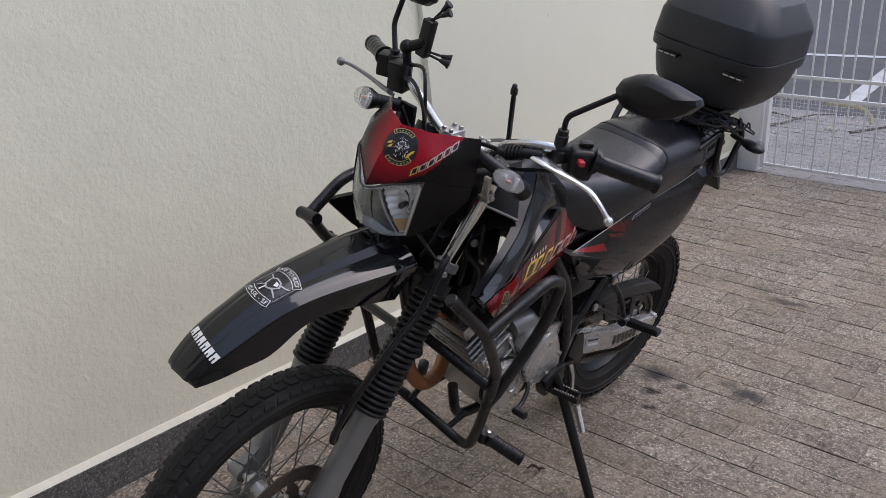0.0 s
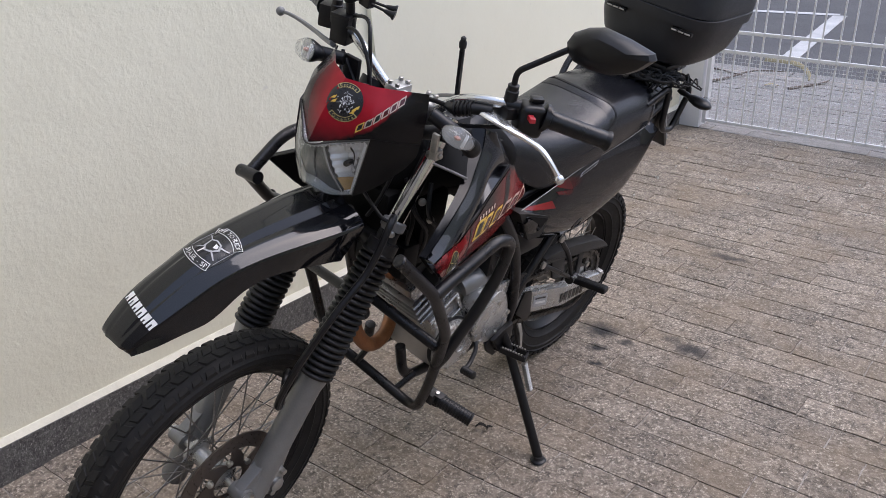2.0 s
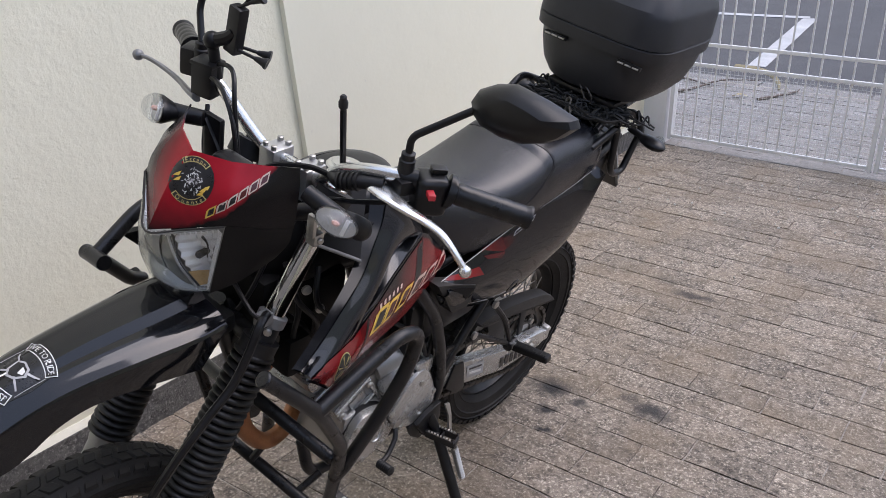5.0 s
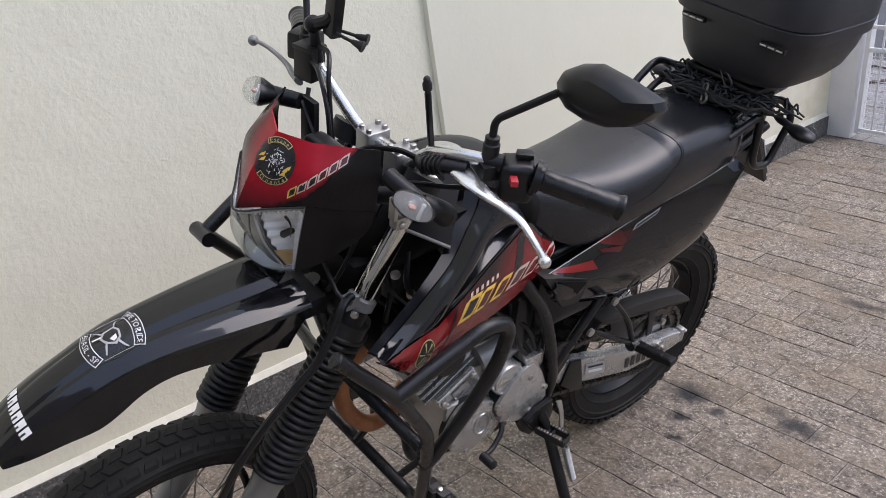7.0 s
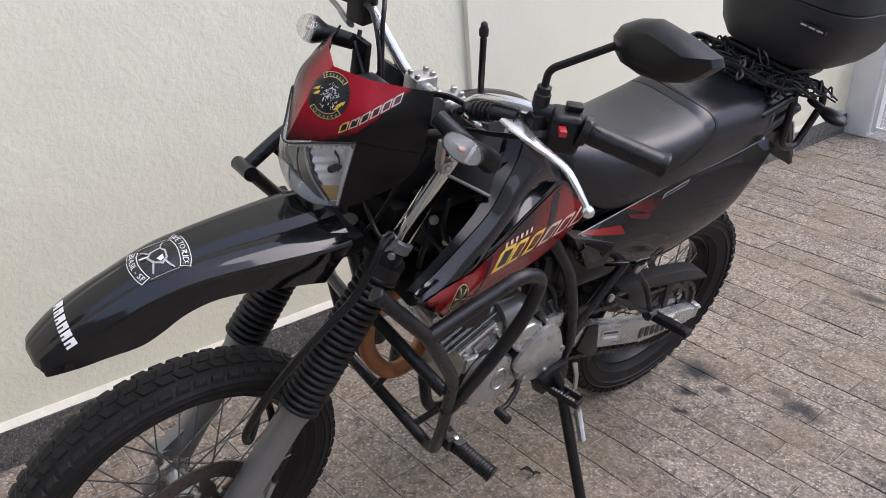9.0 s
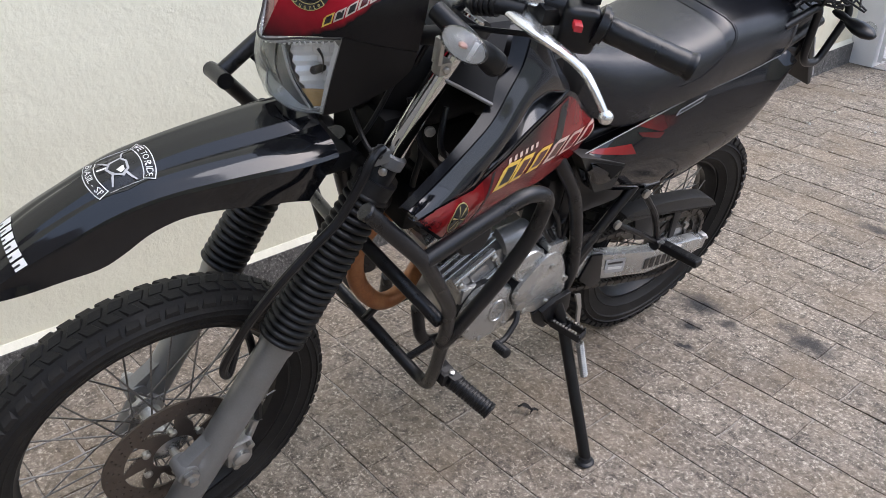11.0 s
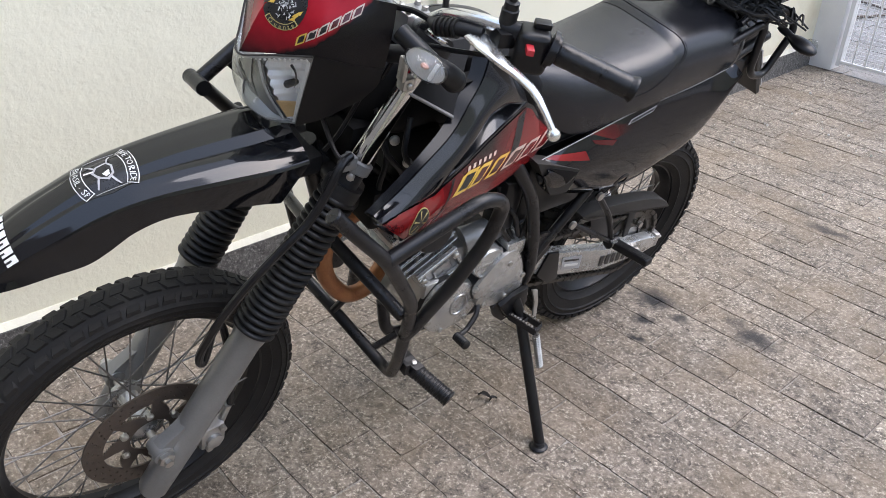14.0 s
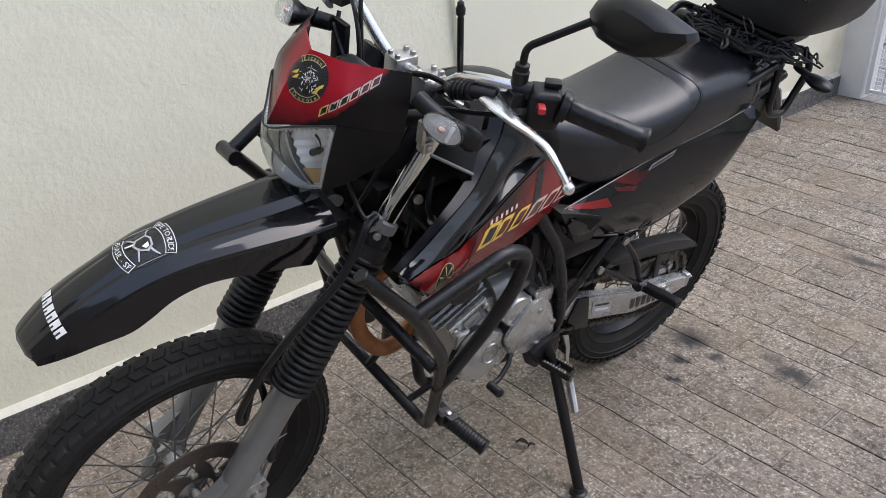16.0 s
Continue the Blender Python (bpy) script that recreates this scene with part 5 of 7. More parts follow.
lathe(bm, [(0.036, -0.006), (0.036, 0.003), (0.033, 0.006), (0.026, 0.007), (0.024, 0.010), (0.016, 0.011), (0.005, 0.010)], (0.745, 0, 1.081), (-0.06, 0, 1), 32)
cap = part("fuel_cap", bm, chrome, tank, "chrome fuel filler cap")
bm = bmesh.new()
lathe(bm, [(0.009, 0), (0.009, 0.002), (0.003, 0.002)], (0.743, 0, 1.0905), (-0.06, 0, 1), 16)
part("keyhole_cover", bm, steel, cap)


# ---- shrouds ----
def on_shroud(x, z, s, lift=0.0):
    y = 0.32 * x - 0.064 + lift - 0.34 * max(0.0, z - 0.93)
    return V(x, y if s > 0 else 0.05 - y, z)


shrouds = {}
for s in (1, -1):
    top = [(0.771, 0.095, 1.078), (0.794, 0.1175, 1.048), (0.830, 0.140, 1.024), (0.881, 0.170, 0.992), (0.951, 0.202, 0.971), (1.020, 0.230, 0.955), (1.083, 0.256, 0.943)]
    inn = [(0.757, 1.078), (0.766, 1.063), (0.782, 1.044), (0.819, 1.020), (0.872, 0.988), (0.944, 0.969), (1.014, 0.954), (1.078, 0.943)]
    f_in = [(0.629, 0.955, -0.008), (0.68, 0.954, -0.022), (0.737, 0.96, -0.028), (0.792, 0.94, -0.022), (0.864, 0.914, -0.014), (0.912, 0.906, -0.007)]
    rid = [(0.690, 1.045, -0.020)] + f_in + [(1.076, 0.941, -0.010)]
    rows = [[V(x, y if s > 0 else 0.05 - y, z) for x, y, z in top], [on_shroud(x, z, s, -0.008) for x, z in inn[:1] + inn[2:]]]
    body = [[on_shroud(x, z, s, -0.008) for x, z in inn], [on_shroud((a + c) / 2, (b + d) / 2, s, 0.004) for (a, b), (c, d, w) in zip(inn, rid)], [on_shroud(x, z, s, w - 0.001) for x, z, w in rid]]
    sh = part("tank_shroud", shell(patch(body, 4, 4), -0.003 * s), gloss_black, bike, "glossy black and red tank shroud", 30)
    part("shroud_edge", shell([list(c) for c in zip(*[densify(c, 1) for c in zip(*[densify(r, 4) for r in rows])])], -0.003 * s), facet_black, sh, "bevelled outer edge", 30)
    f_out = [(0.638, 0.960), (0.711, 0.950), (0.767, 0.943), (0.837, 0.930), (0.890, 0.921), (0.926, 0.916)]
    rows = [[on_shroud(x, z, s, w) for x, z, w in f_in], [on_shroud(x, z, s, -0.003) for x, z in f_out]]
    part("shroud_facet", shell([list(c) for c in zip(*[densify(c, 1) for c in zip(*[densify(r, 4) for r in rows])])], -0.003 * s), gloss_black, sh, "slanting black facet above the red print", 30)
    up = [(1.077, 0.943), (0.926, 0.916), (0.890, 0.921), (0.837, 0.930), (0.767, 0.943), (0.711, 0.950), (0.638, 0.960), (0.616, 0.948), (0.59, 0.918), (0.52, 0.86)]
    lo = [(1.084, 0.942), (1.003, 0.856), (0.950, 0.846), (0.890, 0.838), (0.815, 0.823), (0.740, 0.806), (0.680, 0.797), (0.630, 0.795), (0.560, 0.798), (0.500, 0.806)]
    mid = [((a + c) / 2, (b + d) / 2) for (a, b), (c, d) in zip(up, lo)]
    rows = [[on_shroud(x, z, s, -0.004) for x, z in up], [on_shroud(x, z, s, 0.007) for x, z in mid], [on_shroud(x, z, s, -0.002) for x, z in lo]]
    shrouds[s] = part("shroud_panel", shell([list(r) for r in zip(*[densify(c, 4) for c in zip(*rows)])], -0.004 * s), gloss_black, sh, "black lower shroud panel with red fields" if s > 0 else "", 30)
    # inner backing that closes the shroud from behind
    bm = bmesh.new()
    prism(bm, [on_shroud(x, z, s, -0.022) for x, z in inn[:1] + inn[2:] + lo[:8] + [(0.640, 0.940), (0.760, 1.060)]], (0, -0.003 * s, 0))
    part("shroud_backing", bm, inner_black, sh)
    # black filler added to keep the gap behind the shroud dark
    bm = bmesh.new()
    prism(bm, [V(0.62, 0.09 * s, 0.93), V(0.62, 0.085 * s, 1.0), V(0.80, 0.135 * s, 1.045), V(0.85, 0.142 * s, 1.050), V(0.86, 0.145 * s, 1.02), V(0.76, 0.130 * s, 0.94)], (0, -0.03 * s, 0))
    part("tank_side", bm, inner_black, sh)

# ---- seat ----
# x, half width low, half width high, low, high
ST = [(0.640, 0.050, 0.035, 0.955, 0.990), (0.600, 0.075, 0.060, 0.900, 0.995), (0.520, 0.105, 0.082, 0.862, 0.985), (0.440, 0.128, 0.098, 0.832, 0.976), (0.340, 0.140, 0.112, 0.855, 0.974), (0.250, 0.145, 0.120, 0.868, 0.986), (0.195, 0.144, 0.120, 0.876, 1.000)]
PT = [(0.196, 0.1435, 0.119, 0.877, 1.001), (0.165, 0.143, 0.114, 0.880, 1.014), (0.08, 0.140, 0.106, 0.888, 1.020), (0.00, 0.137, 0.106, 0.895, 1.018), (-0.07, 0.126, 0.098, 0.905, 1.016), (-0.125, 0.098, 0.078, 0.925, 1.003)]


def cushion(rows, mat, name, parent, label):
    rings = []
    for x, wl, wh, lo, hi in rows:
        h = hi - lo
        half = [(wl * 0.98, lo), (wl, lo + 0.14 * h), (wl * 0.99, lo + 0.34 * h), (0.72 * wl + 0.28 * wh, lo + 0.58 * h), (0.22 * wl + 0.78 * wh, lo + 0.77 * h), (wh * 0.92, lo + 0.89 * h), (wh * 0.76, hi - 0.0075), (wh * 0.52, hi - 0.003), (wh * 0.25, hi - 0.002), (0.0, hi - 0.002)]
        rings.append([V(x, y, z) for y, z in half] + [V(x, -y, z) for y, z in half[-2::-1]])
    cols = [densify(c, 4) for c in zip(*rings)]
    bm = bmesh.new()
    ring_loft(bm, list(zip(*cols)))
    return part(name, bm, mat, parent, label, 50)


seat = cushion(ST, vinyl, "seat", bike, "black grained vinyl seat, slightly dusty")
pillion = cushion(PT, vinyl_smooth, "pillion_seat", seat, "raised passenger part of the seat")
bm = bmesh.new()
from mathutils.bvhtree import BVHTree
cushion_tree = BVHTree.FromPolygons([v.co.copy() for ob in (seat, pillion) for v in ob.data.vertices], [tuple(i + k for i in p.vertices) for ob, k in ((seat, 0), (pillion, len(seat.data.vertices))) for p in ob.data.polygons])
for gap, thick in ((0.0, 0.0030), (0.007, 0.0014)):
    near_side = [(0.322, 0.137, 0.904), (0.268, 0.136, 0.914), (0.221, 0.134, 0.937), (0.178, 0.128, 0.960), (0.162, 0.118, 0.980), (0.168, 0.100, 1.002), (0.176, 0.06, 1.010)]
    line = near_side + [(0.178, 0, 1.012)] + [(x, -y, z) for x, y, z in near_side[::-1]]
    laid = []
    for q in smooth_path([V(x - gap, y, z) for x, y, z in line], 3):
        laid.append(cushion_tree.find_nearest(q)[0])
    bm = bmesh.new()
    sweep(bm, laid, thick * 0.5, 6, 2)
    part("seat_seam", bm, inner_black, seat)

# ---- side panels and tail ----
panels = {}
for s in (1, -1):
    PX = [(0.545, 0.800, 0.768), (0.505, 0.812, 0.712), (0.43, 0.829, 0.679), (0.30, 0.856, 0.643), (0.20, 0.868, 0.638), (0.11, 0.879, 0.660), (0.03, 0.890, 0.690), (-0.020, 0.899, 0.752), (-0.048, 0.906, 0.850), (-0.056, 0.910, 0.890)]
    rows = [[V(x, y * s, t + (b - t) * f) for x, t, b in PX] for f, y in ((0.0, 0.131), (0.10, 0.140), (0.28, 0.152), (0.50, 0.158), (0.82, 0.149), (1.0, 0.131))]
    panels[s] = part("side_panel", shell(patch(rows, 3, 3), -0.003 * s), panel_black, bike, "black side panel with faded red stripes", 30)
    bm = bmesh.new()
    sweep(bm, [(0.550, 0.137 * s, 0.806), (0.43, 0.138 * s, 0.832), (0.28, 0.138 * s, 0.862), (0.10, 0.137 * s, 0.882), (-0.03, 0.135 * s, 0.904)], 0.0012, 6, 4)
    part("panel_trim", bm, fork_grey, panels[s], "pale trim line under the seat")
    bm = bmesh.new()
    prism(bm, [V(0.574, 0.150 * s, 0.812), V(0.540, 0.155 * s, 0.803), V(0.490, 0.159 * s, 0.785), V(0.447, 0.162 * s, 0.768), V(0.449, 0.161 * s, 0.740), V(0.456, 0.156 * s, 0.705), V(0.500, 0.150 * s, 0.705), V(0.552, 0.150 * s, 0.780)], (0, -0.04 * s, 0), 0.003)
    vent = part("air_inlet", bm, grey_plastic, panels[s], "dark grey plastic air inlet")
    # flat black plate that stands in for the inlet's shaded hole
    bm = bmesh.new()
    prism(bm, [V(0.545, 0.1560 * s, 0.799), V(0.452, 0.1635 * s, 0.765), V(0.478, 0.1615 * s, 0.740), V(0.487, 0.1605 * s, 0.757)], (0, 0.002 * s, 0))
    part("inlet_mesh", bm, inner_black, panels[s])
    bm = bmesh.new()
    lathe(bm, [(0.022, 0), (0.022, 0.006), (0.014, 0.007), (0.012, 0.002), (0.003, 0.002)], V(0.250, 0.1440 * s, 0.670), (0, s, -0.30), 20)
    part("grommet", bm, satin_black, panels[s], "black rubber grommet")
bm = bmesh.new()
TL = [(0.10, 0.10, 0.84, 0.885), (0.0, 0.105, 0.86, 0.905), (-0.10, 0.085, 0.87, 0.955), (-0.20, 0.07, 0.88, 0.965), (-0.29, 0.055, 0.90, 0.955)]
ring_loft(bm, [oval(*r) for r in TL])
tail = part("tail", bm, satin_black, bike, "black tail section under the luggage rack")
bm = bmesh.new()
prism(bm, [V(-0.235, -0.085, 0.885), V(-0.235, 0.085, 0.885), V(-0.335, 0.085, 0.735), V(-0.335, -0.085, 0.735)], (-0.012, 0, 0.006), 0.003)
part("plate_holder", bm, satin_black, tail, "black rear flap holding the number plate")
bm = bmesh.new()
prism(bm, [V(-0.252, -0.08, 0.872), V(-0.252, 0.08, 0.872), V(-0.332, 0.08, 0.752), V(-0.332, -0.08, 0.752)], (-0.004, 0, 0.002))
bmesh.ops.translate(bm, verts=bm.verts, vec=(-0.016, 0, 0.004))
part("number_plate", bm, grey_decal, tail)
bm = bmesh.new()
prism(bm, [V(-0.12, -0.07, 0.83), V(-0.12, 0.07, 0.83), V(-0.22, 0.07, 0.80), V(-0.30, 0.05, 0.84), V(-0.30, -0.05, 0.84), V(-0.22, -0.07, 0.80)], (0, 0, 0.05), 0.004)
part("rear_mudguard", bm, satin_black, tail)
for s in (1, -1):
    c = V(-0.185, 0.205 * s, 0.975)
    bm = bmesh.new()
    lathe(bm, [(0.009, -0.085), (0.012, -0.07), (0.011, -0.04), (0.018, -0.026), (0.023, 0.000), (0.021, 0.022), (0.012, 0.038), (0.002, 0.043)], (0, 0, 0), (0, 1, 0), 20)
    bmesh.ops.transform(bm, matrix=Matrix.Translation(c) @ Matrix.Rotation(radians(-18 * s), 4, "Z") @ Matrix.Diagonal((1.15, s, 0.66, 1)), verts=bm.verts)
    ind = part("rear_indicator", bm, satin_black, tail, "black rear indicator on a short stalk")
    bm = bmesh.new()
    lathe(bm, [(0.017, 0), (0.014, 0.008), (0.002, 0.012)], c + V(-0.022, 0.01 * s, 0), (-1, 0, 0), 16)
    part("lens", bm, lens_ribbed, ind)

# ---- rack, top case, cords ----
bm = bmesh.new()
tube(bm, [(-0.02, 0.120, 0.965), (-0.115, 0.132, 1.010), (-0.128, 0.138, 0.885), (-0.150, 0.138, 0.862), (-0.205, 0.138, 0.852), (-0.262, 0.135, 0.970), (-0.245, 0.110, 1.010), (-0.14, 0.09, 1.02)], 0.0095, 0.025)
rack = part("luggage_rack", bm, tube_black, bike, "black tubular luggage rack")
bm = bmesh.new()
tube(bm, [(0.085, -0.120, 0.975), (0.045, -0.132, 1.018), (-0.030, -0.135, 1.066), (-0.150, -0.135, 1.022), (-0.24, -0.12, 1.015)], 0.0095, 0.03)
part("grab_rail", bm, tube_black, rack)
bm = bmesh.new()
tube(bm, [(0.03, -0.11, 0.985), (-0.03, -0.115, 1.02), (-0.12, -0.10, 1.03), (-0.30, -0.08, 1.03), (-0.30, 0.08, 1.03), (-0.12, 0.10, 1.03), (-0.05, 0.105, 1.0)], 0.009, 0.03)
part("rack_tube", bm, tube_black, rack)
bm = bmesh.new()
box(bm, (-0.36, -0.10, 1.044), (-0.105, 0.108, 1.062), 0.008)
part("case_plate", bm, satin_black, rack, "black mounting plate for the case")


def case_ring(z, x0, x1, w, r, yc=0.006):
    pts = []
    cx, hx = (x0 + x1) / 2, (x0 - x1) / 2
    for k in range(40):
        a = 2 * math.pi * k / 40
        c, s = math.cos(a), math.sin(a)
        pts.append(V(cx + hx * math.copysign(abs(c) ** r, c), yc + w * math.copysign(abs(s) ** r, s), z))
    return pts


CB = [(1.062, -0.11, -0.40, 0.115), (1.072, -0.095, -0.41, 0.140), (1.105, -0.082, -0.425, 0.165), (1.150, -0.076, -0.435, 0.180), (1.192, -0.073, -0.44, 0.187)]
CL = [(1.193, -0.066, -0.446, 0.192), (1.222, -0.064, -0.448, 0.194), (1.226, -0.068, -0.445, 0.190), (1.228, -0.064, -0.448, 0.194), (1.296, -0.070, -0.446, 0.189), (1.312, -0.075, -0.442, 0.183), (1.372, -0.122, -0.41, 0.142), (1.386, -0.142, -0.395, 0.122), (1.392, -0.20, -0.36, 0.06)]
bm = bmesh.new()
ring_loft(bm, [case_ring(z, a, b, w, 0.55) for z, a, b, w in CB])
case = part("top_case", bm, case_plastic, bike, "large matt black plastic top case", 30)
bm = bmesh.new()
ring_loft(bm, [case_ring(z, a, b, w, 0.46) for z, a, b, w in CL])
part("lid", bm, case_plastic, case, "bevelled lid with a raised band", 20)
for y in (-0.085, 0.132):
    bm = bmesh.new()
    box(bm, (-0.072, y - 0.033, 1.178), (-0.061, y + 0.033, 1.189), 0.003)
    hinge = part("hinge", bm, satin_black, case, "black hinge with bright pins")
    for dy in (-0.021, 0.0, 0.021):
        bm = bmesh.new()
        rod(bm, (-0.0600, y + dy - 0.008, 1.1835), (-0.0600, y + dy + 0.008, 1.1835), 0.0024, 8)
        part("hinge_pin", bm, steel, case)

rng = random.Random(7)
net = tagged(new("cargo_net"), "tangled black elastic cargo net bundled on the luggage rack", "cargo net")
net.matrix_world = BIKE
for k in range(110):
    wide = k % 3
    x0, y0 = rng.uniform(-0.15, -0.02), rng.uniform(-0.12, 0.06)
    pts = []
    turn = rng.uniform(0, 6.28)
    for i in range(7):
        t = i / 6
        loop = turn + t * rng.choice((3.0, 4.5))
        pts.append(V(x0 + 0.026 * math.cos(loop) - 0.05 * t + rng.uniform(-0.012, 0.012), y0 + 0.030 * math.sin(loop) + 0.12 * t * (wide > 0) + rng.uniform(-0.015, 0.015), 1.034 - 0.018 * t + rng.uniform(-0.016, 0.020)))
    bm = bmesh.new()
    sweep(bm, pts, rng.uniform(0.0022, 0.0036), 5, 4)
    part("cord", bm, cord, net)
for a, b, w in (((-0.095, -0.01, 1.110), (-0.095, 0.035, 1.055), 0.010), ((-0.035, 0.015, 1.050), (-0.01, 0.035, 1.030), 0.009)):
    bm = bmesh.new()
    a, b = Vector(a), Vector(b)
    d = (b - a)
    sd = d.cross(V(1, 0, 0)).normalized() * w
    loop = [a + sd, a - d * 0.25, a - sd, a.lerp(b, 0.5) - sd * 0.5, b - sd, b + d * 0.2, b + sd, a.lerp(b, 0.45) + sd * 0.8]
    sweep(bm, loop, 0.0032, 8, 4)
    part("hook", bm, chain_steel, net, "metal cord hook")

# ---- engine ----
def cover(outline, y0, y1, bevel, mat, name, parent, label=""):
    bm = bmesh.new()
    prism(bm, [V(x, y0, z) for x, z in outline], (0, y1 - y0, 0), bevel)
    return part(name, bm, mat, parent, label)


def gasket(outline, y0, y1, parent):
    """A dark joint a little wider than its cover."""
    cx, cz = sum(p[0] for p in outline) / len(outline), sum(p[1] for p in outline) / len(outline)
    return cover([(cx + (x - cx) * 1.018, cz + (z - cz) * 1.018) for x, z in outline], y0, y1, 0.0, dull_black, "gasket", parent)


def round_outline(pts, n=4):
    ps = [V(x, 0, z) for x, z in pts]
    out = []
    m = len(ps)
    for i in range(m):
        p0, p1, p2, p3 = (ps[(i + k - 1) % m] for k in range(4))
        for s in range(n):
            t = s / n
            q = 0.5 * (2 * p1 + (p2 - p0) * t + (2 * p0 - 5 * p1 + 4 * p2 - p3) * t * t + (3 * p1 - p0 - 3 * p2 + p3) * t ** 3)
            out.append((q.x, q.z))
    return out


bm = bmesh.new()
box(bm, (0.50, -0.105, 0.345), (0.750, 0.100, 0.500), 0.035, None, 3)
box(bm, (0.54, -0.08, 0.46), (0.70, 0.085, 0.565), 0.025)
engine = part("engine", bm, alu, bike, "silver air-cooled engine, a little dusty")
cover(round_outline([(0.768, 0.432), (0.748, 0.376), (0.700, 0.350), (0.635, 0.362), (0.605, 0.41), (0.625, 0.465), (0.685, 0.502), (0.740, 0.496)]), 0.095, 0.128, 0.012, alu_cover, "generator_cover", engine, "smooth silver engine side cover")
cover(round_outline([(0.642, 0.462), (0.610, 0.512), (0.572, 0.548), (0.528, 0.545), (0.490, 0.478), (0.472, 0.410), (0.500, 0.384), (0.565, 0.378), (0.618, 0.416)]), 0.090, 0.140, 0.014, alu_cover, "sprocket_cover", engine, "silver sprocket cover")
gasket(round_outline([(0.768, 0.432), (0.748, 0.376), (0.700, 0.350), (0.635, 0.362), (0.605, 0.41), (0.625, 0.465), (0.685, 0.502), (0.740, 0.496)]), 0.095, 0.108, engine)
gasket(round_outline([(0.642, 0.462), (0.610, 0.512), (0.572, 0.548), (0.528, 0.545), (0.490, 0.478), (0.472, 0.410), (0.500, 0.384), (0.565, 0.378), (0.618, 0.416)]), 0.090, 0.1295, engine)
bm = bmesh.new()
lathe(bm, [(0.043, -0.01), (0.043, 0.026), (0.040, 0.031), (0.036, 0.032), (0.034, 0.0295), (0.012, 0.0295)], (0.607, 0.100, 0.530), (0, 1, 0), 30)
part("starter_cover", bm, alu_cover, engine)
bm = bmesh.new()
sweep(bm, [(0.535, 0.06, 0.575), (0.60, 0.085, 0.590), (0.655, 0.075, 0.575)], 0.030, 16, 4)
part("starter_motor", bm, fork_grey, engine, "dark grey starter motor")
bm = bmesh.new()
box(bm, (0.508, 0.045, 0.528), (0.562, 0.134, 0.572), 0.006)
part("breather_box", bm, alu_cover, engine)
bm = bmesh.new()
lo = [V(0.672 + 0.030 * math.cos(a) * 0.72, 0.1285, 0.428 + 0.030 * math.sin(a)) for a in [2 * math.pi * k / 28 for k in range(29)]]
sweep(bm, lo, 0.0028, 6, 1)
part("cover_emblem_ring", bm, alu, engine)
for x, z, y in ((0.752, 0.405, 0.124), (0.708, 0.360, 0.124), (0.640, 0.372, 0.124), (0.742, 0.478, 0.124), (0.690, 0.494, 0.124), (0.640, 0.47, 0.137), (0.548, 0.515, 0.137), (0.49, 0.455, 0.137), (0.53, 0.40, 0.137), (0.60, 0.403, 0.137), (0.575, 0.505, 0.118), (0.640, 0.548, 0.118), (0.575, 0.552, 0.118)):
    bm = bmesh.new()
    lathe(bm, [(0.0075, 0), (0.0075, 0.005), (0.005, 0.007), (0.002, 0.006)], (x, y, z), (0, 1, 0), 8)
    part("engine_bolt", bm, steel, engine)
# finned cylinder leaning forward
tilt = Matrix.Translation((0.700, 0, 0.490)) @ Matrix.Rotation(radians(30), 4, "Y")
bm = bmesh.new()
box(bm, (-0.052, -0.060, -0.01), (0.052, 0.060, 0.20), 0.012, tilt)
part("cylinder", bm, dull_black, engine, "dark finned cylinder")
bm = bmesh.new()
box(bm, (-0.056, -0.086, -0.062), (0.054, 0.088, 0.078), 0.008, tilt)
part("cylinder_base", bm, alu_block, engine, "cast aluminium cylinder base")
for z in (-0.052, 0.012):
    bm = bmesh.new()
    box(bm, (-0.044, 0.0875, z), (0.042, 0.0895, z + 0.054), 0.0008, tilt, 1)
    part("cast_pocket", bm, fork_grey, engine, "recessed cast field")
    bm = bmesh.new()
    box(bm, (-0.030, 0.0885, z + 0.012), (0.018, 0.0950, z + 0.042), 0.006, tilt)
    part("cast_boss", bm, alu_block, engine)
for lo_x, lo_z, hi_x, hi_z in ((-0.056, 0.068, 0.054, 0.078), (-0.056, -0.062, 0.054, -0.054), (-0.056, -0.054, -0.046, 0.068), (0.044, -0.054, 0.054, 0.068), (-0.046, 0.003, 0.044, 0.011)):
    bm = bmesh.new()
    box(bm, (lo_x, 0.0880, lo_z), (hi_x, 0.0990, hi_z), 0.0018, tilt, 1)
    part("cast_rib", bm, alu_cover, engine)
for x, z in ((-0.046, 0.060), (0.044, 0.060), (0.044, -0.046), (-0.046, -0.046), (0.044, 0.007)):
    bm = bmesh.new()
    lathe(bm, [(0.008, 0), (0.008, 0.012), (0.005, 0.015)], tilt @ V(x, 0.090, z), (0, 1, 0), 8)
    part("base_bolt", bm, steel, engine)
for k in range(7):
    bm = bmesh.new()
    z = 0.086 + 0.0125 * k
    inset = 0.004 * (k % 2)
    box(bm, (-0.072 + inset, -0.086, z), (0.076 - inset, 0.086 - inset, z + 0.0032), 0.001, tilt, 1)
    part("fin", bm, alu_block, engine)
bm = bmesh.new()
box(bm, (-0.064, -0.082, 0.172), (0.066, 0.084, 0.222), 0.014, tilt)
part("cylinder_head", bm, alu_block, engine, "aluminium cylinder head")
bm = bmesh.new()
box(bm, (-0.060, -0.070, 0.222), (0.060, 0.072, 0.262), 0.02, tilt)
part("cam_cover", bm, dull_black, engine)
bm = bmesh.new()
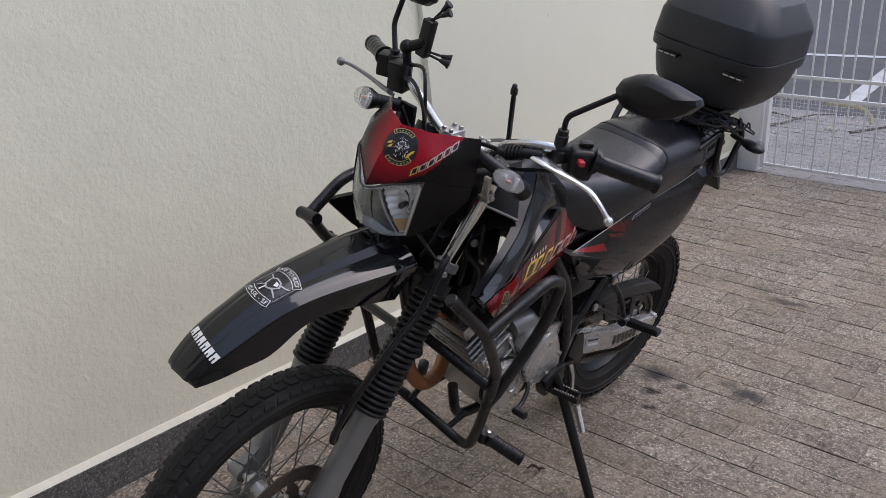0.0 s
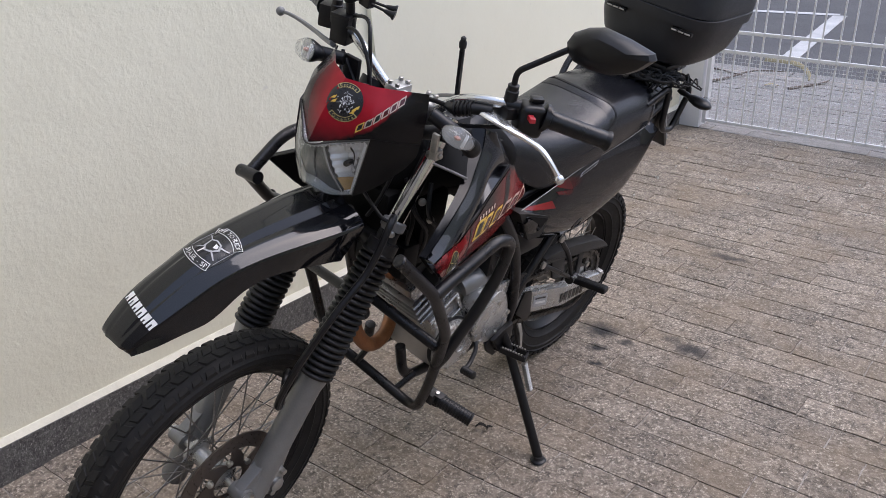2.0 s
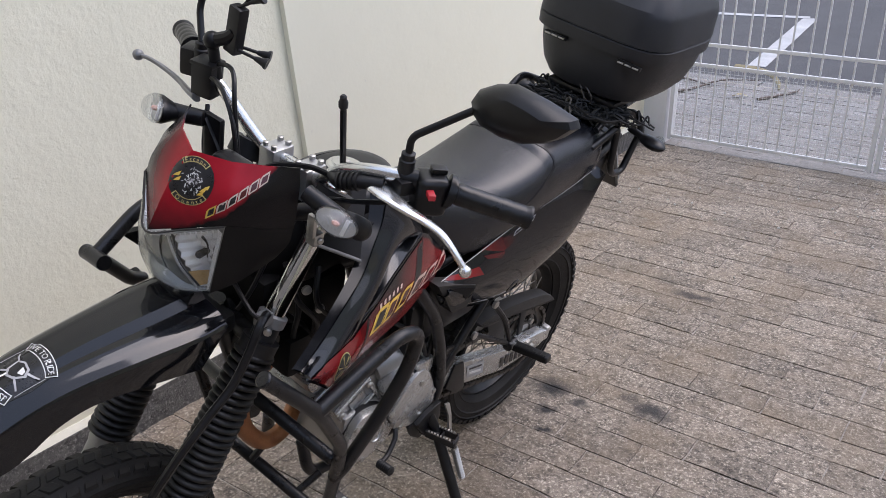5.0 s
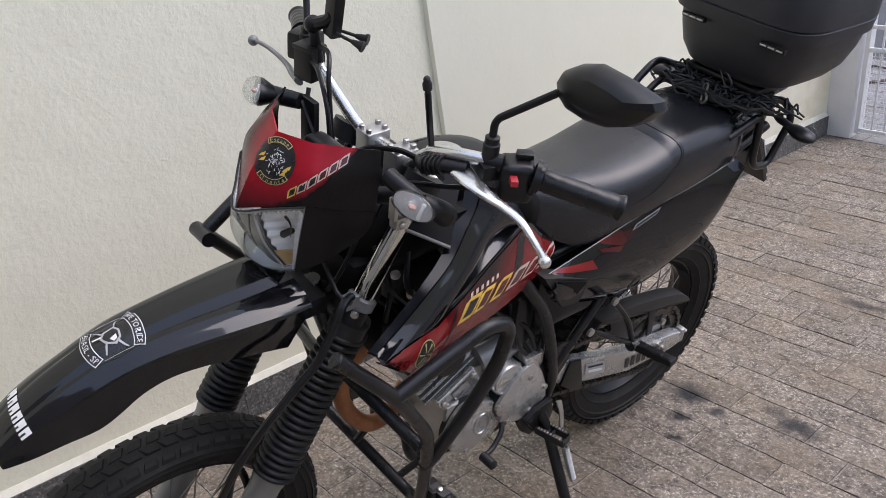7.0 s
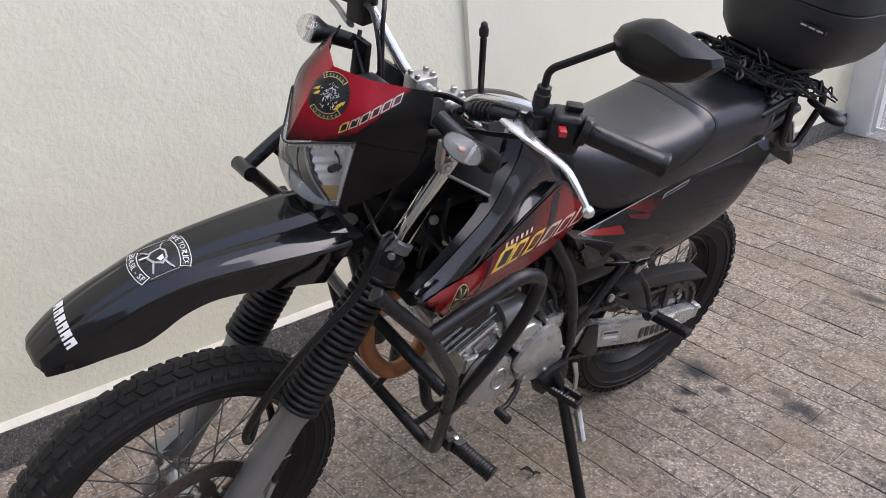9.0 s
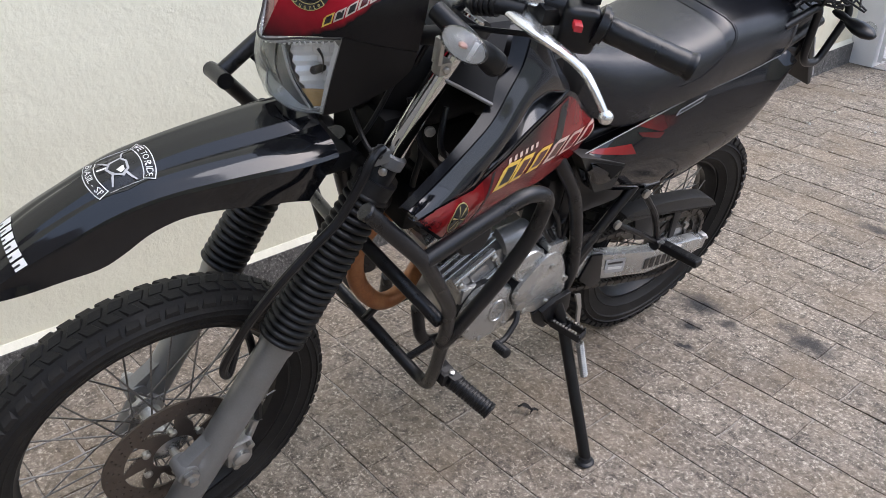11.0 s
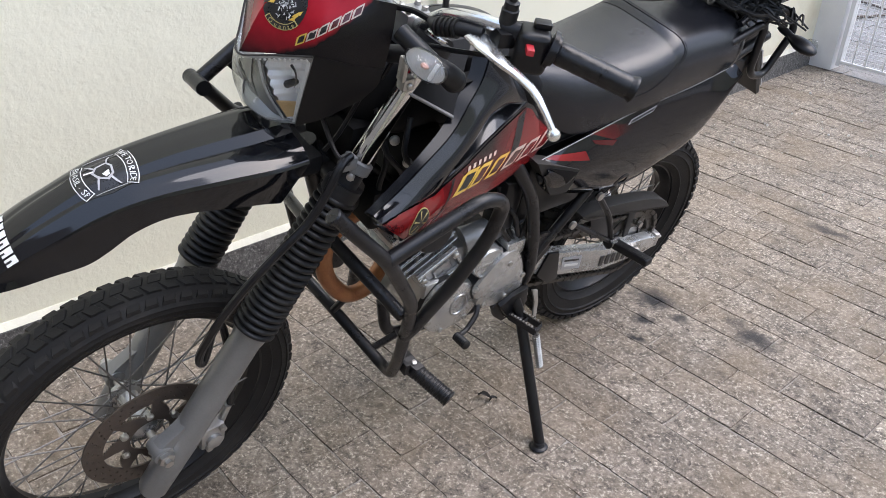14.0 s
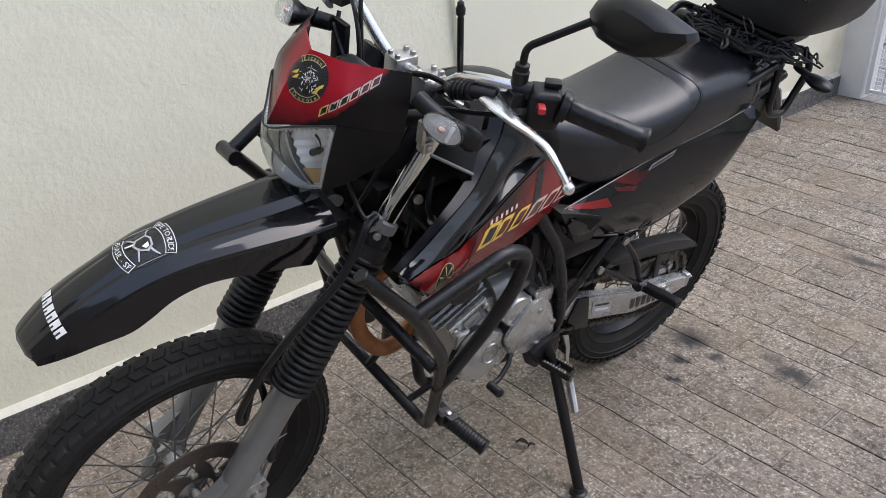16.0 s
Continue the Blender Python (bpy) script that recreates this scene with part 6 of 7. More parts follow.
box(bm, (0.705, 0.088, 0.42), (0.762, 0.106, 0.505), 0.006, None)
rod(bm, (0.765, 0.09, 0.52), (0.70, 0.10, 0.44), 0.007, 8)
part("front_engine_mount", bm, alu, engine)
bm = bmesh.new()
lathe(bm, [(0.040, -0.015), (0.042, 0.0), (0.042, 0.05), (0.035, 0.055)], tilt @ V(-0.020, 0.066, 0.190), (0, 1, 0), 24)
part("cam_chain_cover", bm, dull_black, engine)
# carburettor, air box and dark innards
bm = bmesh.new()
box(bm, (0.555, -0.05, 0.62), (0.655, 0.06, 0.72), 0.02)
rod(bm, (0.67, 0, 0.67), (0.50, 0, 0.69), 0.036, 16)
part("carburettor", bm, dull_black, engine)
bm = bmesh.new()
box(bm, (0.30, -0.10, 0.58), (0.52, 0.095, 0.83), 0.03)
part("air_box", bm, satin_black, bike, "black air box under the seat")
bm = bmesh.new()
box(bm, (0.545, 0.06, 0.60), (0.60, 0.115, 0.74), 0.012)
part("battery_cover", bm, satin_black, bike)

# ---- frame ----
bm = bmesh.new()
tube(bm, [(1.035, 0, 0.90), (0.945, 0, 0.60), (0.935, 0, 0.565)], 0.019, 0.03)
tube(bm, [(0.835, 0.055, 0.450), (0.822, 0.072, 0.345), (0.55, 0.085, 0.325), (0.48, 0.09, 0.40)], 0.014, 0.05)
tube(bm, [(0.835, -0.055, 0.450), (0.822, -0.072, 0.345), (0.55, -0.085, 0.325), (0.48, -0.09, 0.40)], 0.014, 0.05)
frame_ob = part("frame", bm, tube_black, bike, "black tubular steel frame")
bm = bmesh.new()
tube(bm, [(1.00, 0, 0.97), (0.90, 0, 0.90), (0.60, 0, 0.84)], 0.026, 0.05)
part("backbone", bm, tube_black, frame_ob)
for s in (1, -1):
    bm = bmesh.new()
    tube(bm, [(0.640, 0.10 * s, 0.850), (0.610, 0.132 * s, 0.800), (0.548, 0.138 * s, 0.715), (0.497, 0.138 * s, 0.590), (0.462, 0.134 * s, 0.450), (0.470, 0.120 * s, 0.365)], 0.0145, 0.06, 14)
    part("side_tube", bm, tube_black, frame_ob)
    bm = bmesh.new()
    tube(bm, [(0.58, 0.09 * s, 0.80), (0.30, 0.105 * s, 0.845), (-0.05, 0.10 * s, 0.885), (-0.24, 0.085 * s, 0.93)], 0.013, 0.04)
    part("seat_rail", bm, tube_black, frame_ob)
    bm = bmesh.new()
    tube(bm, [(0.470, 0.128 * s, 0.475), (0.335, 0.128 * s, 0.655), (0.20, 0.112 * s, 0.80)], 0.0115, 0.03)
    part("subframe_strut", bm, tube_black, frame_ob)
    bm = bmesh.new()
    tube(bm, [(0.98, 0.02 * s, 0.90), (0.86, 0.09 * s, 0.78), (0.80, 0.09 * s, 0.74)], 0.012, 0.03)
    part("head_brace", bm, tube_black, frame_ob)
bm = bmesh.new()
prism(bm, [V(0.505, 0.128, 0.52), V(0.43, 0.128, 0.545), V(0.405, 0.128, 0.50), V(0.45, 0.128, 0.43), V(0.49, 0.128, 0.42)], (0, -0.012, 0), 0.003)
part("frame_plate", bm, tube_black, frame_ob)
# behind the fork: black boxes added for the cavity's darkness, then horn and hoses
bm = bmesh.new()
box(bm, (0.93, -0.07, 0.86), (1.00, 0.085, 0.965), 0.02)
box(bm, (0.90, 0.04, 0.74), (0.955, 0.115, 0.83), 0.015)
box(bm, (0.80, -0.06, 0.74), (0.885, 0.095, 0.93), 0.02)
part("ignition_coil", bm, inner_black, bike)
bm = bmesh.new()
lathe(bm, [(0.02, -0.012), (0.042, -0.008), (0.044, 0.01), (0.03, 0.018)], (0.985, 0.05, 0.80), (1, 0.3, 0), 24)
part("horn", bm, dull_black, bike)
for pts in ([(0.96, 0.09, 1.0), (0.95, 0.12, 0.93), (0.90, 0.12, 0.86), (0.88, 0.10, 0.78)], [(0.94, 0.06, 0.98), (0.93, 0.10, 0.90), (0.935, 0.10, 0.82), (0.88, 0.08, 0.70)], [(0.90, 0.11, 0.98), (0.915, 0.13, 0.92), (0.87, 0.13, 0.86), (0.82, 0.12, 0.80)],
            [(0.60, 0.09, 0.72), (0.585, 0.115, 0.62), (0.56, 0.125, 0.58)], [(0.63, 0.08, 0.70), (0.57, 0.12, 0.66), (0.535, 0.125, 0.585)], [(0.555, 0.105, 0.60), (0.53, 0.122, 0.56), (0.515, 0.12, 0.60), (0.50, 0.11, 0.66)]):
    bm = bmesh.new()
    sweep(bm, pts, 0.0055, 8, 6)
    part("hose", bm, soft_rubber, bike, "black rubber hose")
for p in ((0.905, 0.128, 0.90), (0.94, 0.125, 0.955)):
    bm = bmesh.new()
    lathe(bm, [(0.009, 0), (0.009, 0.006), (0.004, 0.008)], p, (0.4, 1, 0), 10)
    part("frame_bolt", bm, steel, frame_ob)

# ---- exhaust ----
bm = bmesh.new()
sweep(bm, [(0.845, 0.0, 0.655), (0.900, 0.005, 0.690), (0.950, 0.005, 0.660), (0.966, 0.0, 0.600), (0.950, 0.0, 0.520), (0.895, 0.0, 0.448), (0.830, -0.01, 0.438), (0.76, -0.05, 0.45), (0.66, -0.115, 0.46), (0.50, -0.13, 0.50)], 0.0188, 18, 6)
exhaust = part("exhaust_pipe", bm, rust, bike, "orange-brown heat-rusted exhaust header")
bm = bmesh.new()
sweep(bm, [(0.52, -0.13, 0.50), (0.35, -0.145, 0.56), (0.10, -0.15, 0.66), (-0.20, -0.15, 0.76)], (0.03, 0.052), 18, 5)
part("silencer", bm, satin_black, exhaust)

# ---- crash bars ----
def drop(bm, s):
    """The right-hand bar sits a little lower."""
    if s < 0:
        bmesh.ops.translate(bm, verts=bm.verts, vec=(0, 0, -0.026))


for s in (1, -1):
    k = (lambda y: y) if s > 0 else (lambda y: 0.045 - y)
    bm = bmesh.new()
    if s > 0:
        tube(bm, [(1.042, 0.282, 0.848), (0.855, 0.283, 0.914), (0.795, 0.278, 0.885), (0.806, 0.274, 0.800), (0.850, 0.266, 0.710), (0.918, 0.248, 0.590), (0.925, 0.235, 0.560)], 0.0138, 0.045, 14)
        tip = V(1.141, 0.258, 0.956)
    else:
        tube(bm, [(1.030, -0.231, 0.806), (1.062, -0.222, 0.826), (1.144, -0.200, 0.925)], 0.0138, 0.03, 14)
        tube(bm, [(1.143, -0.196, 0.926), (1.035, -0.214, 0.988), (0.945, -0.220, 0.985), (0.850, -0.223, 0.92), (0.800, -0.200, 0.800), (0.760, -0.120, 0.720)], 0.0138, 0.05, 14)
        rod(bm, (1.147, -0.214, 0.925), (1.151, -0.155, 0.936), 0.0142, 14)
        tip = V(1.147, -0.216, 0.924)
    guard = part("crash_bar", bm, tube_black, bike, "black tubular engine crash bar")
    bm = bmesh.new()
    way = (tip - V(1.045, 0.284, 0.848)).normalized() if s > 0 else V(-0.07, -1, -0.19).normalized()
    lathe(bm, [(0.0136, -0.004), (0.0142, 0.000), (0.0142, 0.004), (0.0115, 0.0062), (0.001, 0.0066)], tip, way, 18)
    part("end_cap", bm, tube_black, guard)
    bm = bmesh.new()
    run = [(0.955, k(0.267), 0.695), (0.930, k(0.245), 0.600), (0.904, k(0.213), 0.462), (0.882, k(0.180), 0.362)]
    if s > 0:
        # down the side, then across under the engine to the other bar
        tube(bm, [(1.140, 0.258, 0.955), (1.045, 0.284, 0.848)] + run + [(0.872, 0.140, 0.338), (0.905, 0.0, 0.385), (0.925, -0.115, 0.410)], 0.0130, 0.03, 14)
    else:
        tube(bm, [(1.045, k(0.284), 0.848)] + run[:3] + [(0.925, -0.115, 0.436)], 0.0130, 0.03, 14)
    drop(bm, s)
    part("lower_loop", bm, tube_black, guard)
    bm = bmesh.new()
    rod(bm, (0.992, k(0.04), 0.690), (0.953, k(0.250), 0.642), 0.0130, 14)
    drop(bm, s)
    part("upper_brace", bm, tube_black, guard)
    if s > 0:
        for p, q in (((0.915, -0.012, 0.395), (0.880, 0.0, 0.450)), ((0.880, 0.095, 0.353), (0.825, 0.110, 0.392))):
            bm = bmesh.new()
            rod(bm, p, q, 0.0085, 10)
            part("brace", bm, tube_black, guard)
    # rubber highway peg
    a, b = V(0.858, k(0.205), 0.400), V(0.822, k(0.306), 0.376)
    d = (b - a).normalized()
    bm = bmesh.new()
    box(bm, (-0.016, -0.016, -0.016), (0.016, 0.022, 0.016), 0.004, Matrix.Translation(a - d * 0.012))
    drop(bm, s)
    bracket = part("peg_bracket", bm, dull_black, guard)
    across = d.cross(V(1, 0, 0)).normalized()
    for e in (-1, 1):
        bm = bmesh.new()
        mid = a + d * 0.004 + across * 0.0165 * e
        box(bm, (-0.012, -0.020, -0.002), (0.012, 0.020, 0.002), 0.001, Matrix.Translation(mid) @ Matrix(((1, 0, 0), tuple(d), tuple(across))).transposed().to_4x4(), 1)
        drop(bm, s)
        part("clevis_plate", bm, dull_black, guard)
        bm = bmesh.new()
        lathe(bm, [(0.006, 0), (0.006, 0.004), (0.003, 0.005)], mid + across * 0.002 * e, across * e, 10)
        drop(bm, s)
        part("clevis_pin", bm, steel, guard)
    prof = [(0.010, 0.0)]
    H = (b - a).length
    for i in range(13):
        h = 0.012 + (H - 0.016) * i / 13
        st = (H - 0.016) / 13
        prof += [(0.0168, h), (0.0182, h + st * 0.15), (0.0182, h + st * 0.65), (0.0168, h + st * 0.8)]
    prof += [(0.0185, H - 0.004), (0.0185, H), (0.008, H + 0.002)]
    bm = bmesh.new()
    lathe(bm, prof, a, d, 18)
    drop(bm, s)
    part("highway_peg", bm, soft_rubber, guard, "ribbed rubber foot peg on the crash bar", 50)

# ---- controls at the left foot ----
bm = bmesh.new()
tube(bm, [(0.612, 0.128, 0.420), (0.625, 0.152, 0.398), (0.664, 0.165, 0.370), (0.700, 0.170, 0.372)], 0.0062, 0.015, 10)
shifter = part("gear_lever", bm, dull_black, bike, "black gear lever")
bm = bmesh.new()
prof = [(0.006, 0)]
for i in range(7):
    prof += [(0.0095, 0.002 + 0.006 * i), (0.0115, 0.004 + 0.006 * i), (0.0115, 0.006 + 0.006 * i)]
prof += [(0.006, 0.046)]
lathe(bm, prof, (0.696, 0.166, 0.374), (0.05, 1, 0.18), 14)
part("toe_rubber", bm, soft_rubber, shifter, "ribbed rubber toe piece", 50)
bm = bmesh.new()
lathe(bm, [(0.012, -0.012), (0.014, 0.0), (0.014, 0.012), (0.008, 0.014)], (0.612, 0.128, 0.420), (0, 1, 0), 14)
rod(bm, (0.612, 0.135, 0.42), (0.56, 0.135, 0.43), 0.005, 8)
part("shift_linkage", bm, steel, shifter)
# rider peg: serrated plate on a bracket
bm = bmesh.new()
prism(bm, [V(0.562, 0.130, 0.372), V(0.530, 0.130, 0.400), V(0.480, 0.130, 0.420), V(0.448, 0.130, 0.372), V(0.462, 0.130, 0.315), V(0.512, 0.130, 0.305), V(0.545, 0.130, 0.335)], (0, 0.010, 0), 0.003)
plate = part("peg_mount", bm, dull_black, bike, "black foot peg mounting plate")
for p in ((0.508, 0.140, 0.334), (0.492, 0.140, 0.372), (0.462, 0.140, 0.378)):
    bm = bmesh.new()
    lathe(bm, [(0.010, 0), (0.010, 0.006), (0.005, 0.008)], p, (0, 1, 0), 10)
    part("mount_bolt", bm, steel, plate)
bm = bmesh.new()
pm = Matrix.Translation((0.512, 0.162, 0.354)) @ Matrix.Rotation(radians(17), 4, "Z") @ Matrix.Rotation(radians(1), 4, "X") @ Matrix.Diagonal((0.86, 1, 1, 1))
for x in (-0.017, 0.017):
    box(bm, (x - 0.003, 0, -0.010), (x + 0.003, 0.076, 0.006), 0.001, pm, 1)
box(bm, (-0.017, 0.072, -0.010), (0.017, 0.078, 0.006), 0.001, pm, 1)
box(bm, (-0.017, 0.036, -0.010), (0.017, 0.041, 0.004), 0.001, pm, 1)
for x in (-0.017, 0.017):
    for i in range(9):
        box(bm, (x - 0.003, 0.006 + 0.0080 * i, 0.006), (x + 0.003, 0.010 + 0.0080 * i, 0.011), 0, pm)
box(bm, (-0.012, -0.02, -0.014), (0.012, 0.03, 0.002), 0.003, pm)
part("foot_peg", bm, dull_black, plate, "toothed black metal foot peg with worn bright teeth")
for x in (-0.017, 0.017):
    for i in range(8):
        bm = bmesh.new()
        box(bm, (x - 0.0032, 0.0138 + 0.0080 * i - 0.0082, 0.0095), (x + 0.0032, 0.0182 + 0.0080 * i - 0.0082, 0.0122), 0, pm)
        part("tooth", bm, steel, plate)
# side stand
bm = bmesh.new()
FOOT = V(0.520, 0.376, 0.088)
tube(bm, [(0.503, 0.148, 0.392), (0.494, 0.176, 0.347), FOOT], 0.0138, 0.02, 12)
prism(bm, [V(0.556, 0.146, 0.392), V(0.520, 0.146, 0.412), V(0.474, 0.146, 0.420), V(0.464, 0.146, 0.372), V(0.480, 0.150, 0.338), V(0.508, 0.152, 0.330), V(0.530, 0.148, 0.352)], (0, 0.012, 0), 0.003)
stand = part("side_stand", bm, satin_black, bike, "black side stand, folded out")
bm = bmesh.new()
up = BIKE.to_3x3().inverted() @ V(0, 0, 1)
lathe(bm, [(0.011, 0.014), (0.015, 0.008), (0.021, 0.006), (0.023, 0.0035), (0.020, 0.0)], FOOT - up * (BIKE @ FOOT).z + V(0.006, 0.004, 0), up, 24)
part("stand_foot", bm, satin_black, stand)
bm = bmesh.new()
a, b = V(0.484, 0.230, 0.328), V(0.477, 0.268, 0.246)
d = (b - a)
s1 = d.orthogonal().normalized()
s2 = d.normalized().cross(s1)
hel = [a + d * (i / 144) + (s1 * math.cos(i * 2 * math.pi / 8) + s2 * math.sin(i * 2 * math.pi / 8)) * 0.0080 for i in range(145)]
sweep(bm, hel, 0.0019, 5, 1)
part("stand_spring", bm, steel, stand, "bright coil spring")
bm = bmesh.new()
tube(bm, [(0.472, 0.198, 0.358), (0.478, 0.214, 0.344), a], 0.004, 0.01, 8)
part("spring_hook", bm, chain_steel, stand)
bm = bmesh.new()
prism(bm, [V(0.482, 0.172, 0.430), V(0.463, 0.172, 0.424), V(0.462, 0.184, 0.395), V(0.467, 0.198, 0.350), V(0.479, 0.198, 0.356), V(0.476, 0.184, 0.400)], (0, 0.005, 0), 0.001)
part("linkage_plate", bm, steel, stand, "bright metal linkage plate")

# ---- swingarm, chain, guard ----
for s in (1, -1):
    arm = [(0.440, 0.470), (0.335, 0.440), (0.136, 0.372), (-0.070, 0.336), (-0.105, 0.325), (-0.105, 0.288), (-0.070, 0.280), (0.119, 0.290), (0.310, 0.352), (0.410, 0.398)]
    bm = bmesh.new()
    prism(bm, [V(x, 0.084 * s, z) for x, z in arm], (0, 0.030 * s, 0), 0.006)
    sw = part("swingarm", bm, alu_cover, bike, "silver box-section swingarm")
    bm = bmesh.new()
    prism(bm, [V(x, 0.1145 * s, z) for x, z in ((0.385, 0.462), (0.345, 0.450), (0.318, 0.352), (0.350, 0.345), (0.405, 0.395))], (0, 0.006 * s, 0), 0.002)
    part("chain_slider", bm, satin_black, sw)
    bm = bmesh.new()
    lathe(bm, [(0.016, 0), (0.016, 0.010), (0.009, 0.011), (0.009, 0.022), (0.004, 0.023)], V(0.0, 0.114 * s, 0.326), (0, s, 0), 6)
    part("axle_nut", bm, steel, sw)
    bm = bmesh.new()
    box(bm, (-0.122, 0.086 * s if s > 0 else -0.112, 0.284), (-0.104, 0.112 * s if s > 0 else -0.086, 0.330), 0.003)
    rod(bm, (-0.11, 0.099 * s, 0.306), (-0.15, 0.099 * s, 0.300), 0.004, 8)
    part("chain_adjuster", bm, alu, sw)
cover(round_outline([(0.268, 0.520), (0.180, 0.522), (0.034, 0.497), (-0.063, 0.468), (-0.114, 0.434), (-0.115, 0.419), (0.013, 0.449), (0.164, 0.482), (0.240, 0.496)], 3), 0.060, 0.098, 0.006, grey_plastic, "chain_guard", bike, "dark grey plastic chain guard")
chain_cover = [o for o in bike.children if o.name.startswith("chain_guard")][0]
cover([(0.224, 0.496), (0.150, 0.480), (0.112, 0.388), (0.190, 0.416)], 0.086, 0.093, 0.002, dull_black, "guard_tab", chain_cover)
cover([(0.060, 0.458), (0.030, 0.452), (0.022, 0.366), (0.040, 0.364)], 0.088, 0.095, 0.002, dull_black, "guard_tab", chain_cover)
cover([(0.500, 0.553), (0.450, 0.562), (0.395, 0.550), (0.406, 0.522), (0.458, 0.508), (0.490, 0.500)], 0.124, 0.131, 0.002, tube_black, "gusset", frame_ob)
bm = bmesh.new()
C0, R0, C1, R1 = V(0, 0.082, 0.328), 0.108, V(0.535, 0.082, 0.432), 0.056
d = (C1 - C0)
ang, off = math.atan2(d.z, d.x), math.acos((R0 - R1) / d.length)
loop = [C0 + V(R0 * math.cos(t), 0, R0 * math.sin(t)) for t in [ang + off + (2 * math.pi - 2 * off) * i / 30 for i in range(31)]]
loop2 = [C1 + V(R1 * math.cos(t), 0, R1 * math.sin(t)) for t in [ang - off + 2 * off * i / 8 for i in range(9)]]
path = loop + loop2 + [loop[0]]
length = [0]
for p, q in zip(path, path[1:]):
    length.append(length[-1] + (q - p).length)
n = int(length[-1] / 0.0159)
for i in range(n):
    t = length[-1] * (i + 0.5) / n
    j = max(k for k in range(len(length)) if length[k] <= t)
    j = min(j, len(path) - 2)
    f = (t - length[j]) / (length[j + 1] - length[j])
    p = path[j].lerp(path[j + 1], f)
    dr = path[j + 1] - path[j]
    m = Matrix.Translation(p) @ Matrix.Rotation(-math.atan2(dr.z, dr.x), 4, "Y")
    w = 0.009 if i % 2 else 0.006
    for y in (-w, w):
        box(bm, (-0.0105, y - 0.001, -0.006), (0.0105, y + 0.001, 0.006), 0, m)
    box(bm, (-0.004, -0.009, -0.004), (0.004, 0.009, 0.004), 0, m)
chain = part("drive_chain", bm, chain_steel, bike, "oily drive chain")
chain["kind"] = "stuff"
# rear shock
bm = bmesh.new()
a, b = V(0.40, 0, 0.43), V(0.46, 0, 0.74)
d = b - a
s1 = d.orthogonal().normalized()
s2 = d.normalized().cross(s1)
sweep(bm, [a + d * (i / 72) + (s1 * math.cos(i * 2 * math.pi / 9) + s2 * math.sin(i * 2 * math.pi / 9)) * 0.032 for i in range(73)], 0.006, 6, 1)
rod(bm, a, b, 0.016, 12)
part("shock_absorber", bm, dull_black, bike)
# passenger peg
bm = bmesh.new()
tube(bm, [(0.300, 0.135, 0.630), (0.245, 0.150, 0.560), (0.205, 0.158, 0.470)], 0.008, 0.03, 10)
tube(bm, [(0.365, 0.135, 0.565), (0.290, 0.150, 0.520), (0.205, 0.158, 0.465)], 0.007, 0.03, 10)
bracket = part("peg_bracket", bm, tube_black, bike, "black passenger peg bracket")
for p in ((0.302, 0.140, 0.632), (0.368, 0.140, 0.567), (0.205, 0.168, 0.468)):
    bm = bmesh.new()
    lathe(bm, [(0.011, 0), (0.011, 0.007), (0.006, 0.009)], p, (0, 1, 0), 10)
    part("bracket_bolt", bm, steel, bracket)
bm = bmesh.new()
pm = Matrix.Translation((0.200, 0.158, 0.462)) @ Matrix.Rotation(radians(4), 4, "Z") @ Matrix.Rotation(radians(10), 4, "X")
box(bm, (-0.0145, 0.010, -0.010), (0.0145, 0.118, 0.010), 0.006, pm, 3)
lathe(bm, [(0.015, -0.016), (0.015, 0.016)], (0.202, 0.160, 0.464), (1, 0, 0), 12)
peg = part("passenger_peg", bm, satin_black, bracket, "folding black passenger peg")
for i in range(4):
    bm = bmesh.new()
    box(bm, (-0.0100, 0.024 + 0.024 * i, 0.0096), (0.0100, 0.040 + 0.024 * i, 0.0112), 0.0008, pm, 1)
    part("rib", bm, soft_rubber, bracket)

# ---- decals ----
def surface_tree(ob):
    from mathutils.bvhtree import BVHTree
    me = ob.data
    return BVHTree.FromPolygons([v.co.copy() for v in me.vertices], [tuple(p.vertices) for p in me.polygons])


def decal(name, polys, tree, origin, normal, right, material, parent, lift=0.0012, label="", fine=0.010):
    """Flat shapes (right, up) laid onto a curved surface."""
    o, nn = Vector(origin), Vector(normal).normalized()
    u = Vector(right)
    u = (u - nn * u.dot(nn)).normalized()
    w = nn.cross(u)
    bm = bmesh.new()
    for poly in polys:
        bm.faces.new([bm.verts.new((a, b, 0)) for a, b in poly])
    bmesh.ops.remove_doubles(bm, verts=bm.verts, dist=0.00005)
    bmesh.ops.triangulate(bm, faces=bm.faces)
    for _ in range(4):
        long = [e for e in bm.edges if e.calc_length() > fine]
        if not long:
            break
        bmesh.ops.subdivide_edges(bm, edges=long, cuts=1)
        bmesh.ops.triangulate(bm, faces=bm.faces)
    for v in bm.verts:
        p = o + u * v.co.x + w * v.co.y
        hit, hn, _, _ = tree.ray_cast(p + nn * 0.06, -nn, 0.14)
        if hit is None:
            hit, hn, _, _ = tree.find_nearest(p)
        v.co = hit + (hn if hn.dot(nn) > 0 else -hn) * lift
    ob = part(name, bm, material, parent, label)
    return ob


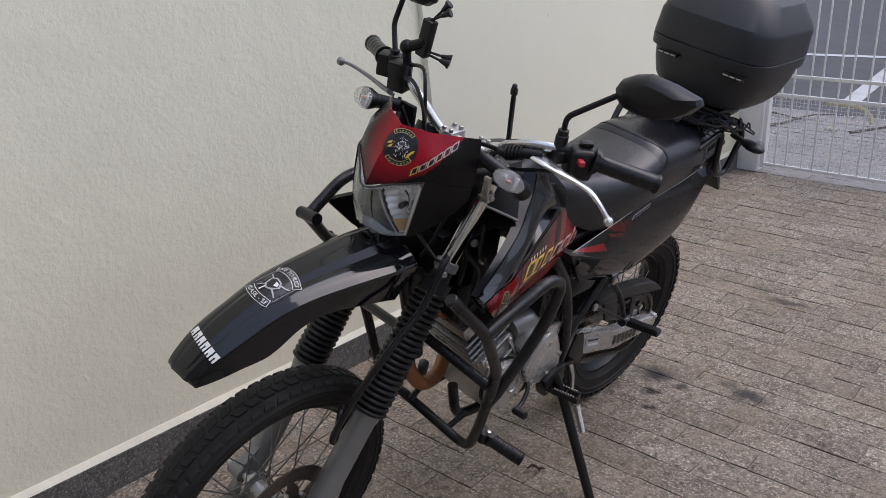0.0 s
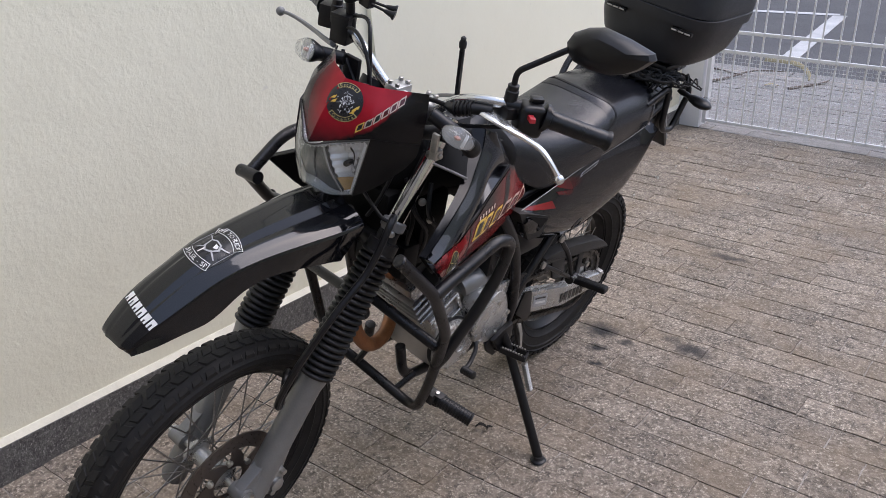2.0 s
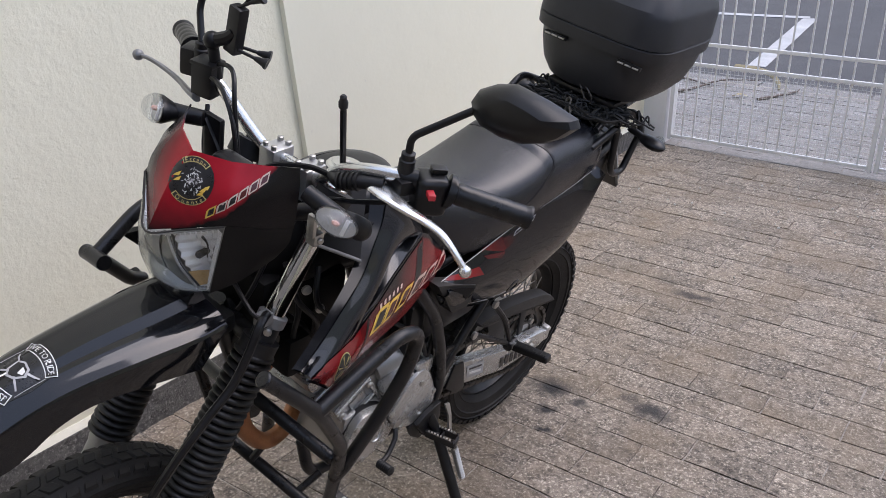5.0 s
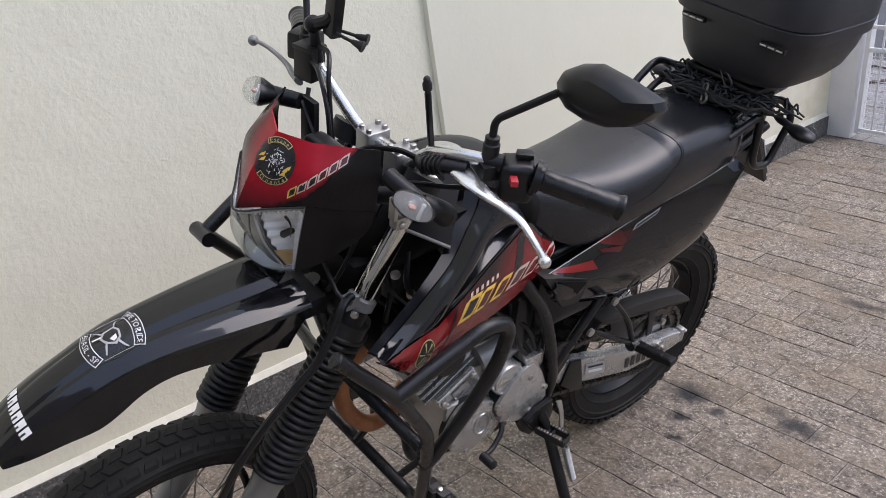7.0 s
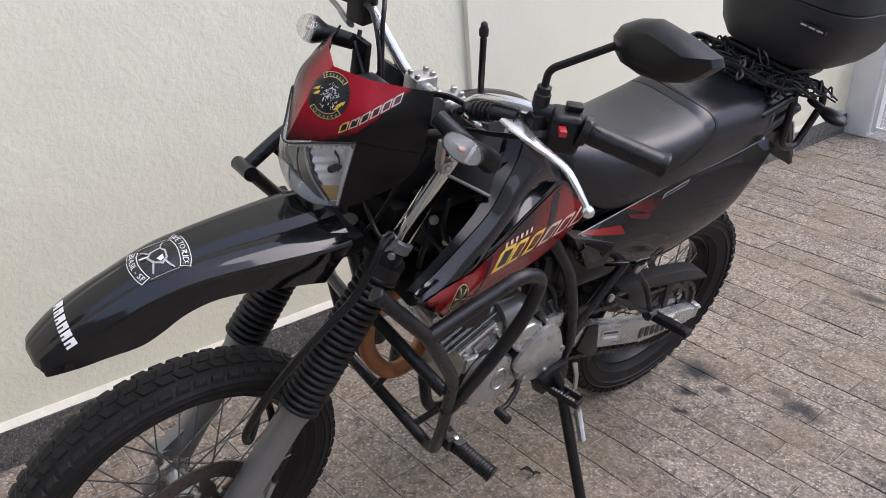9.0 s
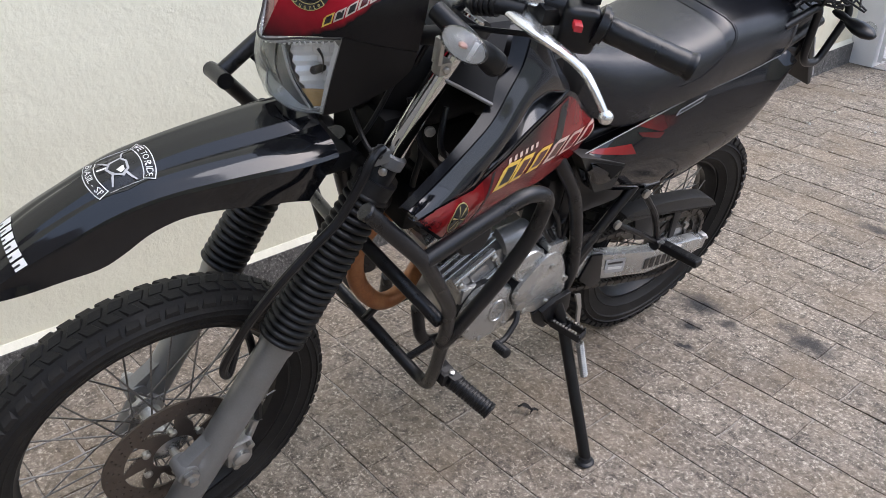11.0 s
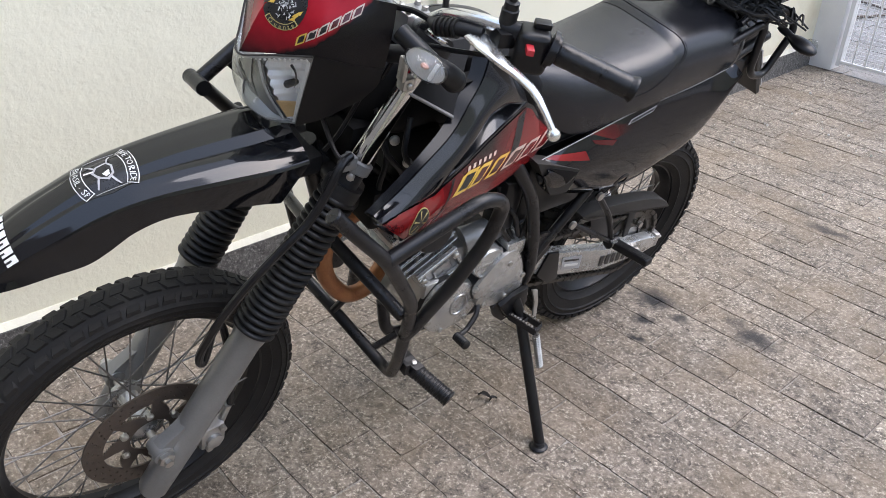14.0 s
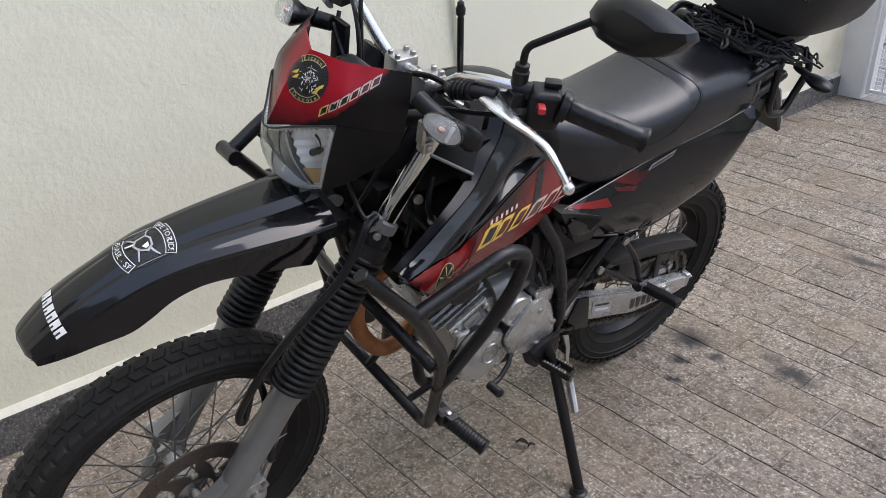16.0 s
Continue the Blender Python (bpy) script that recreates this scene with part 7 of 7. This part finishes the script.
def glyphs(text, size):
    """Polygons of a line of text in the built-in font, with its width."""
    cu = bpy.data.curves.new("text", "FONT")
    cu.body, cu.size, cu.resolution_u = text, size, 2
    ob = new("text", cu)
    me = bpy.data.meshes.new_from_object(ob.evaluated_get(bpy.context.evaluated_depsgraph_get()))
    polys = [[(me.vertices[i].co.x, me.vertices[i].co.y) for i in p.vertices] for p in me.polygons]
    wide = max((v.co.x for v in me.vertices), default=size * 0.3)
    bpy.data.objects.remove(ob)
    bpy.data.curves.remove(cu)
    bpy.data.meshes.remove(me)
    return polys, wide


def arc_band(c, r0, r1, a0, a1, n=14):
    pts = []
    for r, seq in ((r1, range(n + 1)), (r0, range(n, -1, -1))):
        pts += [(c[0] + r * math.cos(radians(a0 + (a1 - a0) * i / n)), c[1] + r * math.sin(radians(a0 + (a1 - a0) * i / n))) for i in seq]
    quads = []
    m = n + 1
    for i in range(n):
        quads.append([pts[i], pts[i + 1], pts[2 * m - 2 - i], pts[2 * m - 1 - i]])
    return quads


def arc_text(text, c, r, a0, a1, size):
    out = []
    adv = []
    for ch in text:
        polys, w = glyphs(ch, size) if ch != " " else ([], size * 0.25)
        adv.append((polys, w + size * 0.06))
    total = sum(w for _, w in adv)
    run = 0
    for polys, w in adv:
        t = (run + w / 2) / total
        a = radians(a0 + (a1 - a0) * t)
        sgn = 1 if a1 < a0 else -1
        q = (c[0] + r * math.cos(a), c[1] + r * math.sin(a))
        th = a - math.pi / 2 if sgn > 0 else a + math.pi / 2
        for p in polys:
            out.append([(q[0] + (x - w / 2) * math.cos(th) - (y - size * 0.35) * math.sin(th), q[1] + (x - w / 2) * math.sin(th) + (y - size * 0.35) * math.cos(th)) for x, y in p])
        run += w
    return out


# sticker on the fender: two lettered bands round a plain emblem
ft = surface_tree(fender)
SO, SN, SU = (1.395, 0.029, 0.957), (0.24, 0.22, 0.94), (0.02, 0.95, -0.25)
decal("sticker_ground", [[(-0.034, -0.040), (0.034, -0.040), (0.040, 0.0), (0.034, 0.040), (-0.034, 0.040), (-0.040, 0.0)]], ft, SO, SN, SU, black_decal, fender, 0.0006)
C1, C2 = (0.0, -0.034), (0.0, 0.036)
for c, a0, a1, word in ((C1, 119, 61, "LIVE TO RIDE"), (C2, 243, 297, "BRASIL - SP")):
    decal("sticker_band", arc_band(c, 0.0655, 0.0825, a0, a1), ft, SO, SN, SU, white_decal, fender, 0.0014)
    k = 1.0 if a1 < a0 else -1.0
    decal("sticker_band_fill", arc_band(c, 0.0668, 0.0812, a0 - k, a1 + k), ft, SO, SN, SU, black_decal, fender, 0.0020)
    decal("sticker_text", arc_text(word, c, 0.0740, a0 - 2.5 * k, a1 + 2.5 * k, 0.0125), ft, SO, SN, SU, white_decal, fender, 0.0027, "white sticker lettering", 0.006)
for k, (poly, mat) in enumerate(([(( -0.016, 0.010), (-0.006, 0.016), (0.010, 0.014), (0.018, 0.004), (0.010, -0.010), (-0.004, -0.016), (-0.014, -0.008)), grey_decal], [((-0.013, 0.008), (-0.005, 0.013), (0.008, 0.011), (0.014, 0.003), (0.008, -0.007), (-0.003, -0.012), (-0.011, -0.006)), black_decal],
                                 [((0.000, 0.009), (0.009, 0.008), (0.012, 0.002), (0.004, -0.002)), white_decal], [((-0.030, 0.016), (-0.028, 0.018), (-0.012, 0.010), (-0.013, 0.008)), grey_decal], [((0.014, 0.010), (0.030, 0.018), (0.031, 0.016), (0.016, 0.007)), grey_decal],
                                 [((-0.010, -0.008), (-0.022, -0.020), (-0.020, -0.021), (-0.008, -0.010)), grey_decal], [((0.006, -0.008), (0.026, -0.017), (0.027, -0.015), (0.009, -0.006)), grey_decal], [((-0.006, -0.012), (-0.008, -0.026), (-0.005, -0.026), (-0.003, -0.013)), white_decal])):
    decal("sticker_emblem", [list(poly)], ft, SO, SN, SU, mat, fender, 0.0014 + 0.0003 * k)
for x in (-0.0345, 0.0335):
    decal("sticker_edge", [[(x, -0.022), (x + 0.001, -0.022), (x + 0.001, 0.024), (x, 0.024)]], ft, SO, SN, SU, grey_decal, fender, 0.0013)
# row of white bars for the maker's name on the fender's nose
YO, YN, YU = (1.545, 0.032, 0.884), (0.62, 0.25, 0.74), (-0.03, 0.95, -0.30)
for i in range(6):
    x0 = -0.043 + 0.0150 * i
    decal("name_bar", [[(x0, -0.009), (x0 + 0.0115, -0.009), (x0 + 0.0115, 0.009), (x0, 0.009)]], ft, YO, YN, YU, white_decal, fender, 0.0012)
    decal("name_gap", [[(x0 + 0.0042, -0.009), (x0 + 0.0073, -0.009), (x0 + 0.0073, 0.001 if i % 2 else -0.003), (x0 + 0.0042, 0.001 if i % 2 else -0.003)]], ft, YO, YN, YU, black_decal, fender, 0.0016)

# round emblem and slanted lettering shapes on the cowl
ct = surface_tree(cowl)
EO, EN, EU = (1.131, 0.052, 1.195), (0.80, 0.42, 0.42), (-0.45, 0.89, 0.0)
decal("emblem", arc_band((0, 0), 0.0, 0.036, 0, 360, 24), ct, EO, EN, EU, black_decal, cowl, 0.0008, "round black emblem")
for r0, r1, a0, a1, m in ((0.0275, 0.0365, 130, 50, gold_decal), (0.0285, 0.0355, 127, 53, black_decal), (0.0275, 0.0365, 225, 325, gold_decal), (0.0285, 0.0355, 228, 322, black_decal)):
    decal("emblem_band", arc_band((0, 0), r0, r1, a0, a1), ct, EO, EN, EU, m, cowl, 0.0012 if m is gold_decal else 0.0015)
for word, a0, a1 in (("Escape", 124, 56), ("Quente", 231, 319)):
    decal("emblem_text", arc_text(word, (0, 0), 0.0318, a0, a1, 0.0095), ct, EO, EN, EU, gold_decal, cowl, 0.0019, "gold emblem lettering", 0.02)
rng = random.Random(3)
for i in range(64):
    a, r = rng.uniform(0, 6.28), rng.uniform(0.001, 0.019)
    x, y, b, w, h = r * math.cos(a), r * math.sin(a) * 1.1, rng.uniform(0, 3.14), rng.uniform(0.002, 0.006), rng.uniform(0.0003, 0.0009)
    q = [(x + dx * w / 2 * math.cos(b) - dy * h * math.sin(b), y + dx * w / 2 * math.sin(b) + dy * h * math.cos(b)) for dx, dy in ((-1, -1), (1, -1), (1, 1), (-1, 1))]
    decal("emblem_stroke", [q], ct, EO, EN, EU, grey_decal if i % 3 else white_decal, cowl, 0.0012)
for x, y in ((-0.024, 0.004), (-0.022, -0.003), (0.021, -0.010), (0.025, -0.006), (0.018, -0.016)):
    decal("emblem_flame", [[(x - 0.005, y - 0.003), (x + 0.004, y - 0.001), (x + 0.006, y + 0.006), (x - 0.001, y + 0.002)]], ct, EO, EN, EU, yellow_decal, cowl, 0.0012)


def slant_letter(tree, o, n, u, w, h, skew, edge, fill, parent, lift):
    """One plain letter-sized slanted shape: a coloured rim and an inner field."""
    a = [(0, 0), (w, 0), (w + skew, h), (skew + w * 0.16, h), (skew * 0.72, h * 0.82)]
    b = [(w * 0.17 + skew * 0.17, h * 0.17), (w * 0.87 + skew * 0.17, h * 0.17), (w * 0.83 + skew * 0.83, h * 0.83), (w * 0.20 + skew * 0.83, h * 0.83)]
    decal("letter_shape", [a], tree, o, n, u, edge, parent, lift)
    decal("letter_field", [b], tree, o, n, u, fill, parent, lift + 0.0005)


LA, LB = V(1.125, 0.087, 1.142), V(1.043, 0.1365, 1.206)
for i in range(6):
    o = LA.lerp(LB, i / 6.3)
    slant_letter(ct, o, (0.62, 0.77, 0.14), LB - LA, 0.0158, 0.0112, 0.0120, pink_decal if i > 0 else yellow_decal, (black_decal if i in (0, 1, 2) else dark_red_decal), cowl, 0.0012)

# shroud: dark fields, round emblem, lettering shapes
for s in (1,):
    sp = shrouds[s]
    st = surface_tree(sp)
    ON, NN, UU = (0.70, 0.160, 0.87), (-0.305, 0.952, 0.0), (-0.952, -0.305, 0)
    to2 = lambda pts: [((0.70 - x) / 0.952, z - 0.87) for x, z in pts]
    decal("red_field", [to2([(1.074, 0.938), (1.000, 0.860), (0.950, 0.851), (0.906, 0.845), (0.906, 0.915), (0.932, 0.911)])], st, ON, NN, UU, red_decal, sp, 0.0016, "glossy red field")
    decal("fade_field", [to2([(0.906, 0.915), (0.906, 0.845), (0.815, 0.828), (0.770, 0.818), (0.770, 0.938), (0.837, 0.926)])], st, ON, NN, UU, shroud_red, sp, 0.0016, "red print fading to black")
    decal("red_field", [to2([(0.770, 0.938), (0.770, 0.818), (0.690, 0.803), (0.690, 0.948)]), to2([(0.690, 0.948), (0.690, 0.803), (0.560, 0.803), (0.530, 0.862), (0.595, 0.914), (0.618, 0.942), (0.640, 0.954)])], st, ON, NN, UU, end_red, sp, 0.0016, "glossy red field")
    decal("dark_slash", [to2([(0.668, 0.946), (0.640, 0.952), (0.672, 0.868), (0.700, 0.872)])], st, ON, NN, UU, black_decal, sp, 0.0021)
    decal("dark_slash", [to2([(0.880, 0.917), (0.872, 0.918), (0.918, 0.848), (0.926, 0.849)])], st, ON, NN, UU, black_decal, sp, 0.0021)
    dc = to2([(0.972, 0.884)])[0]
    for r, m, h in ((0.0255, gold_decal, 0.0021), (0.0235, black_decal, 0.0026)):
        decal("round_emblem", arc_band(dc, 0.0, r, 0, 360, 26), st, ON, NN, UU, m, sp, h)
    for a in range(0, 360, 60):
        decal("emblem_ray", arc_band(dc, 0.004, 0.021, a + 24, a + 36, 2), st, ON, NN, UU, gold_decal, sp, 0.0030)
    for i in range(6):
        x = (0.884, 0.836, 0.780, 0.722, 0.662, 0.598)[i]
        p = V(x, 0.32 * x - 0.064, 0.886 - 0.17 * (0.884 - x))
        slant_letter(st, p, NN, (-0.94, -0.301, -0.16), (0.046, 0.040, 0.044, 0.050, 0.050, 0.054)[i], 0.036, 0.040, (yellow_decal, yellow_decal, yellow_decal, pink_decal, pink_decal, pink_decal)[i], (black_decal, dark_red_decal, dark_red_decal, dark_red_decal, red_decal, red_decal)[i], sp, 0.0026)
    for i in range(6):
        x = 0.838 - 0.0165 * i
        p = V(x, 0.32 * x - 0.064, 0.914 - 0.0015 * i)
        decal("model_bar", [[(0, 0), (0.0085, 0), (0.0115, 0.008), (0.003, 0.008)]], st, p, NN, UU, pink_decal, sp, 0.0026)
    # side panel stripes
    pp = panels[s]
    pt = surface_tree(pp)
    PO, PN, PU = (0.35, 0.15, 0.82), (0, 1, 0.1), (-1, 0, 0)
    q2 = lambda pts: [(0.35 - x, z - 0.82) for x, z in pts]
    decal("stripe", [q2([(0.539, 0.806), (0.520, 0.810), (0.430, 0.804), (0.416, 0.780), (0.500, 0.797)])], pt, PO, PN, PU, stripe_red, pp, 0.0009)
    decal("stripe", [q2([(0.414, 0.836), (0.353, 0.846), (0.278, 0.833), (0.296, 0.821), (0.343, 0.811)])], pt, PO, PN, PU, stripe_red, pp, 0.0006)
    decal("stripe", [q2([(0.411, 0.822), (0.334, 0.809), (0.347, 0.798), (0.400, 0.812)])], pt, PO, PN, PU, dark_red_decal, pp, 0.0012)
    decal("badge_rim", [q2([(0.303, 0.834), (0.222, 0.850), (0.210, 0.861), (0.292, 0.845)])], pt, PO, PN, PU, grey_decal, pp, 0.0008)
    decal("badge_field", [q2([(0.298, 0.836), (0.223, 0.8515), (0.215, 0.858), (0.290, 0.8435)])], pt, PO, PN, PU, black_decal, pp, 0.0012)
# swingarm label and name bars
sw = [o for o in bike.children if o.name.startswith("swingarm")][0]
for name, pts, y, m in (("label", [(0.316, 0.416), (0.236, 0.393), (0.230, 0.346), (0.308, 0.372)], 0.1150, grey_decal), ("label_line", [(0.306, 0.405), (0.246, 0.387), (0.245, 0.381), (0.305, 0.399)], 0.1160, black_decal), ("label_line", [(0.300, 0.388), (0.244, 0.370), (0.243, 0.362), (0.299, 0.380)], 0.1160, white_decal)):
    bm = bmesh.new()
    prism(bm, [V(x, y, z) for x, z in pts], (0, 0.0008, 0))
    part(name, bm, m, sw)
for i in range(6):
    x, z = 0.140 - 0.024 * i, 0.318 - 0.0035 * i
    bm = bmesh.new()
    prism(bm, [V(x, 0.1150, z - 0.004), V(x - 0.015, 0.1150, z - 0.006), V(x - 0.011, 0.1150, z + 0.030), V(x + 0.004, 0.1150, z + 0.032)], (0, 0.0008, 0))
    part("name_bar", bm, black_decal, sw)
for i in range(6):
    x = 0.630 - 0.0085 * i
    bm = bmesh.new()
    prism(bm, [V(x, 0.1290, 0.522), V(x - 0.0055, 0.1290, 0.522), V(x - 0.0055, 0.1290, 0.531), V(x, 0.1290, 0.531)], (0, 0.0012, 0))
    part("name_bar", bm, steel, engine)

# ---- loose things on the ground ----
rng = random.Random(11)


def leaf(x, y, turn, length, width, mat, label):
    bm = bmesh.new()
    rows = []
    for i in range(7):
        t = i / 6
        w = width * math.sin(math.pi * (0.06 + 0.9 * t)) * 0.5
        z = 0.004 + 0.010 * math.sin(math.pi * t) * rng.uniform(0.6, 1.2)
        rows.append([V(length * (t - 0.5), -w, z + 0.006), V(length * (t - 0.5), 0, z), V(length * (t - 0.5), w, z + 0.004)])
    bm = shell(rows, 0.0006)
    ob = solo("fallen_leaf", bm, mat, label, "leaf", "fallen leaves")
    ob.matrix_world = pose(x, y, 0.004, 0, 0, turn)
    return ob


leaf(-0.829, 1.902, 25, 0.038, 0.018, dark_leaf, "dark shrivelled dead leaf on the paving")
leaf(-0.806, 1.912, 80, 0.024, 0.012, dark_leaf, "dark shrivelled dead leaf on the paving")
leaf(-1.585, 6.77, 20, 0.11, 0.07, dry_leaf, "dry yellow leaf on the pavement outside")
leaf(0.17, 3.42, 120, 0.06, 0.03, dry_leaf, "dry brown leaf on the paving")
bm = bmesh.new()
sweep(bm, [(-1.95, 7.72, 0.012), (-1.75, 7.63, 0.03), (-1.58, 7.48, 0.035), (-1.46, 7.28, 0.02), (-1.41, 7.12, 0.008)], (0.030, 0.010), 8, 5, 0.3)
solo("palm_husk", bm, dry_leaf, "curved dry palm husk on the pavement outside", "palm husk")
for pts in ([(-2.25, 6.35, 0.010), (-1.98, 6.75, 0.012), (-1.85, 7.1, 0.03), (-1.62, 7.32, 0.014)], [(-2.6, 7.2, 0.010), (-2.2, 7.12, 0.012), (-1.9, 7.0, 0.010)], [(-1.45, 6.75, 0.008), (-1.30, 7.05, 0.012), (-1.28, 7.2, 0.010)]):
    bm = bmesh.new()
    sweep(bm, pts, (0.012, 0.005), 7, 4)
    solo("twig", bm, twig_mat, "grey fallen twig on the pavement outside", "twig", "twigs")
bm = bmesh.new()
for _ in range(170):
    x, y, r = rng.uniform(-1.70, 0.9), rng.choice((rng.uniform(3.3, 5.3), rng.uniform(4.4, 5.35))), rng.choice((0.003, 0.004, 0.005, 0.008))
    m = Matrix.Translation((x, y, 0.003)) @ Euler((rng.uniform(0, 3), rng.uniform(0, 3), rng.uniform(0, 3))).to_matrix().to_4x4() @ Matrix.Diagonal((1, rng.uniform(0.5, 1), rng.uniform(0.4, 0.8), 1))
    bmesh.ops.create_icosphere(bm, subdivisions=1, radius=r, matrix=m)
solo("plaster_crumbs", bm, crumb_mat, "pale plaster crumbs scattered near the gate", "crumbs", kind="stuff")

# ---- plinth stones ----
y = -0.2
i = 0
while y < 5.40:
    w = rng.uniform(0.75, 1.10)
    y1 = min(y + w, 5.40)
    if y < 2.56 < y1:
        y1 = 2.56
    x1 = WALL_X + (0.021 if y1 <= 2.56 else 0.036)
    bm = bmesh.new()
    box(bm, (x1 - 0.012, y + 0.0006, -0.02), (x1, y1 - 0.0006, 0.1135), 0.0015, None, 1)
    part("stone_slab", bm, plinth_mat, plinth)
    y = y1

# ---- paving stones ----
def paver_verts(w, d, r):
    """A split stone: uneven top, worn rounded rim."""
    nx, ny = 4, 3
    xs = [-w / 2 + w * i / nx for i in range(nx + 1)]
    ys = [-d / 2 + d * j / ny for j in range(ny + 1)]
    vs, fs = [], []
    for j, yy in enumerate(ys):
        for i, xx in enumerate(xs):
            rim = i in (0, nx) or j in (0, ny)
            e = 0.0021 if rim else 0
            vs.append((xx * (1 - 0.004 * (i in (0, nx))) + r.uniform(-e, e), yy * (1 - 0.012 * (j in (0, ny))) + r.uniform(-e, e), (-0.0022 if rim else 0.0) + r.uniform(-0.0012, 0.0012)))
    for j in range(ny):
        for i in range(nx):
            a = j * (nx + 1) + i
            fs.append((a, a + 1, a + nx + 2, a + nx + 1))
    loop = list(range(nx + 1)) + [j * (nx + 1) + nx for j in range(1, ny + 1)] + [ny * (nx + 1) + i for i in range(nx - 1, -1, -1)] + [j * (nx + 1) for j in range(ny - 1, 0, -1)]
    base = len(vs)
    for a in loop:
        vs.append((vs[a][0] * 1.015, vs[a][1] * 1.02, -0.022))
    m = len(loop)
    for k in range(m):
        fs.append((loop[(k + 1) % m], loop[k], base + k, base + (k + 1) % m))
    return vs, fs


stone_meshes = []
for k in range(10):
    vs, fs = paver_verts(LONG - 0.0024, COURSE - 0.0034, rng)
    me = bpy.data.meshes.new("paving_stone")
    me.from_pydata(vs, [], fs)
    me.materials.append(pave_mat)
    me.polygons.foreach_set("use_smooth", [True] * len(me.polygons))
    me.set_sharp_from_angle(angle=radians(50))
    stone_meshes.append(me)

Y0, X0 = 1.9566, -0.221
rest_v, rest_f, out_v, out_f = [], [], [], []
for c in range(-33, 45):
    y = Y0 + COURSE * (c + 0.5)
    outside = y > GATE_Y + 0.03
    off = X0 + (LONG / 2 if c % 2 else 0) + rng.uniform(-0.008, 0.008)
    for q in range(-14 if outside else -7, 14):
        x = off + LONG * (q + 0.5)
        if not outside and (x < WALL_X - 0.02 or x > 2.9):
            continue
        if y > 7.17:
            continue
        tilt_a, tilt_b, dz = rng.uniform(-0.5, 0.5), rng.uniform(-0.6, 0.6), rng.uniform(-0.0015, 0.0012)
        m = pose(x + rng.uniform(-0.0015, 0.0015), y + rng.uniform(-0.001, 0.001), dz, tilt_a, tilt_b, rng.uniform(-0.5, 0.5) + rng.choice((0, 180)))
        if -1.8 < x < 0.55 and 0.55 < y < 3.35:
            ob = new("paving_stone", rng.choice(stone_meshes))
            ob.parent = base_ground
            ob.matrix_basis = m
        else:
            vs, fs = paver_verts(LONG - 0.0024, COURSE - 0.0034, rng)
            tv, tf = (out_v, out_f) if outside else (rest_v, rest_f)
            k = len(tv)
            tv += [tuple(m @ Vector(v)) for v in vs]
            tf += [tuple(i + k for i in f) for f in fs]
for vs, fs, mat in ((rest_v, rest_f, pave_rest), (out_v, out_f, street_stone)):
    me = bpy.data.meshes.new("paving_field")
    me.from_pydata(vs, [], fs)
    me.materials.append(mat)
    me.polygons.foreach_set("use_smooth", [True] * len(me.polygons))
    me.set_sharp_from_angle(angle=radians(50))
    ob = new("paving_field", me)
    ob.parent = base_ground
    ob["kind"] = "stuff"
